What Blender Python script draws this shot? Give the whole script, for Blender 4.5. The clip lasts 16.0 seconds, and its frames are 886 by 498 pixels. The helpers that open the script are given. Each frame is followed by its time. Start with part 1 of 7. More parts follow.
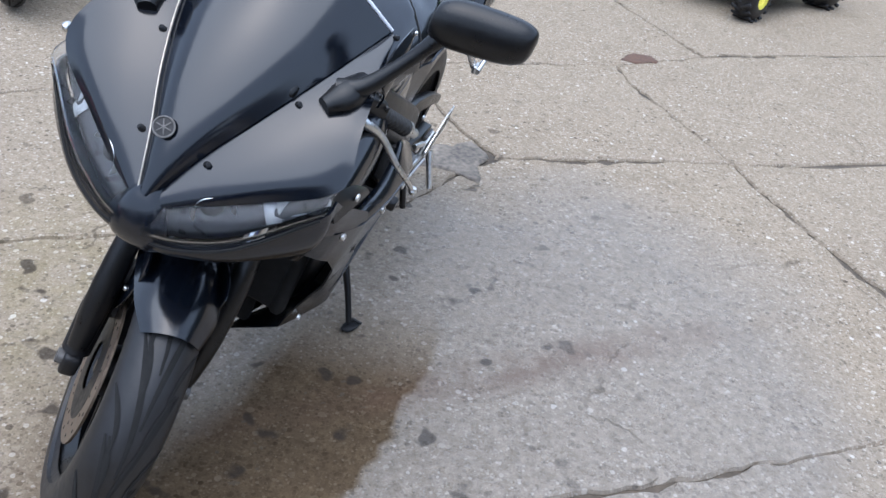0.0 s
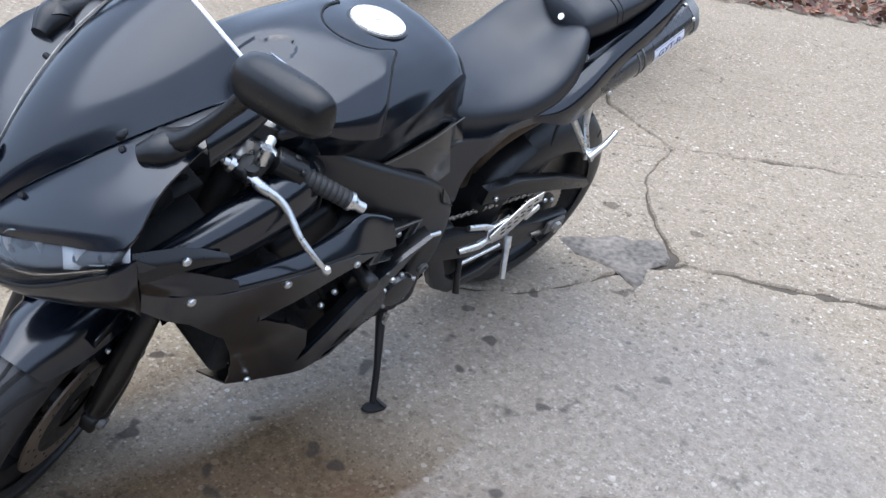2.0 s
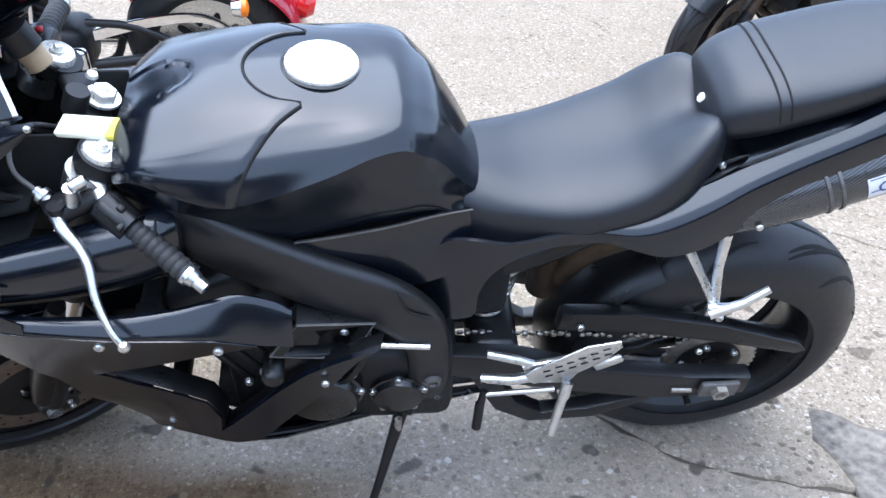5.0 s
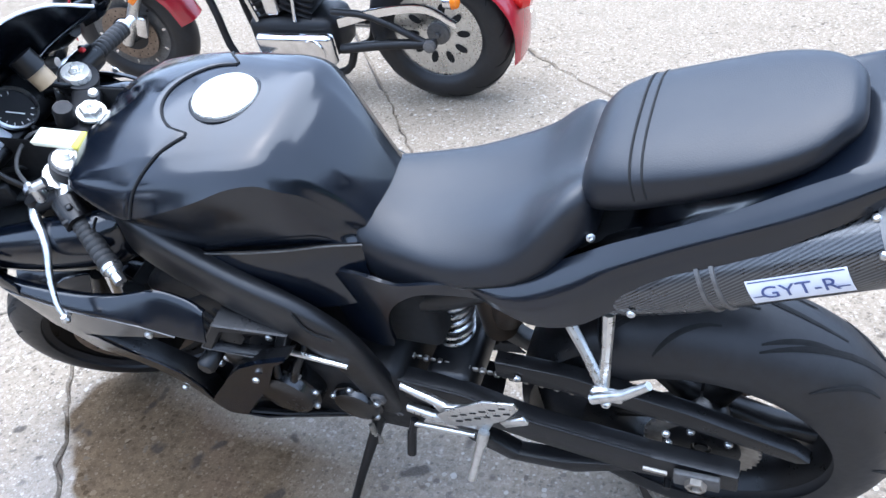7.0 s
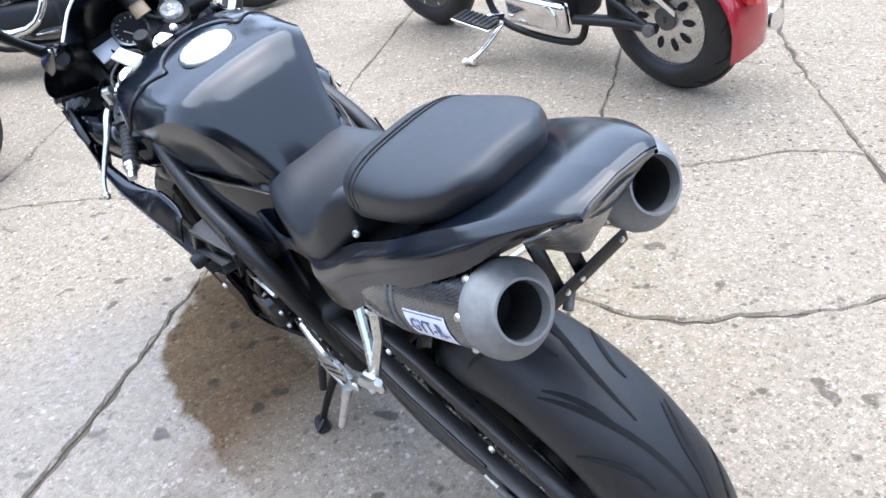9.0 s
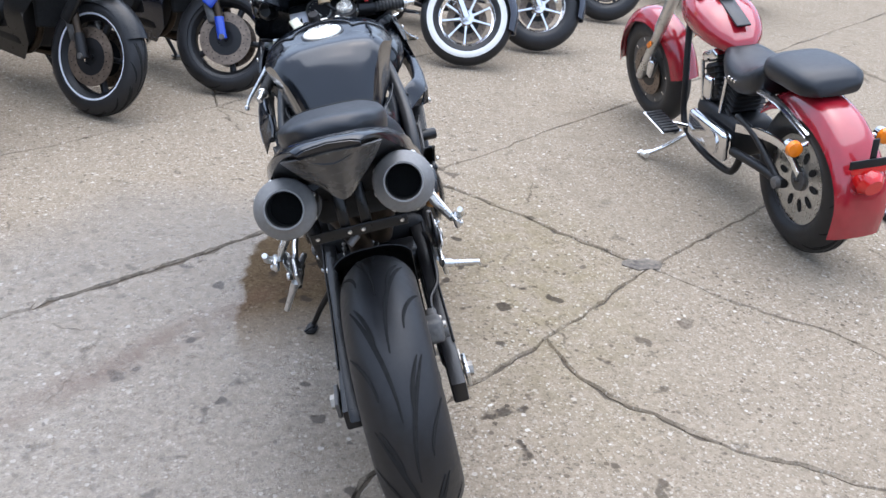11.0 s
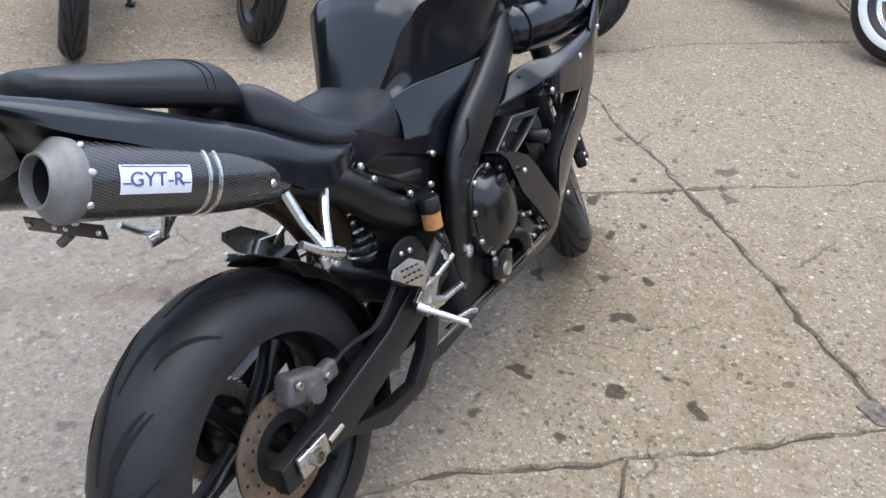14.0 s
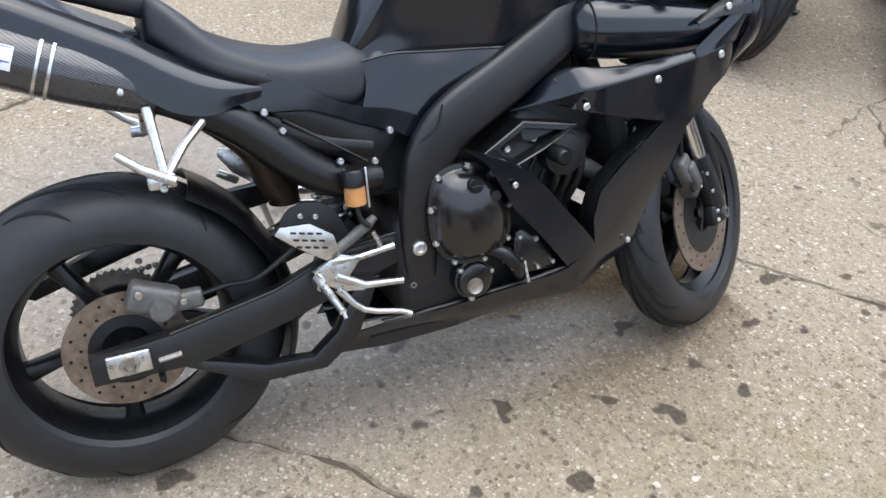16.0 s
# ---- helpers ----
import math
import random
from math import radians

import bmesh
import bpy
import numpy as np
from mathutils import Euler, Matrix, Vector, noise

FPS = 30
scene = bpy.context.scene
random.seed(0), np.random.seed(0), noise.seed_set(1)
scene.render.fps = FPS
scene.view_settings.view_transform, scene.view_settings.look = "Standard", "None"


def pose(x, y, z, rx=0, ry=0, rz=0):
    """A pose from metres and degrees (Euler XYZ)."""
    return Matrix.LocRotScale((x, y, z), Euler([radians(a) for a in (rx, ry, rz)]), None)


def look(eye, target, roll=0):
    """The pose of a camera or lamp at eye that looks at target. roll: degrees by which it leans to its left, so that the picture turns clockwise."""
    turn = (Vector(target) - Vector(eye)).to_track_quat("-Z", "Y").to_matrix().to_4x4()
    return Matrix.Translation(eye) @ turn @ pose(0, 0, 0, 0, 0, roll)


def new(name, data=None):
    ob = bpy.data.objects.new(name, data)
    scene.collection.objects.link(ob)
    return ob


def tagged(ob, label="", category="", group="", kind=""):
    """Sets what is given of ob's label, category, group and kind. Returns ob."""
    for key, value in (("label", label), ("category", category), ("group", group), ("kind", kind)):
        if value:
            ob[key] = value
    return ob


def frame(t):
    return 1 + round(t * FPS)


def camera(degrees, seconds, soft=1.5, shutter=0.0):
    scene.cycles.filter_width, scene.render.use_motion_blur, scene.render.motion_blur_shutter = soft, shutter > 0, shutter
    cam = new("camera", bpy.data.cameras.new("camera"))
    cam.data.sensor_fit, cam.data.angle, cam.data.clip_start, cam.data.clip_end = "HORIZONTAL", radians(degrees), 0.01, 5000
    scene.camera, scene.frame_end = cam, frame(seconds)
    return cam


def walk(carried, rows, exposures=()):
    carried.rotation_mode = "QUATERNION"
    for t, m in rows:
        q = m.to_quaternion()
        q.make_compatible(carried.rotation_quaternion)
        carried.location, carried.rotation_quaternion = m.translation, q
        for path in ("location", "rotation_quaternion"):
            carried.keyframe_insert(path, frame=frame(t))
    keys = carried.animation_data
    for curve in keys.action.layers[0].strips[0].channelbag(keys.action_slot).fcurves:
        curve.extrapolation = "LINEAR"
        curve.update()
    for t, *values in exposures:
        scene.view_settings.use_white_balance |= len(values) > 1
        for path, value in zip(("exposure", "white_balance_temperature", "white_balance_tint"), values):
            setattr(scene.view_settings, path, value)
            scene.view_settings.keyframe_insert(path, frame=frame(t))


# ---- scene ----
cam = camera(57.0, 16.0)
PATH = [
    (0, (0.278, 0.104, 1.483), (0.215, 1.797, 0.419), 10.4),
    (0.5, (0.434, 0.27, 1.475), (0.164, 1.936, 0.402), 10.2),
    (1, (0.672, 0.352, 1.461), (0.139, 1.981, 0.43), 8.3),
    (1.5, (0.859, 0.479, 1.472), (0.103, 2.027, 0.455), 7.0),
    (2, (0.961, 0.659, 1.498), (0.044, 2.098, 0.455), 6.9),
    (2.5, (1.135, 0.836, 1.501), (0.005, 2.13, 0.476), 4.7),
    (3, (1.271, 1.068, 1.496), (-0.061, 2.161, 0.48), 2.5),
    (3.5, (1.245, 1.263, 1.473), (-0.181, 2.219, 0.447), 2.8),
    (4, (1.204, 1.429, 1.475), (-0.293, 2.239, 0.425), 2.9),
    (4.2, (1.189, 1.494, 1.469), (-0.336, 2.244, 0.415), 3.0),
    (6.3, (1.137, 2.338, 1.508), (-0.495, 2.136, 0.369), -6.0),
    (6.5, (1.142, 2.431, 1.516), (-0.479, 2.134, 0.384), -7.1),
    (7, (1.096, 2.598, 1.534), (-0.486, 2.106, 0.414), -8.7),
    (7.5, (0.996, 2.729, 1.559), (-0.501, 2.063, 0.412), -10.1),
    (8, (0.856, 2.903, 1.547), (-0.501, 2.004, 0.386), -12.7),
    (8.5, (0.767, 3.123, 1.534), (-0.453, 2.03, 0.387), -12.9),
    (9, (0.754, 3.396, 1.516), (-0.366, 2.147, 0.427), -10.3),
    (9.2, (0.746, 3.52, 1.55), (-0.321, 2.217, 0.472), -9.1),
    (11.3, (0.291, 4.32, 1.637), (-0.263, 2.641, 0.701), 6.9),
    (11.5, (0.188, 4.312, 1.627), (-0.308, 2.613, 0.695), 7.6),
    (12, (0.016, 4.223, 1.595), (-0.35, 2.493, 0.661), 9.5),
    (12.5, (-0.165, 4.095, 1.613), (-0.357, 2.364, 0.629), 9.0),
    (13, (-0.369, 3.964, 1.592), (-0.333, 2.253, 0.557), 7.8),
    (13.5, (-0.645, 3.824, 1.599), (-0.308, 2.188, 0.499), 4.3),
    (14, (-0.809, 3.653, 1.571), (-0.277, 2.09, 0.442), 2.9),
    (14.5, (-0.987, 3.492, 1.577), (-0.234, 2.028, 0.441), 2.6),
    (15, (-1.221, 3.328, 1.578), (-0.229, 2.011, 0.445), 2.3),
    (15.5, (-1.434, 3.125, 1.527), (-0.23, 1.993, 0.4), 1.7),
    (16, (-1.536, 2.896, 1.519), (-0.212, 1.976, 0.335), 2.5),
]
EXPOSURES = [(0, 1.20, 5820, 11), (1, 1.25, 5820, 11), (2, 1.43, 5880, 11), (3.5, 1.80, 5760, 11), (4.2, 1.87, 5690, 11), (7, 1.97, 5500, 11), (8.5, 1.90, 5720, 10), (9.2, 1.88, 5820, 11), (11.3, 1.25, 6070, 12), (13, 1.12, 6260, 12), (15, 1.29, 6360, 11), (16, 1.42, 6410, 10)]
walk(cam, [(t, look(eye, target, roll)) for t, eye, target, roll in PATH], EXPOSURES)

# ---- world and light: bright overcast sky ----
world = bpy.data.worlds.new("world")
scene.world = world
world.use_nodes = True
wn = world.node_tree
wn.nodes.clear()
sky = wn.nodes.new("ShaderNodeTexSky")
sky.sky_type = 'NISHITA'
sky.sun_disc = False
sky.sun_elevation, sky.sun_rotation = radians(79), radians(200)
sky.air_density, sky.dust_density, sky.ozone_density = 1.0, 4.0, 1.0
soften = wn.nodes.new("ShaderNodeMixRGB")
soften.inputs["Fac"].default_value = 0.5
soften.inputs["Color2"].default_value = (7.4, 8.6, 10.4, 1)
back = wn.nodes.new("ShaderNodeBackground")
back.inputs["Strength"].default_value = 0.10
wout = wn.nodes.new("ShaderNodeOutputWorld")
wn.links.new(sky.outputs[0], soften.inputs["Color1"])
wn.links.new(soften.outputs[0], back.inputs["Color"])
wn.links.new(back.outputs[0], wout.inputs["Surface"])
sun = new("sun", bpy.data.lights.new("sun", "SUN"))
sun.data.energy, sun.data.angle, sun.data.color = 1.5, radians(85), (0.97, 0.985, 1.0)
sun.rotation_euler = (radians(11), 0, radians(-20))

# ---- small helpers ----


def part(name, bm, material, parent, label=""):
    """Links a bmesh as one mesh object under parent."""
    me = bpy.data.meshes.new(name)
    bm.to_mesh(me)
    bm.free()
    ob = new(name, me)
    if isinstance(material, (list, tuple)):
        for m in material:
            me.materials.append(m)
    else:
        me.materials.append(material)
    ob.parent = parent
    if label:
        ob["label"] = label
    return ob


def thing(name, m, label, category, group=""):
    ob = new(name)
    ob.empty_display_size = 0.1
    ob.matrix_basis = m
    return tagged(ob, label, category, group)


def smooth(bm, angle=40):
    bm.normal_update()
    lim = radians(angle)
    for f in bm.faces:
        f.smooth = True
    for e in bm.edges:
        if len(e.link_faces) == 2 and e.link_faces[0].normal.angle(e.link_faces[1].normal, 0) > lim:
            e.smooth = False
    return bm


def join(*bms):
    """Joins bmeshes into the first one."""
    me = bpy.data.meshes.new("tmp")
    for b in bms[1:]:
        b.to_mesh(me)
        bms[0].from_mesh(me)
        b.free()
    bpy.data.meshes.remove(me)
    return bms[0]


def moved(bm, m):
    bm.transform(m)
    if m.determinant() < 0:
        bmesh.ops.reverse_faces(bm, faces=bm.faces)
    return bm


def grid(rows, closed=False, capped=False):
    """A skin over rows of points."""
    bm = bmesh.new()
    vs = [[bm.verts.new(p) for p in r] for r in rows]
    n = len(rows[0])
    for a, b in zip(vs, vs[1:]):
        for i in range(n if closed else n - 1):
            j = (i + 1) % n
            try:
                bm.faces.new((a[i], a[j], b[j], b[i]))
            except ValueError:
                pass
    if capped and closed:
        bm.faces.new(list(reversed(vs[0])))
        bm.faces.new(vs[-1])
    bmesh.ops.recalc_face_normals(bm, faces=bm.faces)
    return bm


def spline(pts, n, closed=False):
    """Catmull-Rom through points (tuples of any size), n steps a span."""
    P = [np.array(p, float) for p in pts]
    k = len(P)
    out = []
    spans = k if closed else k - 1
    for i in range(spans):
        p1, p2 = P[i % k], P[(i + 1) % k]
        p0 = P[(i - 1) % k] if closed or i > 0 else 2 * p1 - p2
        p3 = P[(i + 2) % k] if closed or i + 2 < k else 2 * p2 - p1
        for j in range(n):
            t = j / n
            out.append(0.5 * (2 * p1 + (p2 - p0) * t + (2 * p0 - 5 * p1 + 4 * p2 - p3) * t * t + (3 * p1 - p0 - 3 * p2 + p3) * t ** 3))
    if not closed:
        out.append(P[-1])
    return out


def skin(rows, nu=4, nv=4, closed=False, capped=False):
    """A smooth skin through a coarse net of points."""
    fine = [spline(r, nv, closed) for r in rows]
    cols = list(zip(*fine))
    cols = [spline(c, nu) for c in cols]
    return grid([[tuple(c[i]) for c in cols] for i in range(len(cols[0]))], closed, capped)


def shell(bm, d):
    """Gives a skin thickness d (along its normals; negative: inwards)."""
    bm.normal_update()
    bmesh.ops.solidify(bm, geom=bm.faces[:], thickness=d)
    bmesh.ops.recalc_face_normals(bm, faces=bm.faces)
    return bm


def tube(pts, r, seg=10, n=0, closed=False):
    """A round bar along points; r: one radius or one a point."""
    rs = [r] * len(pts) if isinstance(r, (int, float)) else list(r)
    if n:
        q = spline([(*p, a) for p, a in zip(pts, rs)], n, closed)
        pts, rs = [tuple(v[:3]) for v in q], [v[3] for v in q]
    P = [Vector(p) for p in pts]
    rows, last = [], None
    for i, p in enumerate(P):
        if closed:
            d = P[(i + 1) % len(P)] - P[i - 1]
        else:
            d = P[min(i + 1, len(P) - 1)] - P[max(i - 1, 0)]
        d.normalize()
        if last is None:
            a = d.orthogonal().normalized()
        else:
            a = (last - d * last.dot(d)).normalized()
        last, b = a, d.cross(a)
        rows.append([p + (a * math.cos(t) + b * math.sin(t)) * rs[i] for t in [2 * math.pi * k / seg for k in range(seg)]])
    if closed:
        rows.append(rows[0])
    bm = grid(rows, True, not closed)
    if closed:
        bmesh.ops.remove_doubles(bm, verts=bm.verts, dist=1e-5)
    return smooth(bm)


def lathe(profile, seg=48, axis="Y", share=1.0):
    """Turns a profile of (radius, height along the axis) about the axis."""
    rows = []
    m = int(seg * share) + (0 if share == 1.0 else 1)
    for k in range(m):
        t = 2 * math.pi * k / seg
        row = []
        for r, h in profile:
            row.append((r * math.cos(t), h, r * math.sin(t)) if axis == "Y" else (r * math.cos(t), r * math.sin(t), h))
        rows.append(row)
    if share == 1.0:
        rows.append(rows[0])
    bm = grid(rows)
    bmesh.ops.remove_doubles(bm, verts=bm.verts, dist=1e-6)
    bmesh.ops.recalc_face_normals(bm, faces=bm.faces)
    return smooth(bm)


def box(size, at=(0, 0, 0), bevel=0.004, seg=2, turn=(0, 0, 0)):
    bm = bmesh.new()
    bmesh.ops.create_cube(bm, size=1)
    bm.transform(Matrix.Diagonal((*size, 1)))
    if bevel:
        bmesh.ops.bevel(bm, geom=bm.edges[:], offset=min(bevel, min(size) * 0.45), segments=seg, affect='EDGES', profile=0.5)
    bm.transform(pose(*at, *turn))
    return smooth(bm, 50)


def plate(outline, y0, y1, bevel=0.003, smooth_n=0):
    """A flat plate with an outline in x and z, from y0 to y1."""
    if smooth_n:
        outline = [tuple(p) for p in spline(outline, smooth_n, True)]
    bm = bmesh.new()
    f = bm.faces.new([bm.verts.new((x, y0, z)) for x, z in outline])
    r = bmesh.ops.extrude_face_region(bm, geom=[f])
    bmesh.ops.translate(bm, vec=(0, y1 - y0, 0), verts=[v for v in r["geom"] if isinstance(v, bmesh.types.BMVert)])
    bmesh.ops.recalc_face_normals(bm, faces=bm.faces)
    if bevel:
        rim = [e for e in bm.edges if abs(e.verts[0].co.y - e.verts[1].co.y) < 1e-6]
        bmesh.ops.bevel(bm, geom=rim, offset=bevel, segments=2, affect='EDGES', profile=0.5)
    return smooth(bm, 35)


def curved_panel(outline, bend, thick=0.004, step=0.04, smooth_n=0, bulge=None):
    """A panel with an outline in x and z whose y follows bend(x, z)."""
    if smooth_n:
        outline = [tuple(p) for p in spline(outline, smooth_n, True)]
    bm = bmesh.new()
    bm.faces.new([bm.verts.new((x, 0, z)) for x, z in outline])
    xs, zs = [p[0] for p in outline], [p[1] for p in outline]
    for lo, hi, axis in ((min(xs), max(xs), 0), (min(zs), max(zs), 2)):
        v = lo + step
        while v < hi - 1e-3:
            co, no = [0, 0, 0], [0, 0, 0]
            co[axis], no[axis] = v, 1
            bmesh.ops.bisect_plane(bm, geom=bm.verts[:] + bm.edges[:] + bm.faces[:], plane_co=co, plane_no=no)
            v += step
    bmesh.ops.triangulate(bm, faces=[f for f in bm.faces if len(f.verts) > 4])
    for v in bm.verts:
        v.co.y = bend(v.co.x, v.co.z)
    shell(bm, thick)
    return smooth(bm, 35)


def bolt_head(at, r=0.008, h=0.006, side=1):
    """A domed screw head looking along y."""
    bm = lathe([(0, 0), (r, 0), (r, h * 0.6), (r * 0.75, h), (r * 0.4, h), (r * 0.35, h * 0.5), (0, h * 0.5)], 10)
    if side < 0:
        moved(bm, Matrix.Diagonal((1, -1, 1, 1)))
    return moved(bm, Matrix.Translation(at))


# ---- materials ----


def material(name, color, rough=0.5, metal=0.0, vary=0.15, grain=60, bump=0.0, rough_vary=0.1, coat=0.0, spec=0.5, island=False):
    """A plain surface with variation at two scales, and a fine relief."""
    m = bpy.data.materials.new(name)
    m.use_nodes = True
    nt = m.node_tree
    b = nt.nodes["Principled BSDF"]
    b.inputs["Metallic"].default_value = metal
    b.inputs["Coat Weight"].default_value = coat
    b.inputs["Specular IOR Level"].default_value = spec
    co = nt.nodes.new("ShaderNodeTexCoord")
    big, small = nt.nodes.new("ShaderNodeTexNoise"), nt.nodes.new("ShaderNodeTexNoise")
    big.inputs["Scale"].default_value, big.inputs["Detail"].default_value = grain * 0.12, 4
    small.inputs["Scale"].default_value, small.inputs["Detail"].default_value = grain, 3
    for t in (big, small):
        nt.links.new(co.outputs["Object"], t.inputs["Vector"])
    mix = nt.nodes.new("ShaderNodeMath")
    mix.operation = 'ADD'
    nt.links.new(big.outputs["Fac"], mix.inputs[0])
    nt.links.new(small.outputs["Fac"], mix.inputs[1])
    ramp = nt.nodes.new("ShaderNodeMapRange")
    ramp.inputs["From Min"].default_value, ramp.inputs["From Max"].default_value = 0.65, 1.35
    ramp.inputs["To Min"].default_value, ramp.inputs["To Max"].default_value = 1 - vary, 1 + vary
    nt.links.new(mix.outputs[0], ramp.inputs["Value"])
    mul = nt.nodes.new("ShaderNodeVectorMath")
    mul.operation = 'SCALE'
    mul.inputs[0].default_value = color
    nt.links.new(ramp.outputs[0], mul.inputs["Scale"])
    nt.links.new(mul.outputs[0], b.inputs["Base Color"])
    rr = nt.nodes.new("ShaderNodeMapRange")
    rr.inputs["From Min"].default_value, rr.inputs["From Max"].default_value = 0.65, 1.35
    rr.inputs["To Min"].default_value, rr.inputs["To Max"].default_value = max(0.02, rough - rough_vary), min(1, rough + rough_vary)
    nt.links.new(mix.outputs[0], rr.inputs["Value"])
    nt.links.new(rr.outputs[0], b.inputs["Roughness"])
    if bump:
        bp = nt.nodes.new("ShaderNodeBump")
        bp.inputs["Strength"].default_value, bp.inputs["Distance"].default_value = bump, 0.002
        nt.links.new(small.outputs["Fac"], bp.inputs["Height"])
        nt.links.new(bp.outputs[0], b.inputs["Normal"])
    return m


PAINT = material("satin_black_paint", (0.0030, 0.0045, 0.0080), 0.17, 0, 0.25, 18, 0.0, 0.06, coat=0.0, spec=0.62)
PLASTIC = material("black_plastic", (0.0045, 0.0045, 0.005), 0.33, 0, 0.3, 220, 0.12, 0.08, spec=0.4)
DARK = material("dark_metal", (0.010, 0.010, 0.011), 0.5, 0.3, 0.4, 80, 0.1, 0.12)
FRAME = material("black_cast_frame", (0.007, 0.007, 0.0078), 0.38, 0.0, 0.3, 300, 0.15, 0.06, spec=0.52)
CASTING = material("glossy_black_casting", (0.006, 0.006, 0.0065), 0.22, 0, 0.3, 90, 0.12, 0.08, spec=0.7)
SILVER = material("polished_aluminium", (0.62, 0.62, 0.61), 0.32, 1.0, 0.2, 90, 0.08, 0.1)
CAPMETAL = material("brushed_end_cap", (0.17, 0.167, 0.163), 0.55, 0.15, 0.2, 120, 0.1, 0.1)
CHROME = material("chrome", (0.75, 0.75, 0.76), 0.12, 1.0, 0.08, 40, 0.0, 0.06)
STEEL = material("worn_steel", (0.36, 0.33, 0.29), 0.42, 0.9, 0.4, 70, 0.1, 0.12)
ALLOY = material("grey_cast_alloy", (0.12, 0.115, 0.11), 0.55, 0.5, 0.4, 80, 0.2, 0.12)
RUBBER = material("tyre_rubber", (0.013, 0.013, 0.0142), 0.46, 0, 0.4, 60, 0.2, 0.1, spec=0.42)
GRIP = material("grip_rubber", (0.016, 0.016, 0.016), 0.65, 0, 0.3, 150, 0.3)
VINYL = material("seat_vinyl", (0.006, 0.0075, 0.011), 0.40, 0, 0.2, 500, 0.2, 0.06, spec=0.54)
WHITEMETAL = material("bright_anodised_alloy", (0.82, 0.80, 0.74), 0.3, 0.6, 0.08, 60, 0.0)
TAN = material("brown_heated_steel", (0.055, 0.039, 0.026), 0.45, 0.7, 0.5, 30, 0.1, 0.1)
YELLOW = material("yellow_plastic", (0.75, 0.68, 0.10), 0.5, 0, 0.1, 40)
PAPER = material("pale_tag", (0.75, 0.74, 0.58), 0.6, 0, 0.06, 40)
RED = material("red_plastic", (0.5, 0.02, 0.02), 0.4, 0, 0.1, 40)
DISCSTEEL = material("rusty_disc_steel", (0.20, 0.155, 0.12), 0.42, 0.75, 0.45, 60, 0.15, 0.12)
CLOUDY = material("clouded_fluid", (0.34, 0.25, 0.15), 0.35, 0, 0.15, 60)
AMBER = material("amber_fluid", (0.42, 0.20, 0.07), 0.3, 0, 0.15, 60)
# near-black for soot and joints, and for shade painted into holes and gaps
BLACKHOLE = material("soot_and_gap_shade", (0.004, 0.004, 0.004), 0.9, 0, 0.3, 60)
LABEL = material("silver_label", (0.72, 0.74, 0.80), 0.4, 0.2, 0.05, 60)
LETTER = material("blue_print", (0.06, 0.08, 0.20), 0.5, 0, 0.1, 60)


def clear_cover(name, tint):
    """A thin clear plastic cover: see-through, with a gloss that grows at a slant."""
    m = bpy.data.materials.new(name)
    m.use_nodes = True
    nt = m.node_tree
    nt.nodes.remove(nt.nodes["Principled BSDF"])
    clear, gloss, mixer, fres = (nt.nodes.new("ShaderNode" + k) for k in ("BsdfTransparent", "BsdfGlossy", "MixShader", "Fresnel"))
    clear.inputs["Color"].default_value = (*tint, 1)
    gloss.inputs["Roughness"].default_value = 0.12
    fres.inputs["IOR"].default_value = 1.28
    nt.links.new(fres.outputs[0], mixer.inputs[0])
    nt.links.new(clear.outputs[0], mixer.inputs[1])
    nt.links.new(gloss.outputs[0], mixer.inputs[2])
    nt.links.new(mixer.outputs[0], nt.nodes["Material Output"].inputs["Surface"])
    return m


GLASS = clear_cover("lens_cover", (0.86, 0.87, 0.88))
LAMPBOWL = material("dark_chrome_bowl", (0.075, 0.075, 0.08), 0.32, 0.5, 0.3, 40)
# reflector facets: their bright glint is painted in as a pale colour
LAMPFACET = material("pale_reflector_glint", (0.58, 0.59, 0.60), 0.35, 0.2, 0.35, 60, 0.1)
SMOKYLENS = material("smoky_lens", (0.085, 0.078, 0.070), 0.28, 0, 0.3, 40, 0.05, 0.08)


def carbon_material():
    m = material("carbon_weave", (0.02, 0.02, 0.02), 0.3, 0.0, 0.2, 60, coat=0.6)
    nt = m.node_tree
    b = nt.nodes["Principled BSDF"]
    co = nt.nodes.new("ShaderNodeTexCoord")
    mp = nt.nodes.new("ShaderNodeMapping")
    mp.inputs["Rotation"].default_value = (0.5, 0.7, 0.6)
    wave = nt.nodes.new("ShaderNodeTexWave")
    wave.inputs["Scale"].default_value, wave.inputs["Distortion"].default_value = 75, 0.6
    nt.links.new(co.outputs["Object"], mp.inputs["Vector"])
    nt.links.new(mp.outputs[0], wave.inputs["Vector"])
    rp = nt.nodes.new("ShaderNodeValToRGB")
    rp.color_ramp.elements[0].position, rp.color_ramp.elements[1].position = 0.35, 0.65
    rp.color_ramp.elements[0].color, rp.color_ramp.elements[1].color = (0.008, 0.008, 0.008, 1), (0.05, 0.05, 0.052, 1)
    nt.links.new(wave.outputs["Fac"], rp.inputs["Fac"])
    nt.links.new(rp.outputs[0], b.inputs["Base Color"])
    return m


CARBON = carbon_material()


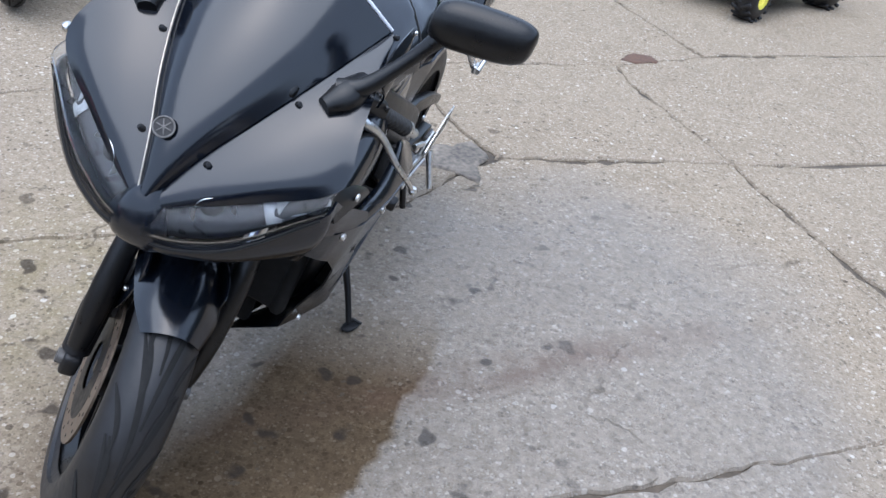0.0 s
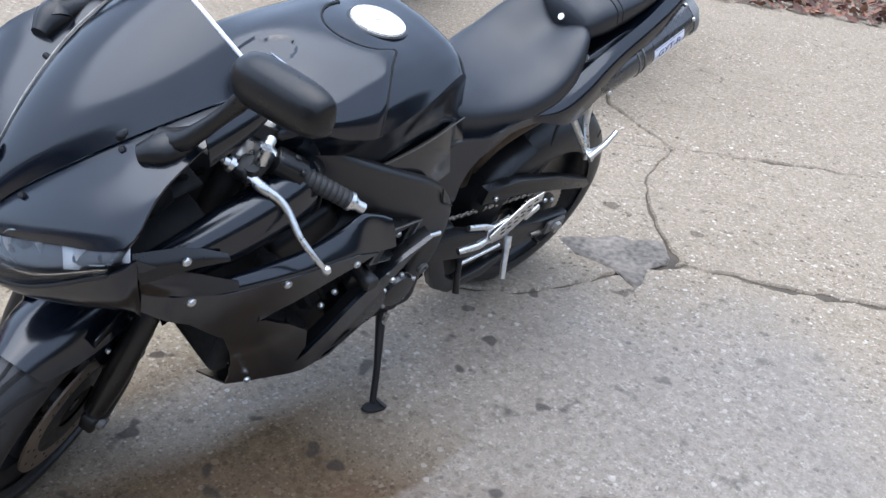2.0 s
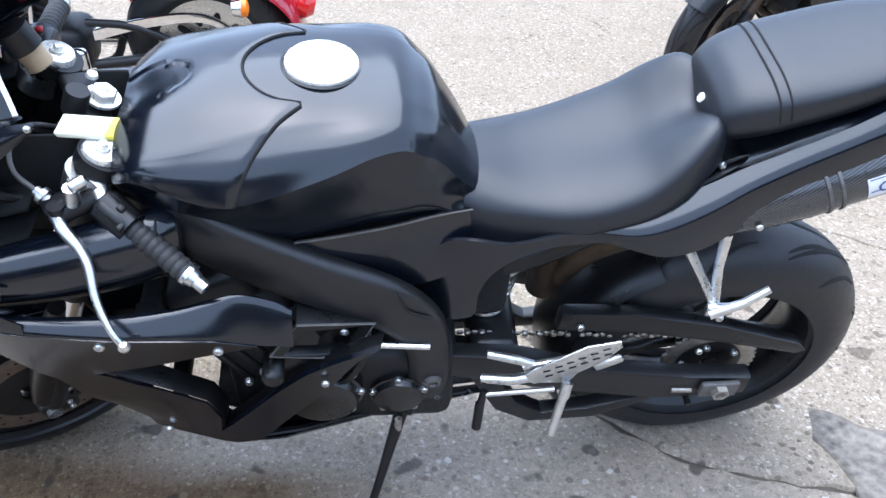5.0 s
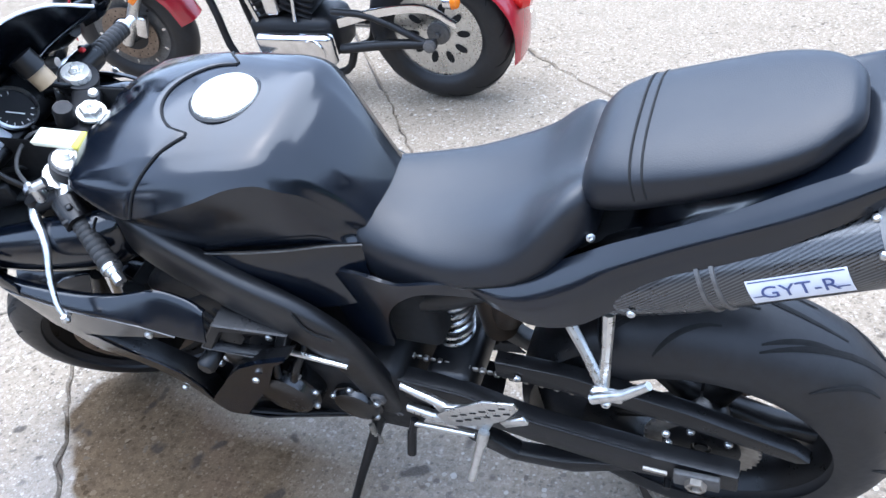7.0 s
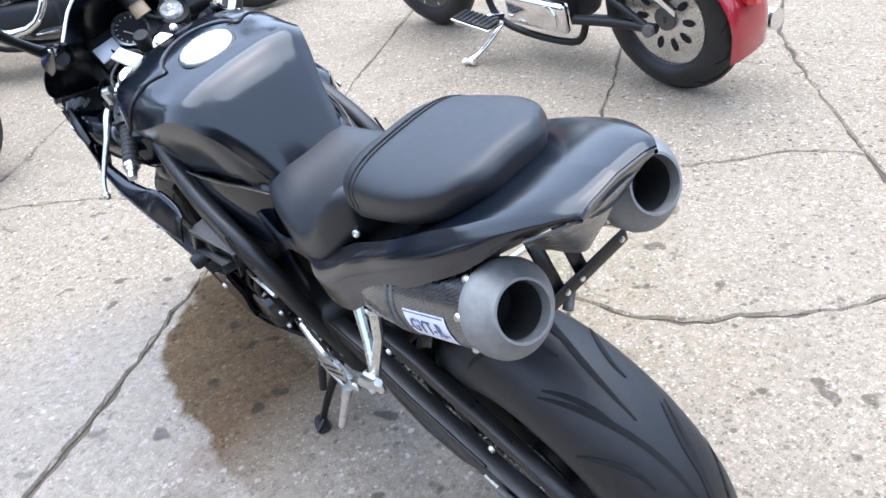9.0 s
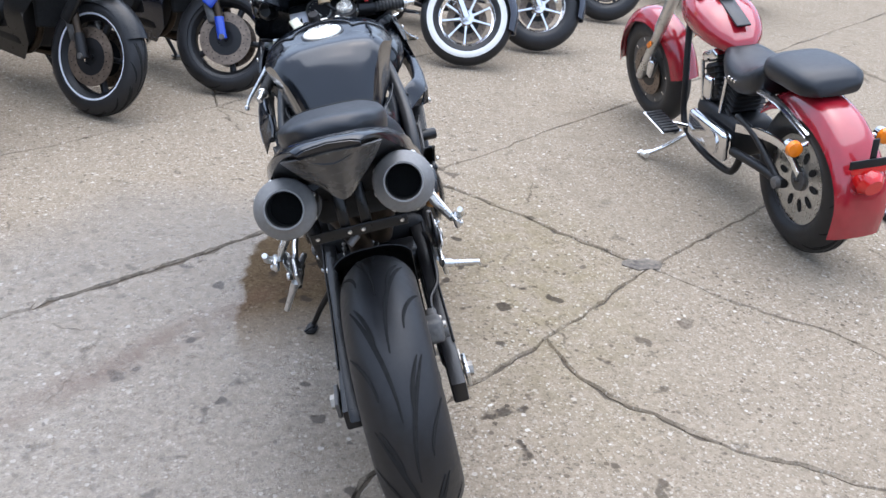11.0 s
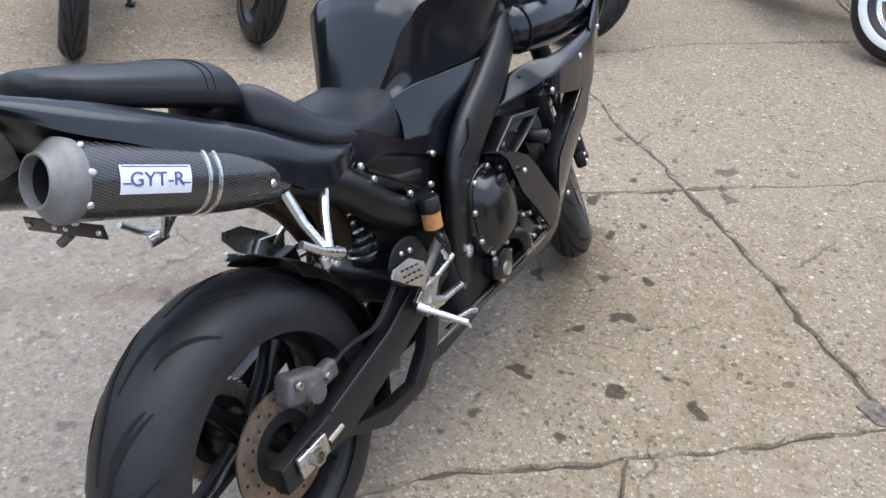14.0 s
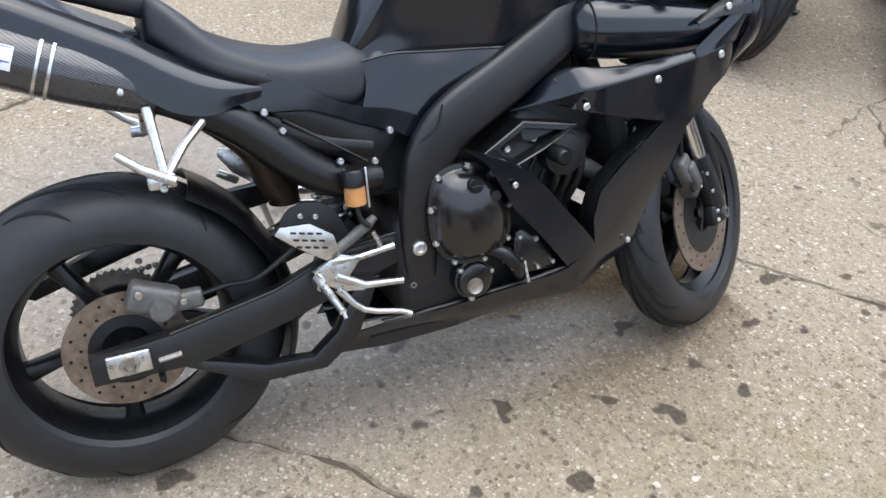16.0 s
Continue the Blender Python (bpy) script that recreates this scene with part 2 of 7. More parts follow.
def concrete_material():
    """Old exposed-aggregate concrete, damp and stained under the motorcycle."""
    m = bpy.data.materials.new("weathered_concrete")
    m.use_nodes = True
    nt = m.node_tree
    b = nt.nodes["Principled BSDF"]
    geo = nt.nodes.new("ShaderNodeNewGeometry")
    P = geo.outputs["Position"]

    def node(kind, **inputs):
        n = nt.nodes.new(kind)
        for k, v in inputs.items():
            n.inputs[k].default_value = v
        return n

    def link(a, c):
        nt.links.new(a, c)

    def noise_at(scale, detail=4, rough=0.55):
        n = node("ShaderNodeTexNoise", Scale=scale, Detail=detail, Roughness=rough)
        link(P, n.inputs["Vector"])
        return n.outputs["Fac"]

    def rng(v, a, c, lo=0.0, hi=1.0):
        n = node("ShaderNodeMapRange")
        n.inputs["From Min"].default_value, n.inputs["From Max"].default_value = a, c
        n.inputs["To Min"].default_value, n.inputs["To Max"].default_value = lo, hi
        link(v, n.inputs["Value"])
        return n.outputs[0]

    def mix(f, a, c, kind='MIX'):
        n = nt.nodes.new("ShaderNodeMixRGB")
        n.blend_type = kind
        if isinstance(f, float):
            n.inputs["Fac"].default_value = f
        else:
            link(f, n.inputs["Fac"])
        for v, s in ((a, "Color1"), (c, "Color2")):
            if isinstance(v, tuple):
                n.inputs[s].default_value = (*v, 1)
            else:
                link(v, n.inputs[s])
        return n.outputs[0]

    def math_(op, a, c):
        n = nt.nodes.new("ShaderNodeMath")
        n.operation = op
        for i, v in enumerate((a, c)):
            if isinstance(v, (int, float)):
                n.inputs[i].default_value = v
            else:
                link(v, n.inputs[i])
        return n.outputs[0]

    def patch(cx, cy, rx, ry, turn, edge, wob=0.25, wscale=2.5):
        """1 inside an uneven oval on the ground, 0 outside."""
        mp = node("ShaderNodeMapping")
        mp.vector_type = 'TEXTURE'
        mp.inputs["Location"].default_value = (cx, cy, 0)
        mp.inputs["Rotation"].default_value = (0, 0, radians(turn))
        mp.inputs["Scale"].default_value = (rx, ry, 50)
        link(P, mp.inputs["Vector"])
        ln = nt.nodes.new("ShaderNodeVectorMath")
        ln.operation = 'LENGTH'
        link(mp.outputs[0], ln.inputs[0])
        w = math_('MULTIPLY', math_('SUBTRACT', noise_at(wscale, 3), 0.5), wob * 2)
        d = math_('ADD', ln.outputs["Value"], w)
        return rng(d, 1 - edge, 1 + edge, 1.0, 0.0)

    # stones of three sizes set in mortar, each with its own tone
    def stones(scale, fill, soft=0.04):
        v = node("ShaderNodeTexVoronoi", Scale=scale)
        link(P, v.inputs["Vector"])
        sep = nt.nodes.new("ShaderNodeSeparateColor")
        link(v.outputs["Color"], sep.inputs[0])
        size = math_('MULTIPLY', sep.outputs["Green"], fill)
        inside = rng(math_('SUBTRACT', size, v.outputs["Distance"]), 0.0, soft)
        return inside, sep.outputs["Red"], sep.outputs["Blue"]

    def ramp(v, stops):
        r = nt.nodes.new("ShaderNodeValToRGB")
        e = r.color_ramp.elements
        e[0].position, e[0].color = stops[0][0], (*stops[0][1], 1)
        e[1].position, e[1].color = stops[-1][0], (*stops[-1][1], 1)
        for p, c in stops[1:-1]:
            e.new(p).color = (*c, 1)
        link(v, r.inputs["Fac"])
        return r.outputs[0]

    tones = [(0.0, (0.030, 0.024, 0.019)), (0.22, (0.075, 0.059, 0.043)), (0.45, (0.185, 0.150, 0.110)), (0.72, (0.27, 0.225, 0.168)), (0.84, (0.44, 0.40, 0.335)), (1.0, (0.62, 0.585, 0.53))]
    s1, c1, k1 = stones(58, 0.60)
    s2, c2, _ = stones(118, 0.72)
    s3, c3, _ = stones(240, 0.8)
    base = mix(rng(noise_at(42, 6, 0.75), 0.36, 0.62), (0.195, 0.158, 0.118), (0.30, 0.250, 0.190))
    base = mix(math_('MULTIPLY', s3, 0.28), base, ramp(c3, tones))
    base = mix(math_('MULTIPLY', s2, 0.48), base, ramp(c2, tones))
    some = rng(noise_at(3.1, 3), 0.40, 0.60, 0.25, 1.0)
    base = mix(math_('MULTIPLY', math_('MULTIPLY', s1, rng(k1, 0.62, 0.66)), math_('MULTIPLY', some, 0.80)), base, ramp(c1, tones))
    base = mix(rng(noise_at(1.3, 5), 0.35, 0.7, 0.0, 0.26), base, (0.28, 0.238, 0.182))
    base = mix(rng(noise_at(5.5, 6, 0.65), 0.5, 0.72, 0.0, 0.35), base, (0.155, 0.127, 0.095))
    wet = math_('MULTIPLY', patch(-0.25, 1.79, 0.77, 0.48, 80.5, 0.025, 0.24, 3.4), patch(0.15, 1.75, 1.9, 0.66, 80.5, 0.35, 0.15, 2.0))
    xyz = nt.nodes.new("ShaderNodeSeparateXYZ")
    link(P, xyz.inputs[0])
    wet = math_('MULTIPLY', wet, rng(xyz.outputs["Y"], 1.72, 2.10, 1.0, 0.0))
    pool = patch(-0.31, 1.83, 0.50, 0.13, 80.5, 0.35, 0.25, 4.0)
    wet = math_('MULTIPLY', wet, math_('SUBTRACT', 1.0, pool))
    film = math_('MULTIPLY', patch(0.55, 1.95, 1.15, 0.85, 70, 0.22, 0.3, 2.0), math_('SUBTRACT', 1.0, wet))
    film = math_('MAXIMUM', film, math_('MULTIPLY', pool, 0.5))
    rust = math_('MULTIPLY', patch(0.50, 1.93, 0.66, 0.060, 32, 0.7, 0.5, 3.0), rng(noise_at(7, 5), 0.30, 0.58))
    base = mix(math_('MULTIPLY', film, 0.40), base, mix(rng(noise_at(34, 5, 0.7), 0.36, 0.64), (0.052, 0.048, 0.045), (0.205, 0.190, 0.176)))
    base = mix(math_('MULTIPLY', wet, 0.9), base, mix(0.40, mix(1.0, base, (0.34, 0.270, 0.19), 'MULTIPLY'), mix(rng(noise_at(16, 5, 0.7), 0.38, 0.62), (0.030, 0.021, 0.012), (0.078, 0.055, 0.031))))
    moss = math_('MULTIPLY', patch(-0.95, 1.75, 0.75, 0.35, 75, 0.6, 0.5, 3.0), rng(noise_at(11, 5, 0.65), 0.38, 0.62, 0.15, 1.0))
    base = mix(math_('MULTIPLY', moss, 0.5), base, mix(1.0, base, (0.80, 0.78, 0.56), 'MULTIPLY'))
    base = mix(math_('MULTIPLY', rust, 0.58), base, (0.098, 0.060, 0.042))
    blot = rng(noise_at(9, 2, 0.4), 0.655, 0.69)
    near = patch(-0.3, 1.9, 1.9, 1.1, 80.5, 0.4, 0.2, 2.0)
    base = mix(math_('MULTIPLY', math_('MULTIPLY', blot, near), 0.78), base, (0.036, 0.030, 0.025))
    flecks = rng(noise_at(26, 3, 0.5), 0.66, 0.70)
    base = mix(math_('MULTIPLY', flecks, 0.6), base, (0.085, 0.071, 0.055))
    # hairline cracks that wander over the slabs
    warp = nt.nodes.new("ShaderNodeTexNoise")
    warp.inputs["Scale"].default_value, warp.inputs["Detail"].default_value = 4.0, 6
    link(P, warp.inputs["Vector"])
    push = nt.nodes.new("ShaderNodeVectorMath")
    push.operation = 'MULTIPLY_ADD'
    push.inputs[1].default_value = (0.35, 0.35, 0)
    link(warp.outputs["Color"], push.inputs[0])
    link(P, push.inputs[2])
    hair = node("ShaderNodeTexVoronoi", Scale=0.85)
    hair.feature = 'DISTANCE_TO_EDGE'
    link(push.outputs[0], hair.inputs["Vector"])
    line = math_('MULTIPLY', rng(hair.outputs["Distance"], 0.0015, 0.006, 1.0, 0.0), rng(noise_at(1.7, 2), 0.56, 0.64))
    base = mix(math_('MULTIPLY', line, 0.6), base, (0.072, 0.058, 0.043))
    link(base, b.inputs["Base Color"])
    damp = math_('ADD', math_('MULTIPLY', film, -0.33), math_('MULTIPLY', wet, -0.05))
    r = math_('ADD', rng(noise_at(14, 4), 0.3, 0.7, 0.5, 0.8), damp)
    link(r, b.inputs["Roughness"])
    link(math_('ADD', math_('MULTIPLY', film, 0.30), math_('MULTIPLY', wet, -0.04)), b.inputs["Specular IOR Level"])
    h = math_('ADD', math_('MULTIPLY', s2, 0.35), math_('MULTIPLY', s3, 0.25))
    h = math_('ADD', h, math_('MULTIPLY', math_('MULTIPLY', s1, rng(k1, 0.62, 0.66)), 0.6))
    h = math_('ADD', h, math_('MULTIPLY', noise_at(160, 3), 0.9))
    h = math_('ADD', h, math_('MULTIPLY', noise_at(9, 5), 1.6))
    h = math_('SUBTRACT', h, line)
    bp = node("ShaderNodeBump", Strength=0.45, Distance=0.005)
    link(h, bp.inputs["Height"])
    link(bp.outputs[0], b.inputs["Normal"])
    return m


CONCRETE = concrete_material()
MORTAR = material("grey_patching_mortar", (0.150, 0.128, 0.104), 0.6, 0, 0.75, 45, 1.0, 0.15, spec=0.25)
DIRT = material("dark_crack_dirt", (0.070, 0.055, 0.040), 0.9, 0, 0.5, 40, 0.6)

# ---- ground: cracked concrete slabs over dirt ----
bm = bmesh.new()
bmesh.ops.create_grid(bm, x_segments=1, y_segments=1, size=300)
moved(bm, Matrix.Translation((0, 0, -0.013)))
ground = part("ground", bm, DIRT, None)
tagged(ground, "damp weathered concrete yard split into cracked slabs", "ground", kind="structure")

ROWS_OF_JOINTS = [
    [(-16, -18), (-6, -12), (0, -10), (6, -9), (16, -8)],
    [(-16, -9.8), (-2.9, -2.3), (-0.65, -1.0), (0.1, -0.43), (0.8, 0.0), (2.08, 0.64), (3.02, 1.24), (16, 9)],
    [(-16, -7.7), (-2.55, -0.26), (-0.79, 0.71), (0.62, 1.48), (1.53, 1.93), (2.1, 2.22), (16, 10)],
    [(-16, -5.3), (-2.41, 1.32), (-1.49, 1.77), (-0.82, 2.16), (-0.38, 2.40), (0.0, 2.72), (0.3, 3.24), (0.62, 3.37), (1.4, 3.7), (1.76, 3.84), (16, 11)],
    [(-16, -3.2), (-3.04, 1.83), (-2.02, 2.6), (-1.5, 3.1), (-0.61, 3.9), (-0.12, 4.25), (0.9, 4.82), (1.49, 5.33), (2.13, 5.74), (16, 14)],
    [(-16, 12), (-6, 12), (-2, 12.2), (0, 12), (3, 12.5), (6, 13), (16, 18)],
]
# cross cracks of each band: index below, points between, index above
CROSS = [
    [(0, (), 0), (2, ((0.56, -1.28), (0.2, -3.5)), 3), (4, (), 7)],
    [(0, (), 0), (3, ((-0.2, -0.13),), 2), (7, (), 6)],
    [(0, (), 0), (2, ((-1.05, 1.1), (-1.22, 1.4)), 2), (5, ((1.8, 2.8), (1.60, 3.2)), 8), (6, (), 10)],
    [(0, (), 0), (2, ((-1.74, 2.15), (-1.91, 2.33)), 2), (3, ((-0.83, 2.4), (-0.92, 2.58), (-1.14, 2.84)), 3), (6, ((0.13, 3.48), (-0.07, 3.84)), 5),
     (8, ((1.22, 4.06), (0.98, 4.52)), 6), (10, (), 9)],
    [(0, (), 0), (5, ((-0.37, 4.4), (-0.65, 4.63), (-1.4, 6.2)), 2), (7, ((1.13, 6.02), (0.77, 6.73)), 4), (9, (), 6)],
]


def ragged(pts):
    """Breaks a joint into short uneven steps, the same from both sides."""
    out = []
    for a, b in zip(pts, pts[1:]):
        flip = a > b
        p, q = (b, a) if flip else (a, b)
        p, q = Vector(p), Vector(q)
        d = (q - p).length
        near = min(p.length, q.length) < 7
        k = max(2, min(90, int(d / (0.035 if near else 0.5))))
        side = Vector((-(q - p).y, (q - p).x)) / d
        seg = []
        for i in range(k + 1):
            t = i / k
            c = p.lerp(q, t)
            w = min(1, t * 6, (1 - t) * 6)
            c = c + side * w * (0.030 * noise.noise((c.x * 2.3, c.y * 2.3, 0.3)) + 0.016 * noise.noise((c.x * 11, c.y * 11, 4.2)) + 0.007 * noise.noise((c.x * 37, c.y * 37, 9)))
            seg.append(c)
        if flip:
            seg.reverse()
        out += seg[:-1]
    return out + [Vector(pts[-1])]


def slab(outline, drop):
    loop = []
    for p in outline:
        if not loop or (p - loop[-1]).length > 1e-4:
            loop.append(p)
    if (loop[0] - loop[-1]).length < 1e-4:
        loop.pop()
    area = sum(a.x * b.y - b.x * a.y for a, b in zip(loop, loop[1:] + loop[:1]))
    if area < 0:
        loop.reverse()
    n = len(loop)
    rings = [[], [], []]
    for i in range(n):
        p = loop[i]
        d = loop[(i + 1) % n] - loop[i - 1]
        if d.length < 1e-6:
            d = Vector((1, 0))
        side = Vector((-d.y, d.x)).normalized()
        broad = 1.0 + 1.3 * (p.x > 0.25 and p.y > 2.6) * (p.length < 9)
        gap = broad * max(0.0006, 0.0034 + 0.011 * noise.noise((p.x * 1.9, p.y * 1.9, 7)) + 0.010 * noise.noise((p.x * 9, p.y * 9, 2)) + 0.007 * noise.noise((p.x * 30, p.y * 30, 5)))
        a = p + side * gap
        c = p + side * (gap + 0.005 + 0.020 * max(0.0, noise.noise((p.x * 21, p.y * 21, 1))))
        rings[0].append((a.x, a.y, -0.036))
        rings[1].append((a.x, a.y, -0.009 + drop))
        rings[2].append((c.x, c.y, drop))
    bm = grid(rings, True)
    bmesh.ops.triangle_fill(bm, edges=[e for e in bm.edges if e.is_boundary and e.verts[0].co.z > -0.01 and e.verts[1].co.z > -0.01], use_beauty=True)
    bmesh.ops.recalc_face_normals(bm, faces=bm.faces)
    return bm


for band, cuts in enumerate(CROSS):
    low, high = ROWS_OF_JOINTS[band], ROWS_OF_JOINTS[band + 1]
    for k, (left, right) in enumerate(zip(cuts, cuts[1:])):
        ring = ragged(low[left[0]:right[0] + 1])
        ring += ragged([low[right[0]], *right[1], high[right[2]]])[1:]
        ring += ragged(list(reversed(high[left[2]:right[2] + 1])))[1:]
        ring += ragged([high[left[2]], *reversed(left[1]), low[left[0]]])[1:]
        part("slab", slab(ring, -0.002 * ((band * 3 + k) % 2)), CONCRETE, ground)


def mend(outline, seed):
    """A thin uneven patch of mortar, feathered at its edge."""
    loop = ragged([*outline, outline[0]])[:-1]
    c = sum(loop, Vector((0, 0))) / len(loop)
    rings = []
    for k, z in ((1.02, -0.004), (0.985, 0.0022), (0.8, 0.0035), (0.45, 0.0025)):
        rings.append([(*(c + (p - c) * (k + 0.16 * noise.noise((p.x * 13, p.y * 13, seed)) + 0.08 * noise.noise((p.x * 40, p.y * 40, seed)))), z + 0.0015 * noise.noise((p.x * 20 * k, p.y * 20, seed)) * (z > 0)) for p in loop])
    return smooth(grid(rings, True, True), 60)


part("mortar_patch", mend([(-0.10, 3.10), (-0.01, 3.19), (0.05, 3.27), (0.12, 3.28), (0.19, 3.37), (0.24, 3.31), (0.26, 3.2), (0.25, 3.1), (0.26, 3.0), (0.12, 3.05), (0.0, 3.04)], 1.0), MORTAR, ground)
POTHOLE = material("red_brown_grit", (0.085, 0.048, 0.032), 0.9, 0, 0.6, 60, 0.8)
part("grit_patch", mend([(0.93, 4.93), (1.04, 4.93), (1.16, 5.0), (1.14, 5.12), (1.02, 5.12)], 3.0), POTHOLE, ground)
part("mortar_patch", mend([(-1.50, 1.70), (-1.42, 1.69), (-1.36, 1.73), (-1.42, 1.79), (-1.52, 1.79), (-1.56, 1.74)], 2.0), MORTAR, ground)

# ---- wheels (shared by all motorcycles) ----


def tyre_point(R, w, h, a, around, lift=0.0):
    r = R - h + (h + lift) * math.cos(a)
    return (r * math.cos(around), (w + lift) * math.sin(a), r * math.sin(around))


def tyre(R, w, h, rim, seg=72):
    prof = [(rim - 0.012, -w * 0.74), (rim + 0.004, -w * 0.86)]
    for k in range(-10, 11):
        a = k * radians(10.4)
        p = (R - h + h * math.cos(a), w * math.sin(a))
        prof.append(p)
    prof += [(rim + 0.004, w * 0.86), (rim - 0.012, w * 0.74)]
    return lathe(prof, seg)


def tread(R, w, h, count, slant=1):
    """Long curved grooves over the crown, left and right in turn."""
    bms = []
    for k in range(count):
        for s in (1, -1):
            t0 = 2 * math.pi * (k + (0.5 if s < 0 else 0)) / count
            for a0, a1, dt, wd, off in ((0.03, 0.78, 0.86, 0.0058, 0.0), (0.26, 0.64, 0.40, 0.0050, 0.46), (0.48, 1.14, 0.36, 0.0050, 0.16)):
                pts = []
                for i in range(11):
                    u = i / 10
                    pts.append((s * (a0 + (a1 - a0) * u ** 1.6), t0 + slant * dt * (u ** 0.8) + slant * off))
                rows = []
                for i, (a, t) in enumerate(pts):
                    (a0_, t0_), (a1_, t1_) = pts[max(0, i - 1)], pts[min(10, i + 1)]
                    da, dt_ = w * (a1_ - a0_), R * (t1_ - t0_)
                    ww = wd * math.sin(math.pi * (i + 0.8) / 11.6) ** 0.7 / math.hypot(da, dt_)
                    rows.append([tyre_point(R, w, h, a + k_ * dt_ * ww / w, t - k_ * da * ww / R, lift) for k_, lift in ((-1, 0.0010), (0, 0.0013), (1, 0.0010))])
                bms.append(shell(grid(rows), 0.0004))
    return join(*bms)


def rim_barrel(rim, w):
    p = [(rim + 0.008, -w), (rim + 0.008, -w + 0.006), (rim - 0.006, -w + 0.012), (rim - 0.022, -w * 0.55), (rim - 0.026, 0), (rim - 0.022, w * 0.55),
         (rim - 0.006, w - 0.012), (rim + 0.008, w - 0.006), (rim + 0.008, w), (rim - 0.004, w - 0.002), (rim - 0.016, w * 0.75), (rim - 0.034, w * 0.4), (rim - 0.034, -w * 0.4),
         (rim - 0.016, -w * 0.75), (rim - 0.004, -w + 0.002), (rim + 0.008, -w)]
    return lathe(p, 64)


def spoke(r0, r1, wide, thick, lean=0.0):
    rows = []
    for u in (0, 0.15, 0.5, 0.85, 1):
        r = r0 + (r1 - r0) * u
        ww = wide * (1.15 - 0.5 * math.sin(math.pi * min(1, u * 0.9)) + 0.25 * max(0, u - 0.8))
        tt = thick * (1.1 - 0.3 * u)
        off = lean * u
        rows.append([(r, -tt, off - ww * 0.6), (r, -tt * 0.6, off - ww), (r, tt * 0.6, off - ww), (r, tt, off - ww * 0.6), (r, tt, off + ww * 0.6), (r, tt * 0.6, off + ww), (r, -tt * 0.6, off + ww), (r, -tt, off + ww * 0.6)])
    return smooth(grid(rows, True, True), 50)


def disc(r0, r1, y, holes=24, thick=0.005):
    bm = lathe([(r0, y - thick / 2), (r1, y - thick / 2), (r1, y + thick / 2), (r0, y + thick / 2), (r0, y - thick / 2)], 64)
    return bm


def disc_holes(r0, r1, y, n=30):
    bms = []
    for k in range(n):
        t = 2 * math.pi * k / n
        r = r0 + (r1 - r0) * (0.3 + 0.4 * (k % 2))
        for s in (1, -1):
            b = lathe([(0, 0), (0.0036, 0), (0.0036, 0.0006), (0, 0.0006)], 8)
            if s < 0:
                moved(b, Matrix.Diagonal((1, -1, 1, 1)))
            bms.append(moved(b, Matrix.Translation((r * math.cos(t), y + s * 0.0026, r * math.sin(t)))))
    return join(*bms)


def wheel(parent, m, R, w, h, rim, spokes, rim_mat, count=9, slant=1, discs=(), rim_w=None, spoke_w=0.02, lean=0.02, spoke_mat=None, name="wheel", label="", turn=0.0, groove=True):
    """A wheel: tyre with its grooves, rim, spokes and hub, as sub-parts of one part."""
    rw = rim_w or w * 0.80
    core = part(name, moved(join(lathe([(0.012, -rw * 0.9), (0.05, -rw * 0.9), (0.055, -rw * 0.5), (0.04, 0), (0.055, rw * 0.5), (0.05, rw * 0.9), (0.012, rw * 0.9)], 32),
                                 lathe([(0, -rw * 1.25), (0.013, -rw * 1.25), (0.013, rw * 1.25), (0, rw * 1.25)], 16)), m), rim_mat, parent, label)
    part("tyre", moved(tyre(R, w, h, rim), m), RUBBER, core)
    if groove:
        part("tread_groove", moved(tread(R, w, h, count, slant), m), BLACKHOLE, core)
    part("rim", moved(rim_barrel(rim, rw), m), rim_mat, core)
    for k in range(spokes):
        b = spoke(0.04, rim - 0.024, spoke_w, 0.016 + w * 0.08, lean)
        part("spoke", moved(b, m @ Matrix.Rotation(2 * math.pi * k / spokes + turn, 4, 'Y')), spoke_mat or rim_mat, core)
    for r0, r1, y in discs:
        d = part("brake_disc", moved(disc(r0, r1, y), m), DISCSTEEL, core, "drilled steel brake disc with surface rust")
        part("carrier", moved(lathe([(0.05, y - 0.003), (r0 + 0.004, y - 0.003), (r0 + 0.004, y + 0.003), (0.05, y + 0.003)], 32), m), DARK, core)
        holes = part("disc_hole", moved(disc_holes(r0, r1, y), m), BLACKHOLE, core)
        tagged(holes, kind="stuff")
    return core


# ---- the black sport motorcycle on its side stand ----
BIKE = pose(-0.1932, 2.7064, 0.0136, -15.2, 0, -99.53)
bike = thing("motorcycle", BIKE, "satin black sport motorcycle leaning on its side stand", "motorcycle")
STEM = (1.115, 0, 0.988)
RAKE = Vector((-0.407, 0, 0.914))
STEER = Matrix.Translation(STEM) @ Matrix.Rotation(radians(29), 4, RAKE) @ Matrix.Translation([-v for v in STEM])


def both(fn):
    for s in (1, -1):
        fn(s)


def mirror(bm, s):
    return bm if s > 0 else moved(bm, Matrix.Diagonal((1, -1, 1, 1)))


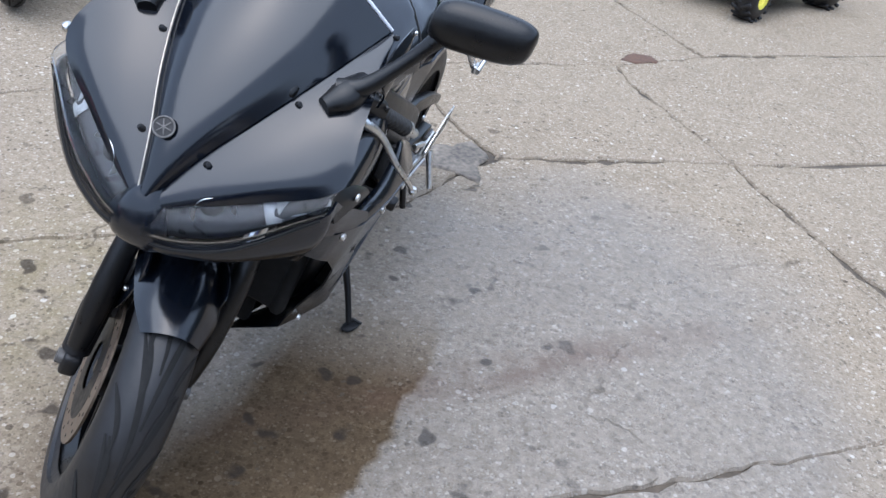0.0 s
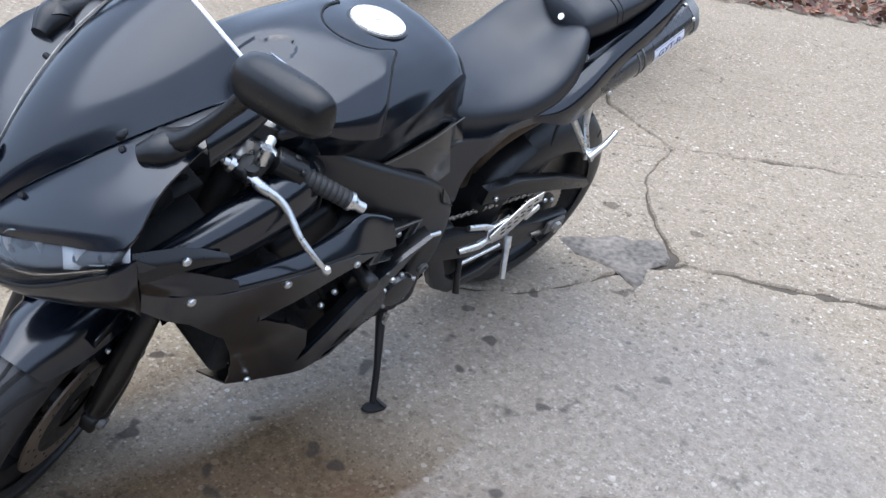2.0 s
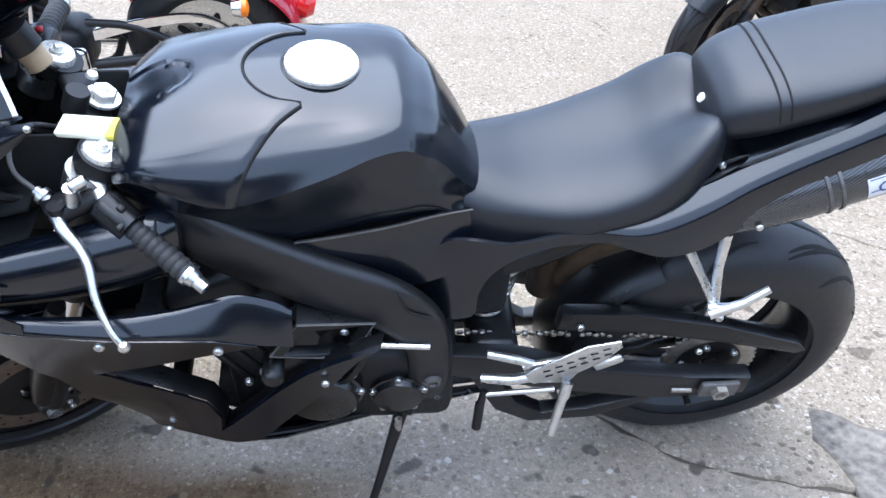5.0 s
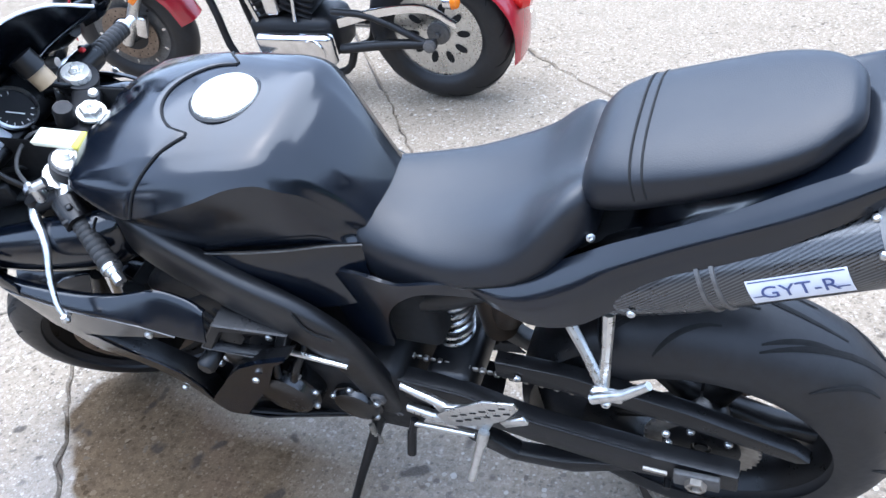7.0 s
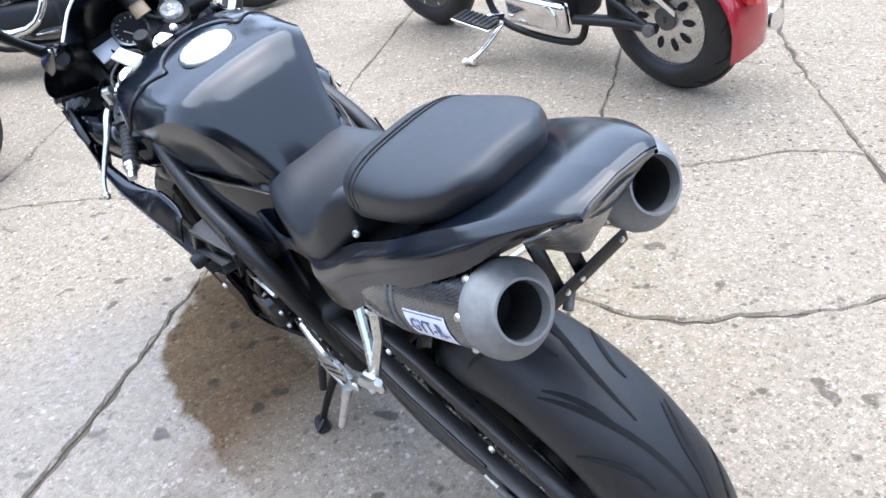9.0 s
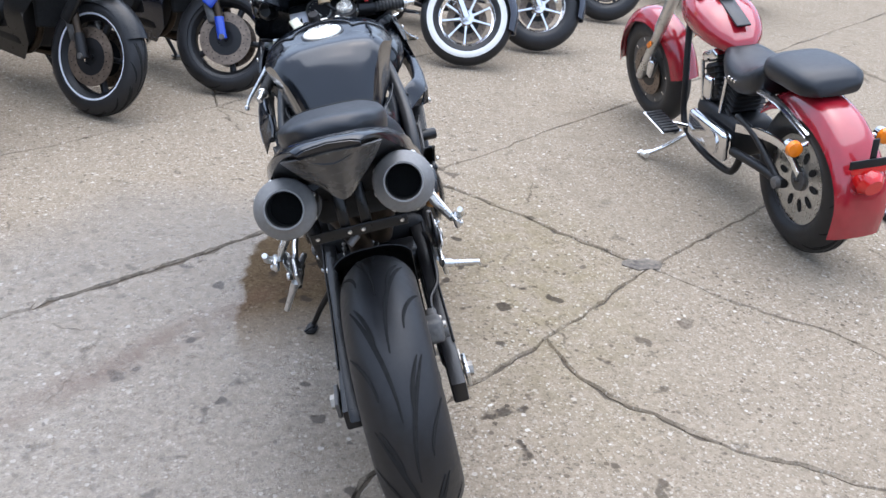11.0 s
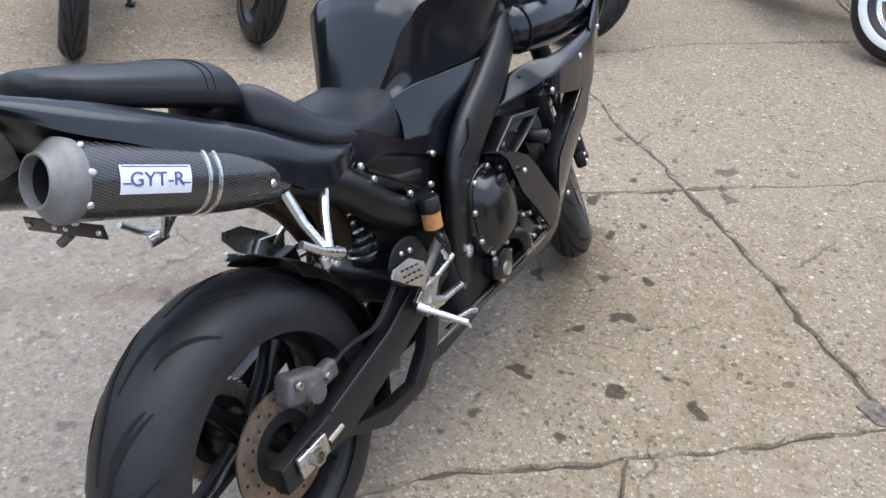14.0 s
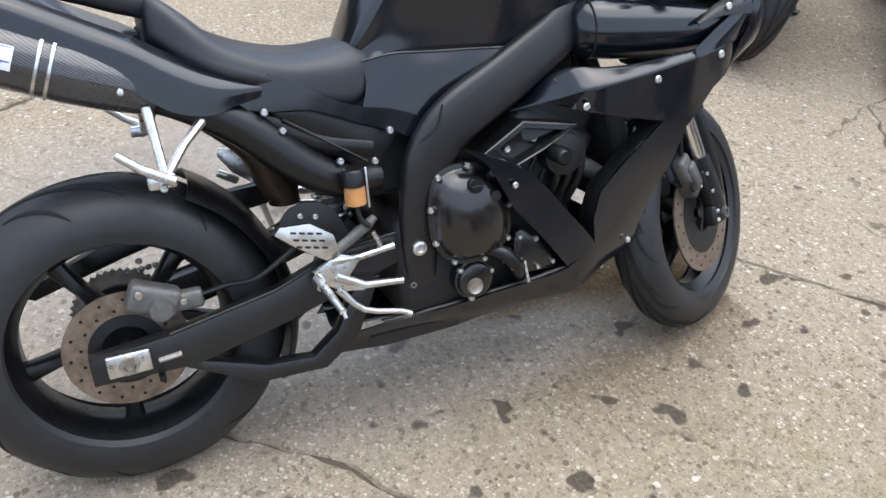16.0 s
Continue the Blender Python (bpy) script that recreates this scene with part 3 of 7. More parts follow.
# fuel tank: half sections of the ridge, the two creases, the shoulder edge, the knee hollow and the lower edge
TANK = {
    1.075: [(0, 0.985), (0.060, 0.985), (0.125, 0.965), (0.140, 0.945), (0.125, 0.905), (0.100, 0.870)],
    1.03: [(0, 1.010), (0.070, 1.010), (0.148, 0.990), (0.168, 0.970), (0.150, 0.905), (0.130, 0.850)],
    0.96: [(0, 1.036), (0.075, 1.031), (0.150, 1.006), (0.191, 0.955), (0.170, 0.895), (0.155, 0.835)],
    0.89: [(0, 1.049), (0.079, 1.041), (0.142, 1.021), (0.203, 0.950), (0.178, 0.890), (0.164, 0.832)],
    0.82: [(0, 1.054), (0.082, 1.046), (0.130, 1.034), (0.198, 0.968), (0.176, 0.895), (0.163, 0.836)],
    0.75: [(0, 1.049), (0.080, 1.043), (0.117, 1.036), (0.185, 0.988), (0.160, 0.905), (0.150, 0.840)],
    0.69: [(0, 1.046), (0.074, 1.043), (0.108, 1.038), (0.168, 1.006), (0.147, 0.910), (0.138, 0.840)],
    0.645: [(0, 1.043), (0.068, 1.040), (0.098, 1.035), (0.152, 1.004), (0.135, 0.900), (0.130, 0.842)],
    0.615: [(0, 1.026), (0.060, 1.022), (0.086, 1.015), (0.138, 0.980), (0.125, 0.890), (0.123, 0.841)],
    0.59: [(0, 1.006), (0.055, 1.000), (0.078, 0.991), (0.122, 0.955), (0.116, 0.880), (0.119, 0.840)],
    0.55: [(0, 0.945), (0.046, 0.940), (0.064, 0.932), (0.100, 0.892), (0.096, 0.855), (0.112, 0.835)],
    0.505: [(0, 0.852), (0.032, 0.850), (0.048, 0.846), (0.075, 0.832), (0.080, 0.818), (0.090, 0.805)],
}


def tank_section(half, n=6):
    """A half section, rounded over the crown and the flank, folded at its two edges."""
    (y2, z2), (y3, z3) = half[2], half[3]
    d = math.hypot(y3 - y2, z3 - z2)
    belly = ((y2 + y3) / 2 + 0.10 * d * (z2 - z3) / d, (z2 + z3) / 2 + 0.10 * d * (y3 - y2) / d)
    q = spline([(-half[1][0], half[1][1]), *half[:3]], n)[n:]
    q += spline([half[2], belly, half[3]], n)[1:]
    q += spline([half[3], half[4], half[5]], n)[1:]
    return q


FINE = {x: tank_section(half) for x, half in TANK.items()}
UMAX = len(next(iter(FINE.values()))) - 1
TANK_LINES = [[tuple(p) for p in spline([(x, *FINE[x][u]) for x in sorted(FINE)], 14)] for u in range(UMAX + 1)]
U_EDGE = 24


def on_tank(x, u, lift=0.0):
    """A point on the left half; u counts the fine section's points from the ridge down."""
    def at(v):
        line = TANK_LINES[v]
        xs = [p[0] for p in line]
        return np.array([x, np.interp(x, xs, [p[1] for p in line]), np.interp(x, xs, [p[2] for p in line])])
    i = min(int(u), UMAX - 1)
    a, b = at(i), at(i + 1)
    p = a + (b - a) * (u - i)
    n = np.array([0.0, -(b - a)[2], (b - a)[1]])
    if n[1] < 0 and u < U_EDGE:
        n = -n
    n /= max(1e-6, np.linalg.norm(n))
    return tuple(p + n * lift)


rows = []
for x in [0.505 + 0.57 * k / 76 for k in range(77)]:
    half = [on_tank(x, u) for u in range(UMAX + 1)]
    rows.append([(p[0], -p[1], p[2]) for p in reversed(half[1:])] + half)
tank = part("fuel_tank", smooth(shell(grid(rows), 0.005), 34), PAINT, bike, "satin black fuel tank with creased flanks")


def cover_start(u):
    """Where the front cover ends: round the filler in the middle, along the seam on the flank."""
    p = on_tank(0.82, u)
    if u <= 7.5:
        return 0.795 + 0.090 * math.sqrt(max(0.0, 1 - (p[1] / 0.088) ** 2))
    t = (u - 7.5) / (U_EDGE - 7.5)
    return 0.795 + 0.098 * t + 0.016 * math.sin(math.pi * t)


US = [k * 0.75 for k in range(11)] + [7.5 + 0.75 * k for k in range(1, 23)]
for s in (1, -1):
    rows = []
    for u in US:
        x0 = cover_start(u)
        rows.append([on_tank(x0 + (1.073 - x0) * (k / 24), u, 0.0042 * min(1.0, 0.45 + k * 0.5)) for k in range(25)])
    part("front_cover", mirror(smooth(shell(grid(rows), 0.002), 34), s), PAINT, tank, "satin black front tank cover")
    pts = [on_tank(cover_start(u) - 0.0012, u, 0.0012) for u in US]
    part("seam", mirror(tube(pts, 0.0026, 6), s), BLACKHOLE, tank)
CAP = Matrix.Translation((0.765, 0, 1.047)) @ pose(0, 0, 0, 0, -4, 0)
part("tank_cap", moved(lathe([(0, 0.011), (0.030, 0.011), (0.034, 0.010), (0.050, 0.010), (0.056, 0.007), (0.058, 0.0), (0, 0)], 40, "Z"), CAP), WHITEMETAL, tank, "bright round filler cap")
part("lock_flap", moved(box((0.03, 0.012, 0.003), (0.008, 0, 0.0122), 0.001), CAP), LABEL, tank)
part("cap_ring", moved(lathe([(0.057, -0.004), (0.0635, -0.006), (0.0635, 0.002), (0.060, 0.004), (0.057, 0.003)], 40, "Z"), CAP), PLASTIC, tank)


# flank covers below the tank, down to the frame
def flank_cover(s):
    rows = [[(0.93, 0.166, 0.835), (0.93, 0.172, 0.815), (0.93, 0.165, 0.79)], [(0.85, 0.168, 0.832), (0.85, 0.178, 0.80), (0.85, 0.170, 0.755)],
            [(0.75, 0.160, 0.838), (0.75, 0.172, 0.79), (0.75, 0.168, 0.72)], [(0.66, 0.144, 0.842), (0.66, 0.160, 0.79), (0.66, 0.162, 0.70)],
            [(0.59, 0.126, 0.845), (0.59, 0.142, 0.79), (0.58, 0.150, 0.71)], [(0.53, 0.104, 0.835), (0.53, 0.122, 0.79), (0.51, 0.135, 0.735)]]
    c = part("flank_cover", mirror(smooth(shell(skin(rows, 4, 4), 0.004), 60), s), PAINT, bike)
    # grey bar for the worn lip, its edge highlight included in the colour
    part("lip", mirror(tube([(x, y + 0.0052, z) for x, y, z in [r[0] for r in rows]], 0.0016, 6, 4), s), ALLOY, c, "worn pale lip with its edge highlight as a grey bar")


both(flank_cover)


# frame spars
def spar(s):
    path = [(1.09, 0.085, 0.90, 0.050), (1.02, 0.135, 0.885, 0.050), (0.93, 0.168, 0.835, 0.052), (0.80, 0.186, 0.765, 0.055), (0.69, 0.190, 0.705, 0.056), (0.628, 0.186, 0.635, 0.052),
            (0.602, 0.178, 0.55, 0.043), (0.596, 0.165, 0.45, 0.040), (0.600, 0.150, 0.36, 0.038), (0.608, 0.140, 0.30, 0.032)]
    q = spline(path, 4)
    rows = []
    for i, p in enumerate(q):
        a, b = q[max(0, i - 1)], q[min(len(q) - 1, i + 1)]
        d = Vector((b[0] - a[0], 0, b[2] - a[2])).normalized()
        nrm = Vector((-d.z, 0, d.x))
        c, hh = Vector(p[:3]), p[3]
        ring = []
        for k in range(14):
            t = 2 * math.pi * k / 14
            cu, sn = math.cos(t), math.sin(t)
            e = lambda v: math.copysign(abs(v) ** 0.55, v)
            ring.append(c + nrm * (hh * e(cu)) + Vector((0, 0.022 * e(sn), 0)))
        rows.append(ring)
    f = part("frame_spar", mirror(smooth(grid(rows, True, True), 60), s), FRAME, bike, "black cast aluminium frame spar")
    part("pivot_nut", moved(lathe([(0, 0), (0.017, 0), (0.016, 0.008), (0.010, 0.010), (0.009, 0.003), (0, 0.003)], 12), Matrix.Translation((0.588, s * 0.186, 0.442)) @ Matrix.Diagonal((1, s, 1, 1))), SILVER if s < 0 else ALLOY, f)
    for x, z in ((0.60, 0.60), (0.575, 0.35)):
        part("bolt", bolt_head((x, s * 0.196 if z > 0.5 else s * 0.165, z), 0.009, 0.006, s), ALLOY, f)
    part("seam", mirror(tube([(0.655, 0.2115, 0.745), (0.64, 0.2135, 0.70), (0.60, 0.2105, 0.675)], 0.0025, 6, 3), s), BLACKHOLE, f)


both(spar)

# rider's seat
SEAT = [
    (0.560, [(0, 0.858), (0.05, 0.854), (0.088, 0.832), (0.104, 0.800)]),
    (0.545, [(0, 0.870), (0.06, 0.866), (0.098, 0.842), (0.113, 0.792)]),
    (0.50, [(0, 0.866), (0.070, 0.864), (0.116, 0.835), (0.128, 0.768)]),
    (0.44, [(0, 0.860), (0.080, 0.859), (0.128, 0.840), (0.140, 0.780)]),
    (0.385, [(0, 0.864), (0.088, 0.864), (0.138, 0.848), (0.152, 0.808)]),
    (0.32, [(0, 0.878), (0.092, 0.882), (0.146, 0.868), (0.162, 0.836)]),
    (0.255, [(0, 0.902), (0.092, 0.912), (0.146, 0.900), (0.164, 0.858)]),
    (0.205, [(0, 0.934), (0.088, 0.958), (0.138, 0.944), (0.155, 0.886)]),
    (0.165, [(0, 0.956), (0.080, 0.990), (0.118, 0.978), (0.134, 0.914)]),
    (0.138, [(0, 0.955), (0.066, 0.990), (0.100, 0.978), (0.113, 0.930)]),
    (0.130, [(0, 0.938), (0.055, 0.962), (0.088, 0.954), (0.100, 0.930)]),
]


def pad(sections, nu=4, nv=5, deep=0.02):
    """A closed cushion: the upper skin through half sections, a flat underside."""
    rows = []
    for x, half in sections:
        fine = [tuple(p) for p in spline([(-half[1][0], half[1][1]), *half], nv)[nv:]]
        y, z = fine[-1]
        fine += [(y - 0.004, z - deep * 0.7), (y - 0.012, z - deep), (y * 0.5, z - deep)]
        rows.append([(x, -a, b) for a, b in reversed(fine[1:])] + [(x, a, b) for a, b in fine])
    cols = [spline(c, nu) for c in zip(*rows)]
    return smooth(grid([[tuple(c[i]) for c in cols] for i in range(len(cols[0]))], True, True), 50)


part("rider_seat", pad(SEAT), VINYL, bike, "smooth black vinyl rider's seat")

# passenger pad
PILLION = [
    (0.150, [(0, 1.000), (0.050, 0.998), (0.070, 0.990), (0.080, 0.976)]),
    (0.143, [(0, 1.020), (0.056, 1.017), (0.082, 1.005), (0.092, 0.982)]),
    (0.120, [(0, 1.046), (0.062, 1.042), (0.096, 1.024), (0.106, 0.992)]),
    (0.080, [(0, 1.062), (0.068, 1.058), (0.106, 1.040), (0.115, 1.006)]),
    (0.040, [(0, 1.074), (0.070, 1.070), (0.109, 1.052), (0.118, 1.022)]),
    (-0.030, [(0, 1.092), (0.068, 1.088), (0.109, 1.072), (0.117, 1.046)]),
    (-0.090, [(0, 1.108), (0.064, 1.104), (0.103, 1.090), (0.110, 1.068)]),
    (-0.140, [(0, 1.120), (0.056, 1.116), (0.086, 1.104), (0.093, 1.086)]),
    (-0.168, [(0, 1.125), (0.044, 1.121), (0.062, 1.112), (0.068, 1.098)]),
    (-0.180, [(0, 1.121), (0.036, 1.117), (0.050, 1.110), (0.056, 1.100)]),
    (-0.188, [(0, 1.112), (0.026, 1.110), (0.036, 1.106), (0.041, 1.100)]),
    (-0.191, [(0, 1.100), (0.016, 1.100), (0.022, 1.099), (0.026, 1.098)]),
]
pil = part("passenger_seat", pad(PILLION, 4, 5, 0.028), VINYL, bike, "black vinyl passenger seat pad with stitched front band")
for x0 in (0.080, 0.064):
    pts = []
    for k in range(25):
        v = -1 + k / 12
        x = x0 - 0.012 * v * v
        a = [spline([(-h[1][0], h[1][1]), *h], 5)[5:] for _, h in PILLION]
        xs = [q[0] for q in PILLION]
        j = abs(v) * (len(a[0]) - 1.001)
        yz = [q[int(j)] * (1 - j % 1) + q[int(j) + 1] * (j % 1) for q in a]
        y, z = (np.interp(-x, [-q for q in xs], [p[i] for p in yz]) for i in (0, 1))
        pts.append((x, math.copysign(y, v), z + 0.0006))
    part("stitched_seam", tube(pts, 0.0019, 6), BLACKHOLE, pil)

# tail cowl: top between the ridge and the fold, then the flank
TAIL = [
    (0.335, [(0.0, 0.790), (0.115, 0.812), (0.142, 0.826), (0.152, 0.816), (0.150, 0.804)]),
    (0.265, [(0.0, 0.800), (0.110, 0.832), (0.146, 0.850), (0.176, 0.830), (0.178, 0.798)]),
    (0.21, [(0.0, 0.815), (0.095, 0.842), (0.138, 0.876), (0.180, 0.848), (0.186, 0.788)]),
    (0.15, [(0.0, 0.840), (0.090, 0.858), (0.135, 0.909), (0.176, 0.880), (0.183, 0.802)]),
    (0.10, [(0.0, 0.880), (0.088, 0.892), (0.133, 0.940), (0.168, 0.914), (0.176, 0.837)]),
    (0.03, [(0.0, 0.940), (0.090, 0.946), (0.131, 0.976), (0.159, 0.951), (0.168, 0.884)]),
    (-0.05, [(0.0, 1.004), (0.090, 1.006), (0.127, 1.018), (0.153, 0.996), (0.161, 0.942)]),
    (-0.13, [(0.0, 1.056), (0.085, 1.056), (0.114, 1.060), (0.142, 1.036), (0.149, 0.999)]),
    (-0.21, [(0.0, 1.100), (0.072, 1.098), (0.100, 1.097), (0.124, 1.077), (0.128, 1.048)]),
    (-0.28, [(0.0, 1.132), (0.058, 1.130), (0.082, 1.125), (0.097, 1.114), (0.096, 1.102)]),
    (-0.335, [(0.0, 1.148), (0.045, 1.145), (0.066, 1.139), (0.070, 1.135), (0.066, 1.130)]),
    (-0.352, [(0.0, 1.147), (0.040, 1.143), (0.056, 1.138), (0.058, 1.135), (0.056, 1.132)]),
]


def tail(s):
    top = [[(x, y, z) for y, z in half[:3]] for x, half in TAIL]
    flank = [[(x, y, z) for y, z in half[2:]] for x, half in TAIL]
    bm = join(skin(top, 4, 4), skin(flank, 4, 4))
    bmesh.ops.remove_doubles(bm, verts=bm.verts, dist=1e-4)
    bmesh.ops.recalc_face_normals(bm, faces=bm.faces)
    part("tail_cowl", mirror(smooth(shell(bm, 0.004), 38), s), PAINT, bike, "satin black tail cowl")


both(tail)
# dark under-tray and triangular lamp cover at the tail's end
rows = [[(x, -half[4][0] * 0.97, half[4][1] + 0.004), (x, -half[4][0] * 0.5, half[4][1] - 0.02), (x, 0, half[4][1] - 0.03), (x, half[4][0] * 0.5, half[4][1] - 0.02), (x, half[4][0] * 0.97, half[4][1] + 0.004)] for x, half in TAIL[3:11]]
part("under_tray", smooth(shell(skin(rows, 2, 2), 0.003), 50), PLASTIC, bike)
rows = [[(-0.292, -0.092, 1.106), (-0.338, -0.052, 1.122), (-0.348, 0, 1.127), (-0.338, 0.052, 1.122), (-0.292, 0.092, 1.106)], [(-0.262, -0.070, 1.062), (-0.302, -0.040, 1.076), (-0.318, 0, 1.078), (-0.302, 0.040, 1.076), (-0.262, 0.070, 1.062)], [(-0.238, -0.030, 1.010), (-0.256, -0.015, 1.0), (-0.264, 0, 0.995), (-0.256, 0.015, 1.0), (-0.238, 0.030, 1.010)]]
rim = [(-y, z) for y, z in reversed(TAIL[-1][1][1:])] + list(TAIL[-1][1])
cap_rows = [[(-0.350, y, z - 0.001) for y, z in rim], [(-0.3540, y * 0.98, z - 0.003) for y, z in rim], [(-0.350, y * 0.97, 1.129 - 0.03 * abs(y)) for y, z in rim], [(-0.336, y * 0.95, 1.120 - 0.05 * abs(y)) for y, z in rim]]
part("tail_end", smooth(grid(cap_rows), 60), PAINT, bike)
part("tail_lamp_cover", smooth(shell(skin(rows, 3, 3), 0.003), 50), SMOKYLENS, bike, "smoked grey tail lamp cover")
part("seat_lock_bolt", moved(lathe([(0, 0), (0.0065, 0), (0.0065, 0.004), (0.003, 0.005), (0, 0.003)], 12, "Z"), Matrix.Translation((0.134, 0.114, 0.926)) @ pose(0, 0, 0, -50, -40, 0)), SILVER, bike)
part("seat_badge", moved(lathe([(0, 0.002), (0.008, 0.002), (0.009, 0), (0, 0)], 20, "Z"), Matrix.Translation((0.153, 0.01, 0.982)) @ pose(0, 0, 0, 0, 62, 0)), WHITEMETAL, bike, "small white round badge")


# side fairings: widest at a belt line, folded inwards above it
BELT = ((0.80, 0.690, 0.268), (0.88, 0.712, 0.278), (0.95, 0.740, 0.285), (1.10, 0.757, 0.290), (1.24, 0.775, 0.284), (1.33, 0.790, 0.262), (1.42, 0.810, 0.200))


def belt(x):
    """Height and half width of the belt line."""
    xs = [b[0] for b in BELT]
    z, y = np.interp(x, xs, [b[1] for b in BELT]), np.interp(x, xs, [b[2] for b in BELT])
    return z, y - 0.11 * max(0.0, 0.80 - x)


def fairing_y(x, z):
    zb, y = belt(x)
    d = zb - z
    if d < 0:
        return y + 0.75 * d
    y -= 0.15 * min(d, 0.20) + 0.10 * max(0.0, min(d - 0.20, 0.20)) + 1.3 * max(0.0, 0.325 - z)
    return max(0.06, y - 0.40 * max(0.0, x - 0.98) * min(1.0, max(0.0, (0.55 - z) / 0.25)))


LOWER_SIDE = [(1.40, 0.802), (1.33, 0.789), (1.24, 0.774), (1.10, 0.756), (0.95, 0.739), (0.885, 0.712), (0.966, 0.693), (1.04, 0.672), (1.150, 0.645), (1.064, 0.572), (1.0, 0.505), (0.985, 0.44), (0.994, 0.380),
              (0.924, 0.332), (0.849, 0.317), (0.754, 0.302), (0.646, 0.283), (0.505, 0.272), (0.44, 0.262), (0.40, 0.225), (0.521, 0.212), (0.678, 0.216), (0.781, 0.228), (0.863, 0.240), (0.948, 0.238),
              (1.06, 0.228), (1.130, 0.245), (1.135, 0.37), (1.165, 0.48), (1.219, 0.62), (1.29, 0.695), (1.38, 0.750)]
STRUT = [(0.689, 0.649), (0.76, 0.622), (0.815, 0.591), (0.865, 0.540), (0.913, 0.480), (0.96, 0.425), (0.994, 0.380), (0.960, 0.355), (0.923, 0.337), (0.86, 0.422), (0.792, 0.503), (0.755, 0.570), (0.726, 0.618)]
SHELF = [(1.385, 0.010, 0.004), (1.33, 0.014, 0.010), (1.24, 0.016, 0.014), (1.10, 0.024, 0.020), (1.01, 0.030, 0.030), (0.95, 0.038, 0.045), (0.91, 0.042, 0.062), (0.86, 0.040, 0.058), (0.828, 0.030, 0.050)]


def side_fairing(s):
    # on the right the rear end of the belt turns in behind the vent
    tuck = lambda x: 0.0 if s > 0 else 0.75 * max(0.0, 0.965 - x)
    side_y = lambda x, z: fairing_y(x, z) - tuck(x) * (z > 0.66) + (0 if s > 0 else 0.75 * max(0.0, 0.325 - max(z, 0.255)) * min(1.0, max(0.0, (1.13 - x) / 0.15)))
    lower = LOWER_SIDE if s > 0 else [(0.93, 0.702) if p == (0.885, 0.712) else (p[0], p[1] - 0.020) if 0.2 < p[1] < 0.23 and p[0] < 0.8 else p for p in LOWER_SIDE]
    rows = []
    for x, dy, dz in SHELF:
        z, y = belt(x)
        y, dz = y - tuck(x), dz * (1 if s > 0 else max(0.05, min(1.0, (x - 0.82) / 0.14)))
        rows.append([(x, y + 0.001, z - 0.002), (x, y - 0.001, z + 0.004), (x, y - dy * 0.5, z + 0.004 + dz * 0.5), (x, y - dy, z + dz), (x, y - dy - 0.010, z + dz - 0.004)])
    up = part("upper_side_fairing", mirror(smooth(shell(skin(rows, 5, 3), 0.004), 40), s), PAINT, bike, "satin black upper side fairing")
    lo = part("lower_side_fairing", mirror(curved_panel(lower, side_y, 0.004, 0.03), s), PAINT, bike, "satin black lower side fairing")
    part("fairing_strut", mirror(curved_panel(STRUT, lambda x, z: fairing_y(x, z) + 0.005, 0.010), s), PAINT, bike)
    # rolled inner lips along the air outlet and over the belly
    for run, deep in ((lower[8:13], 0.038), (lower[13:18], 0.014), (lower[5:9], 0.038), (STRUT[:7], 0.030)):
        pts = [(x, side_y(x, z) - 0.002, z) for x, z in run]
        rows = [[p, (p[0] - 0.003, p[1] - deep * 0.3, p[2] + 0.003), (p[0] - 0.006, p[1] - deep, p[2] + 0.002)] for p in pts]
        part("outlet_lip", mirror(smooth(shell(grid(rows), 0.003)), s), PLASTIC, lo)
    for x, z in ((1.30, 0.768), (1.118, 0.741), (0.945, 0.708)):
        part("screw", bolt_head((x, s * (fairing_y(x, z) + 0.003), z), 0.0085, 0.006, s), SILVER, up)
    part("screw", moved(bolt_head((0, 0, 0), 0.007, 0.004, s), Matrix.Translation((0.915, s * (0.252 - tuck(0.915)), 0.755)) @ pose(0, 0, 0, s * 40, 0, 0)), DARK, up)
    for x, z in ((0.786, 0.563), (1.083, 0.262), (1.10, 0.355), (0.70, 0.240)):
        part("screw", bolt_head((x, s * (fairing_y(x, z) + 0.012), z), 0.0075, 0.006, s), SILVER, lo)
    # vent frame with two screws in its well, between fairing and frame
    o = [(0.694, 0.671), (0.824, 0.716), (0.874, 0.648), (0.800, 0.612), (0.739, 0.585)] if s > 0 else [(0.735, 0.627), (0.828, 0.684), (0.950, 0.662), (0.875, 0.620), (0.800, 0.588)]
    c = (sum(p[0] for p in o) / 5, sum(p[1] for p in o) / 5)
    i = [(c[0] + (x - c[0]) * 0.70, c[1] + (z - c[1]) * 0.66) for x, z in o]
    flare = lambda x: 0.214 + 0.24 * (x - 0.70) * (1 if s > 0 else 0.4)
    rows = []
    for k, dy in ((1.0, -0.05), (1.0, -0.003), (0.985, 0.0), (0.74, 0.002), (0.70, -0.002), (0.68, -0.020), (0.1, -0.020)):
        rows.append([(c[0] + (x - c[0]) * k, flare(x) + dy, c[1] + (z - c[1]) * k) for x, z in o])
    v = part("side_vent", mirror(smooth(grid(rows, True, True), 30), s), PLASTIC, bike, "black vent frame with two screws in its well")
    # paler bar round the black frame, giving its rim highlight by colour
    part("vent_rim_highlight", mirror(tube([(c[0] + (x - c[0]) * 0.98, flare(x) + 0.001, c[1] + (z - c[1]) * 0.98) for x, z in o], 0.0026, 6, closed=True), s), ALLOY, v)
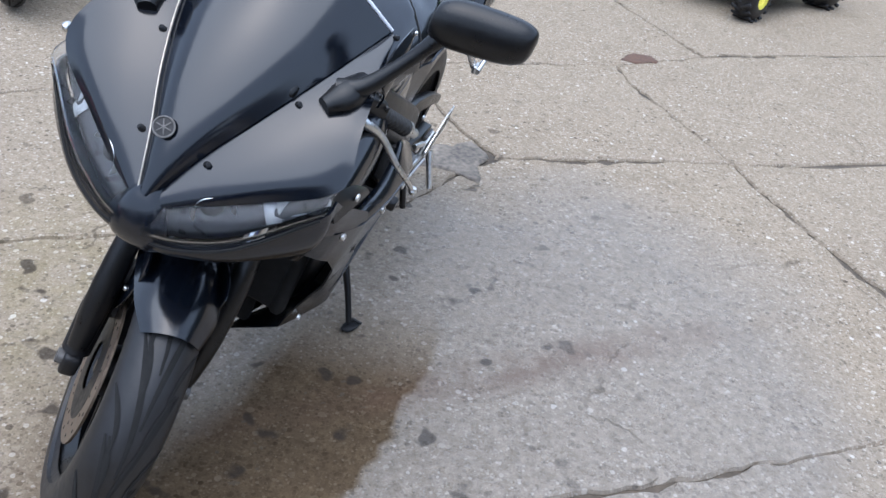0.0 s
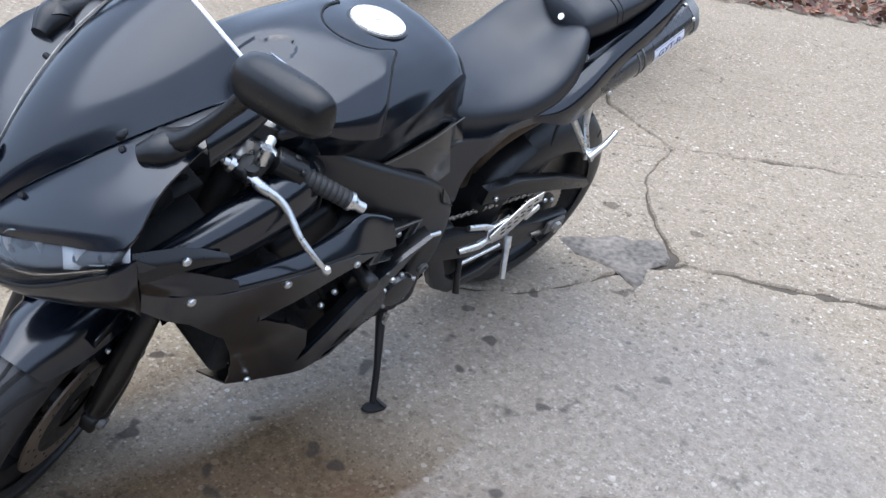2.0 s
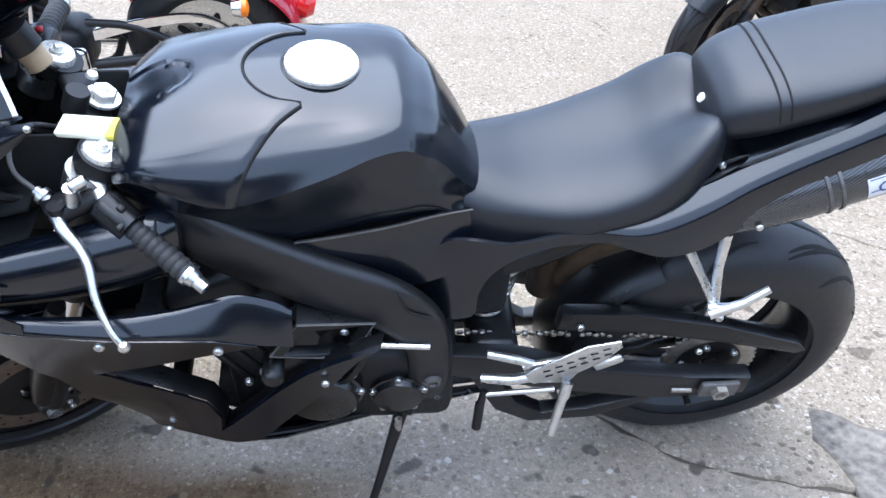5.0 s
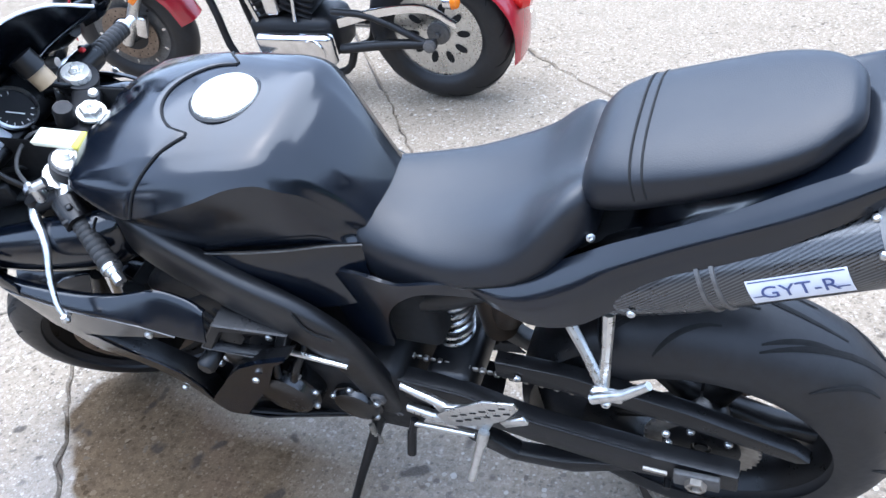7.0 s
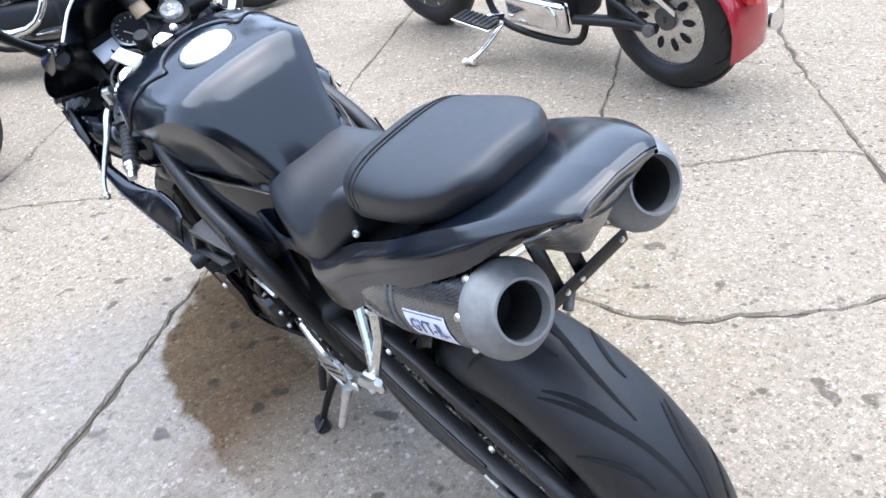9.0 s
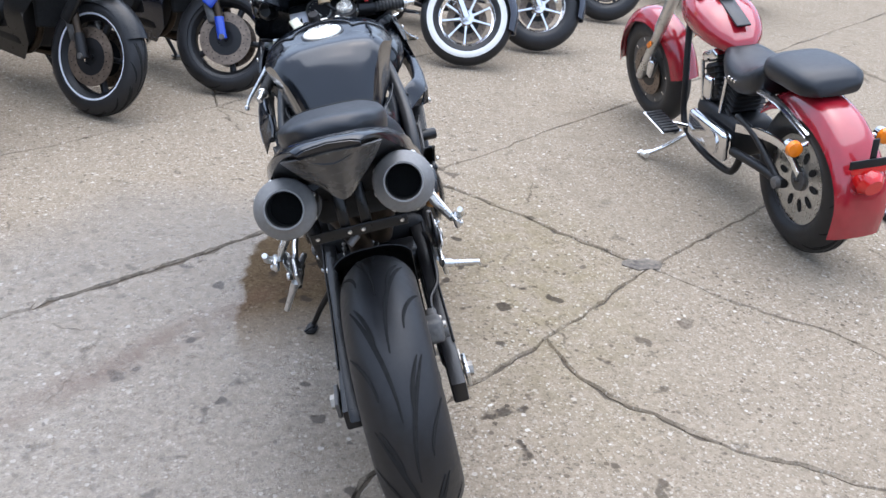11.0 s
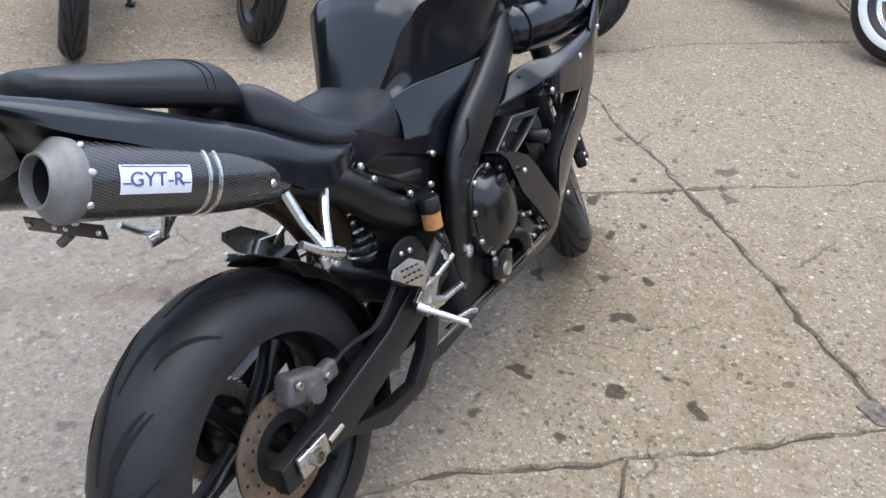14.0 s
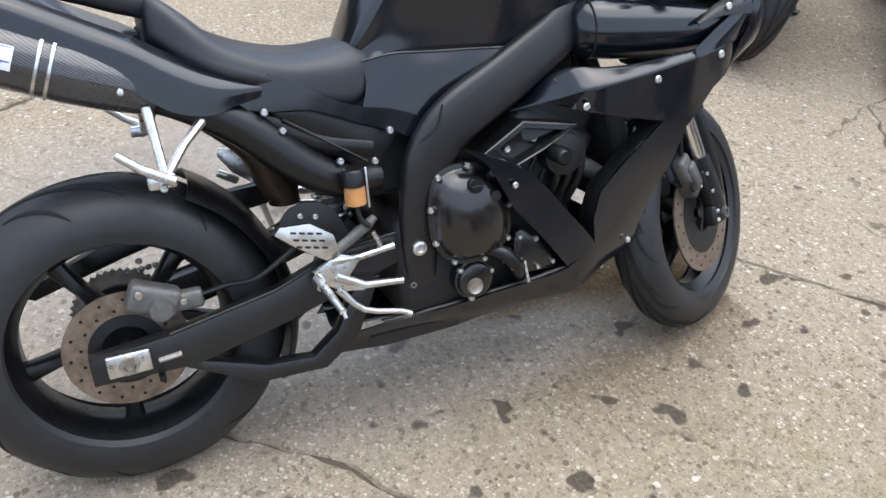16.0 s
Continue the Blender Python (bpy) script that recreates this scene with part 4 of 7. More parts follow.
    for t in (0.22, 0.62):
        x, z = i[0][0] + (i[2][0] - i[0][0]) * t, (i[0][1] + i[4][1]) / 2 + (i[2][1] - i[4][1]) * t * 0.75
        part("screw", bolt_head((x, s * (flare(x) - 0.020), z), 0.0085, 0.006, s), SILVER, v)


both(side_fairing)
# belly pan joining both lower fairings
rows = []
for x in (1.05, 0.95, 0.8, 0.6, 0.42):
    yy = fairing_y(x, 0.235) * 0.9
    rows.append([(x, -yy, 0.240), (x, -yy * 0.5, 0.222), (x, 0, 0.212), (x, yy * 0.5, 0.214), (x, yy, 0.232)])
part("belly_pan", smooth(shell(skin(rows, 2, 2), 0.003)), PLASTIC, bike)


# air ducts behind the headlamps
def air_duct(s):
    path = [(0.985, 0.150, 0.845, 0.052), (1.02, 0.170, 0.845, 0.062), (1.10, 0.190, 0.838, 0.064), (1.20, 0.207, 0.828, 0.058), (1.30, 0.222, 0.825, 0.044), (1.38, 0.228, 0.835, 0.022)]
    q = spline(path, 4)
    rows = []
    for p in q:
        rows.append([(p[0], p[1] + 0.75 * p[3] * math.cos(t), p[2] + p[3] * math.sin(t)) for t in [2 * math.pi * k / 18 for k in range(18)]])
    d = part("air_duct", mirror(smooth(grid(rows, True, True), 60), s), PAINT, bike)
    part("duct_seam", mirror(tube([(1.015, 0.17 + 0.047 * math.cos(t), 0.845 + 0.0625 * math.sin(t)) for t in [k * 0.2 - 1.2 for k in range(14)]], 0.002, 6), s), BLACKHOLE, d)
    rows = [[(1.392, 0.256, 0.893), (1.386, 0.258, 0.85), (1.378, 0.240, 0.798)], [(1.35, 0.262, 0.862), (1.35, 0.266, 0.83), (1.35, 0.256, 0.791)], [(1.29, 0.269, 0.828), (1.29, 0.275, 0.806), (1.29, 0.276, 0.783)], [(1.22, 0.282, 0.790), (1.22, 0.285, 0.781), (1.22, 0.2875, 0.772)]]
    part("cheek_panel", mirror(smooth(shell(skin(rows, 4, 4), 0.004), 50), s), PAINT, bike, "satin black cheek panel under the cockpit opening")
    rows = [[(1.39, 0.240, 0.892), (1.395, 0.256, 0.872), (1.385, 0.264, 0.845)], [(1.30, 0.250, 0.876), (1.30, 0.266, 0.866), (1.30, 0.273, 0.850)], [(1.235, 0.262, 0.845), (1.235, 0.270, 0.841), (1.235, 0.272, 0.836)]]
    blade = part("side_blade", mirror(smooth(shell(skin(rows, 3, 3), 0.004)), s), PLASTIC, bike)
    part("screw", bolt_head((1.315, s * 0.268, 0.868), 0.008, 0.005, s), SILVER, blade)


both(air_duct)

# nose: screen, shoulders, headlamps, chin
RIDGE = [(1.538, 0, 0.826), (1.494, 0, 0.900), (1.425, 0, 0.985), (1.330, 0, 1.075), (1.200, 0, 1.175)]
CREASE = [(1.530, 0.010, 0.818), (1.470, 0.044, 0.890), (1.395, 0.090, 0.962), (1.290, 0.138, 1.035), (1.150, 0.178, 1.100)]
LAMPTOP = [(1.538, 0.012, 0.800), (1.512, 0.060, 0.834), (1.474, 0.150, 0.868), (1.411, 0.254, 0.926), (1.342, 0.238, 1.008), (1.172, 0.192, 1.086)]
SHOULDER = [LAMPTOP[0], LAMPTOP[2], LAMPTOP[3], LAMPTOP[4], LAMPTOP[5]]


def screen_rows(s):
    rows = []
    for i, (a, b) in enumerate(zip(RIDGE, CREASE)):
        a, b = Vector(a), Vector(b)
        mid = a.lerp(b, 0.5) + Vector((0.010, 0.012, 0.012)) * (i / 4 + 0.15)
        rows.append([a, mid, b])
    return rows


def nose_half(s):
    if s > 0:
        rows = []
        for l in screen_rows(1):
            r = [(v.x, -v.y, v.z) for v in reversed(l[1:])] + [tuple(v) for v in l]
            rows.append(r)
        sc = part("windscreen", smooth(shell(skin(rows, 5, 4), 0.004), 40), PAINT, bike, "black painted windscreen panel")
        part("edge_line", tube([(x + 0.002, -y - 0.002, z + 0.003) for x, y, z in CREASE], 0.0018, 6, 5), STEEL, sc)
        top = rows[-1]
        part("screen_edge", tube(top, 0.0035, 8, 4), LABEL, sc, "pale clear edge of the screen")
    rows = []
    for i, (a, b) in enumerate(zip(CREASE, SHOULDER)):
        a, b = Vector(a), Vector(b)
        bulge = Vector((0.006, 0.022, 0.010)) * (math.sin(math.pi * min(1, i / 3.2)) if i < 4 else 0.2)
        rows.append([a + Vector((-0.004, -0.006, -0.004)), a.lerp(b, 0.04) + Vector((0, 0, -0.002)), a.lerp(b, 0.33) + bulge * 0.9, a.lerp(b, 0.67) + bulge, b])
    sh = part("nose_fairing", mirror(smooth(shell(skin(rows, 5, 4), 0.004), 40), s), PAINT, bike, "satin black nose fairing")
    for i, u in ((1, 0.0), (2, 0.45), (3, 0.95)):
        p = Vector(CREASE[i]).lerp(Vector(CREASE[min(4, i + 1)]), u)
        part("screw", moved(lathe([(0, 0.006), (0.004, 0.0055), (0.0056, 0.002), (0.0056, -0.004), (0, -0.004)], 10, "Z"), Matrix.Translation((p.x + 0.004, s * (p.y + 0.016), p.z)) @ pose(0, 0, 0, s * -38, 45, 0)), DARK, sh)
    # headlamp: lens over a dark reflector bowl
    top = [Vector(p) for p in LAMPTOP[:4]]
    bot = [Vector((1.545, 0.012, 0.752)), Vector((1.536, 0.075, 0.762)), Vector((1.500, 0.155, 0.796)), Vector((1.430, 0.247, 0.874))]
    rows = []
    for a, b in zip(top, bot):
        rows.append([a + Vector((0, -0.002, -0.002)), a.lerp(b, 0.33) + Vector((0.012, 0.006, 0)), a.lerp(b, 0.67) + Vector((0.014, 0.007, 0)), b])
    lens = part("headlamp", mirror(smooth(shell(skin(rows, 4, 3), 0.003), 60), s), GLASS, bike, "clear headlamp lens over a dark housing")
    lens.visible_shadow = False
    inner = [[p - Vector((0.030, 0.012, 0)) for p in r] for r in rows]
    part("lamp_bowl", mirror(smooth(shell(skin(inner, 4, 3), -0.003), 60), s), LAMPBOWL, lens)
    C = Matrix.Translation((1.487, 0.098, 0.823)) @ pose(0, 0, 0, 0, 0, -62) @ Matrix.Scale(1.2, 4)
    for nm, bm, mt in (("projector_ring", lathe([(0.024, 0.004), (0.029, 0.007), (0.031, 0.002), (0.030, -0.010), (0.024, -0.010), (0.024, 0.004)], 32), SILVER), ("projector_lens", lathe([(0, 0.006), (0.012, 0.003), (0.020, -0.004), (0.023, -0.012), (0, -0.012)], 28), DARK)):
        part(nm, mirror(moved(bm, C), s), mt, lens)
    for k in range(5):
        u = k / 4
        part("reflector_facet", mirror(box((0.003, 0.026, 0.038 - 0.012 * u), (1.453 - 0.050 * u, 0.178 + 0.056 * u, 0.855 + 0.036 * u), 0.0015, 1, (20, -30 + 12 * (k % 2), 32 + 16 * (k % 2))), s), LAMPFACET, lens)
    # chin under the lamp back to the side fairing
    rows = [[(1.546, 0.0, 0.754), (1.538, 0.0, 0.728), (1.48, 0.0, 0.705)], [(1.537, 0.074, 0.763), (1.528, 0.074, 0.736), (1.47, 0.06, 0.708)], [(1.501, 0.156, 0.797), (1.490, 0.160, 0.758), (1.43, 0.14, 0.715)],
            [(1.431, 0.250, 0.874), (1.417, 0.250, 0.80), (1.37, 0.21, 0.715)], [(1.392, 0.257, 0.893), (1.388, 0.258, 0.835), (1.36, 0.225, 0.715)]]
    part("chin_fairing", mirror(smooth(shell(skin(rows, 4, 4), 0.004), 50), s), PAINT, bike)
    part("lamp_gasket", mirror(tube([tuple(b + Vector((0.004, 0.003, -0.001))) for b in bot], 0.003, 6, 4), s), BLACKHOLE, lens)


both(nose_half)


def nose_wing(s):
    rows = [[(1.275, 0.215, 1.075), (1.275, 0.236, 1.045), (1.268, 0.232, 1.015)], [(1.19, 0.208, 1.100), (1.19, 0.226, 1.074), (1.192, 0.222, 1.048)], [(1.117, 0.206, 1.113), (1.117, 0.211, 1.109), (1.119, 0.210, 1.103)]]
    w = part("nose_wing", mirror(smooth(shell(skin(rows, 4, 4), 0.004), 50), s), PAINT, bike, "pointed rear wing of the nose fairing")
    part("screw", bolt_head((1.125, s * 0.212, 1.107), 0.005, 0.004, s), SILVER, w)


both(nose_wing)
# the blunt tip between the lamps
rows = []
for x, z, wd in ((1.520, 0.842, 0.014), (1.542, 0.812, 0.036), (1.553, 0.780, 0.050), (1.552, 0.752, 0.056), (1.538, 0.724, 0.052), (1.50, 0.708, 0.045)):
    rows.append([(x - 0.010 - 0.25 * wd, -wd, z), (x - 0.002, -wd * 0.6, z), (x + 0.003, 0, z), (x - 0.002, wd * 0.6, z), (x - 0.010 - 0.25 * wd, wd, z)])
part("nose_tip", smooth(shell(skin(rows, 4, 4), 0.004), 60), PAINT, bike)
badge = part("round_badge", moved(lathe([(0, 0.002), (0.017, 0.002), (0.018, 0.0)], 28, "Z"), Matrix.Translation((1.486, -0.018, 0.921)) @ pose(0, 0, 0, -4, 46, 0)), DARK, bike, "small round silver badge")
BADGE = Matrix.Translation((1.486, -0.018, 0.921)) @ pose(0, 0, 0, -4, 46, 0)
part("badge_ring", moved(tube([(0.0165 * math.cos(t), 0.0165 * math.sin(t), 0.0025) for t in [2 * math.pi * k / 28 for k in range(28)]], 0.0016, 6, closed=True), BADGE), ALLOY, badge)
for k in range(3):
    part("badge_bar", moved(box((0.026, 0.0022, 0.0016), (0, 0, 0.0028), 0.0005, 1), BADGE @ Matrix.Rotation(radians(60 * k + 30), 4, 'Z')), ALLOY, badge)


# mirrors
def wing_mirror(s):
    stalk = part("mirror", mirror(join(tube([(1.310, 0.170, 1.030), (1.298, 0.205, 1.055), (1.272, 0.248, 1.120), (1.252, 0.280, 1.178)], [0.022, 0.016, 0.012, 0.016], 10, 4),
                                       tube([(1.345, 0.165, 1.010), (1.31, 0.185, 1.026), (1.255, 0.190, 1.040)], [0.016, 0.030, 0.018], 12, 4)), s), PLASTIC, bike, "black plastic wing mirror")
    rows = []
    for u, k in ((-1, 0.35), (-0.92, 0.75), (-0.6, 1.0), (0.0, 1.02), (0.6, 0.95), (0.92, 0.7), (1, 0.3)):
        ring = []
        for i in range(16):
            t = 2 * math.pi * i / 16
            cx, cz = math.cos(t), math.sin(t)
            bulge = 0.036 if cx > 0 else 0.010
            ring.append((1.236 - 0.012 * u + bulge * cx * k, 0.334 + 0.082 * u, 1.208 + 0.012 * u + 0.041 * math.copysign(abs(cz) ** 0.7, cz) * k))
        rows.append(ring)
    part("mirror_housing", mirror(smooth(skin(rows, 3, 1, True, True), 60), s), PLASTIC, stalk)
    part("mirror_glass", mirror(box((0.002, 0.13, 0.058), (1.2215, 0.336, 1.209), 0.001, 1, (8, 0, 0)), s), CHROME, stalk)


both(wing_mirror)

# running gear of the black motorcycle
REAR = Matrix.Translation((-0.022, 0, 0.328))
rear = wheel(bike, REAR, 0.341, 0.098, 0.092, 0.236, 5, PLASTIC, 7, -1, ((0.072, 0.124, -0.092),), 0.080, 0.022, 0.03, name="rear_wheel", label="rear wheel with wide grooved tyre", turn=0.55)
LEGX, AXLE_X, FR = 1.140, 1.425, 0.288
FRONT = STEER @ Matrix.Translation((AXLE_X, 0, FR))
wheel(bike, FRONT, 0.312, 0.064, 0.064, 0.226, 5, PLASTIC, 10, 1, ((0.105, 0.158, 0.062), (0.105, 0.158, -0.062)), 0.048, 0.018, 0.02, name="front_wheel", label="front wheel turned to the left")


def leg_point(u):
    """A point down the fork leg; 0 at the top cap, 1 at the axle."""
    return (LEGX + (AXLE_X - LEGX) * u, 0.994 + (FR - 0.994) * u)


def fork(s):
    y = s * 0.106
    P = lambda u, dx=0.0, dy=0.0: (leg_point(u)[0] + dx, y + dy * s, leg_point(u)[1])
    leg = part("fork_leg", moved(join(tube([P(0.0), P(0.42)], 0.0275, 18), tube([P(0.40), P(0.46)], 0.029, 18)), STEER), DARK, bike, "black fork leg with chrome slider")
    part("slider_tube", moved(tube([P(0.45), P(0.80)], 0.0215, 18), STEER), CHROME, leg)
    b = join(tube([P(0.76), P(0.84), P(0.97)], [0.025, 0.030, 0.028], 14), moved(box((0.075, 0.034, 0.055), (AXLE_X - 0.012, y, FR + 0.0), 0.008), Matrix()),
             moved(box((0.06, 0.03, 0.12), (AXLE_X - 0.035, y, FR + 0.085), 0.008, 2, (0, -24, 0)), Matrix()))
    part("axle_clamp", moved(b, STEER), DARK, leg)
    part("fork_guard", moved(tube([P(0.50, 0.030, 0.004), P(0.62, 0.034, 0.006), P(0.80, 0.032, 0.006), P(0.93, 0.026, 0.004)], [0.016, 0.024, 0.026, 0.020], 12, 3), STEER), PLASTIC, leg)
    for dz, dx in ((0.012, -0.035), (-0.012, -0.035), (0.07, -0.05), (0.12, -0.07)):
        part("bolt", moved(bolt_head((AXLE_X + dx, y + s * 0.017, FR + dz), 0.006, 0.006, s), STEER), SILVER, leg)
    part("axle_nut", moved(moved(lathe([(0, 0), (0.016, 0), (0.015, 0.012), (0.009, 0.012), (0.008, 0.003), (0, 0.003)], 12), Matrix.Translation((AXLE_X, y + s * 0.017, FR)) @ Matrix.Diagonal((1, s, 1, 1))), STEER), ALLOY, leg)
    capm = Matrix.Translation(P(0.0)) @ pose(0, 0, 0, 0, -24, 0)
    part("fork_cap", moved(join(lathe([(0, 0.012), (0.010, 0.012), (0.012, 0.008), (0.026, 0.008), (0.0285, 0.003), (0.0285, -0.012), (0, -0.012)], 24, "Z"), box((0.012, 0.012, 0.012), (0, 0, 0.015), 0.002)), STEER @ capm), WHITEMETAL, leg, "bright fork cap with gold adjuster")
    # radial caliper behind the leg
    c = join(box((0.052, 0.045, 0.125), (AXLE_X - 0.105, s * 0.082, FR + 0.125), 0.012, 2, (0, -32, 0)), box((0.036, 0.07, 0.08), (AXLE_X - 0.10, s * 0.080, FR + 0.125), 0.010, 2, (0, -32, 0)))
    cal = part("brake_caliper", moved(c, STEER), ALLOY, bike, "dull grey radial brake caliper")
    for k in (-1, 1):
        part("piston_cap", moved(moved(lathe([(0, 0.008), (0.012, 0.008), (0.014, 0), (0, 0)], 16), Matrix.Translation((AXLE_X - 0.105 + k * 0.017, s * 0.106, FR + 0.125 + k * 0.028)) @ Matrix.Diagonal((1, s, 1, 1))), STEER), DARK, cal)
        part("pad_pin", moved(tube([(AXLE_X - 0.085 + k * 0.02, s * 0.09, FR + 0.12 + k * 0.03), (AXLE_X - 0.06 + k * 0.02, s * 0.112, FR + 0.12 + k * 0.03)], 0.004, 8), STEER), STEEL, cal)
    part("brake_hose", moved(tube([(AXLE_X - 0.13, s * 0.09, FR + 0.18), (AXLE_X - 0.17, s * 0.12, FR + 0.28), (AXLE_X - 0.16, s * 0.115, FR + 0.40), (AXLE_X - 0.2, s * 0.09, FR + 0.52)], 0.005, 8, 5), STEER), PLASTIC, cal)


both(fork)

# front mudguard
rows = []
for k in range(9):
    a = radians(66 + k * 10.5)
    r = 0.334
    w = 0.086 * (0.62, 0.86, 0.96, 1, 1, 1, 1, 1, 1)[k]
    if k > 6:
        w *= 0.9
    cx, cz = AXLE_X + r * math.cos(a), FR + r * math.sin(a)
    ring = []
    for v in (-1, -0.85, -0.5, 0, 0.5, 0.85, 1):
        drop = 0.055 * abs(v) ** 3 * (0.5 + 0.5 * math.sin(math.pi * min(1, k / 6)))
        rr = r - drop - 0.012 * abs(v)
        ring.append((AXLE_X + rr * math.cos(a), v * w, FR + rr * math.sin(a)))
    rows.append(ring)
fender = part("front_mudguard", moved(smooth(shell(skin(rows, 3, 3), 0.003), 50), STEER), PAINT, bike, "satin black front mudguard")
for s in (1, -1):
    o = [(AXLE_X - 0.20, FR + 0.16), (AXLE_X - 0.09, FR + 0.30), (AXLE_X + 0.02, FR + 0.31), (AXLE_X - 0.02, FR + 0.17), (AXLE_X - 0.09, FR + 0.09)]
    part("guard_side", moved(plate(o, s * 0.072, s * 0.078, 0.002, 3), STEER), PAINT, fender)
    for dx, dz in ((-0.035, 0.20), (-0.085, 0.26)):
        part("screw", moved(bolt_head((AXLE_X + dx, s * 0.079, FR + dz), 0.006, 0.005, s), STEER), SILVER, fender)

# triple clamp, stem nut, bars, levers, controls
clamp = part("triple_clamp", moved(join(box((0.055, 0.15, 0.022), (1.128, 0, 0.972), 0.008, 2, (0, -24, 0)), *[tube([(leg_point(-0.01)[0], s * 0.106, leg_point(0.0)[1] - 0.004), (leg_point(0.035)[0], s * 0.106, leg_point(0.035)[1])], 0.038, 20) for s in (1, -1)]), STEER), DARK, bike, "black top triple clamp")
STM = STEER @ Matrix.Translation((1.105, 0, 0.985)) @ pose(0, 0, 0, 0, -24, 0)
part("stem_nut", moved(join(lathe([(0, 0.010), (0.007, 0.010), (0.008, 0.018), (0.018, 0.018), (0.021, 0.014), (0.021, 0), (0, 0)], 6, "Z"), lathe([(0.0, 0.0), (0.027, 0.0), (0.027, 0.005), (0.0, 0.005)], 24, "Z")), STM), WHITEMETAL, clamp, "bright hexagonal stem nut")
part("clamp_bolt", moved(lathe([(0, 0.006), (0.008, 0.006), (0.010, 0), (0, 0)], 12, "Z"), STM @ Matrix.Translation((0.0, -0.05, 0.0))), WHITEMETAL, clamp)
part("ignition_lock", moved(lathe([(0, 0.03), (0.017, 0.03), (0.019, 0.026), (0.019, -0.01), (0, -0.01)], 18, "Z"), STM @ Matrix.Translation((0.045, 0.012, 0))), DARK, clamp)

UNSTEER = STEER.inverted()


def bar_end(s):
    """Clip-on bar; drawn as it stands on the left, mirrored about the steering axis for the right."""
    M = STEER @ Matrix.Diagonal((1, s, 1, 1)) @ UNSTEER

    def put(bm):
        return moved(bm, M)
    A, B = Vector((1.105, 0.150, 0.928)), Vector((0.945, 0.260, 0.836))
    d = (B - A).normalized()
    bar = part("handlebar", put(tube([tuple(A - d * 0.03), tuple(B)], 0.011, 14)), SILVER, bike, "clip-on handlebar")
    part("clip_clamp", put(join(tube([(1.109, 0.118, 0.948), (1.126, 0.119, 0.912)], 0.036, 18), tube([(1.105, 0.128, 0.93), tuple(A + d * 0.02)], [0.022, 0.015], 12))), SILVER, bar)
    part("switch_box", put(join(moved(box((0.062, 0.044, 0.05), (0, 0, 0), 0.012, 3), Matrix.Translation(A + d * 0.045) @ d.to_track_quat("X", "Z").to_matrix().to_4x4()), tube([tuple(A + d * 0.02), tuple(A + d * 0.075)], 0.027, 16))), PLASTIC, bar)
    part("switch_button", put(moved(box((0.012, 0.012, 0.012), (0, 0, 0.026), 0.003), Matrix.Translation(A + d * 0.05) @ d.to_track_quat("X", "Z").to_matrix().to_4x4())), RED if s < 0 else DARK, bar)
    part("switch_knob", put(moved(box((0.010, 0.016, 0.010), (0.018, -0.018, 0.018), 0.003), Matrix.Translation(A + d * 0.05) @ d.to_track_quat("X", "Z").to_matrix().to_4x4())), DARK, bar)
    n = 26
    rings = [tuple(A + d * (0.075 + 0.105 * i / n)) for i in range(n + 1)]
    part("grip", put(tube(rings, [0.0165 + (0.0022 if i % 3 else 0.0) for i in range(n + 1)], 16)), GRIP, bar, "ribbed black rubber grip")
    part("bar_end_cap", put(join(tube([tuple(A + d * 0.178), tuple(A + d * 0.186)], 0.019, 16), tube([tuple(A + d * 0.186), tuple(A + d * 0.196)], [0.015, 0.013], 16))), SILVER, bar)
    # lever with its perch
    pv = Vector((1.150, 0.178, 0.918))
    part("lever_perch", put(join(tube([tuple(A + d * 0.005), tuple(pv)], [0.018, 0.014], 12), tube([tuple(pv + Vector((0, 0, 0.018))), tuple(pv - Vector((0, 0, 0.012)))], 0.013, 14), box((0.05, 0.03, 0.024), tuple(pv + Vector((0.0, -0.016, 0.006))), 0.006, 2, (10, 10, 30)))), DARK, bar)
    pts = [(1.158, 0.172, 0.922), (1.142, 0.200, 0.908), (1.120, 0.222, 0.892), (1.108, 0.242, 0.872), (1.100, 0.276, 0.838), (1.082, 0.308, 0.806), (1.067, 0.322, 0.785)]
    part("lever", put(join(tube(pts, [0.011, 0.0105, 0.008, 0.0075, 0.0065, 0.0055, 0.005], 10, 4), moved(lathe([(0, -0.010), (0.006, -0.008), (0.0095, 0), (0.006, 0.008), (0, 0.010)], 12, "Z"), Matrix.Translation((1.065, 0.323, 0.783))))), SILVER, bar, "polished aluminium lever with ball end")
    part("perch_cap", put(join(tube([(1.128, 0.170, 0.935), (1.122, 0.173, 0.966)], [0.013, 0.011], 12), tube([(1.122, 0.173, 0.966), (1.105, 0.160, 0.968)], 0.010, 10))), SILVER, bar)
    if s > 0:
        part("adjuster", put(join(tube([(1.165, 0.158, 0.925), (1.185, 0.146, 0.937)], 0.008, 10), tube([(1.172, 0.154, 0.929), (1.178, 0.150, 0.933)], 0.014, 14))), SILVER, bar)
        part("clutch_cable", put(tube([(1.185, 0.146, 0.937), (1.215, 0.125, 0.955), (1.225, 0.088, 0.97), (1.205, 0.05, 0.98), (1.17, 0.0, 0.93)], 0.004, 8, 6)), ALLOY, bar)
    else:
        # brake fluid pot on the right bar
        pot = part("brake_reservoir", tube([(1.184, -0.018, 1.040), (1.196, -0.018, 1.072)], 0.021, 18), CLOUDY, bar, "clouded brake fluid pot")
        part("reservoir_cap", tube([(1.195, -0.018, 1.070), (1.208, -0.018, 1.103)], 0.0255, 18), PLASTIC, bar)
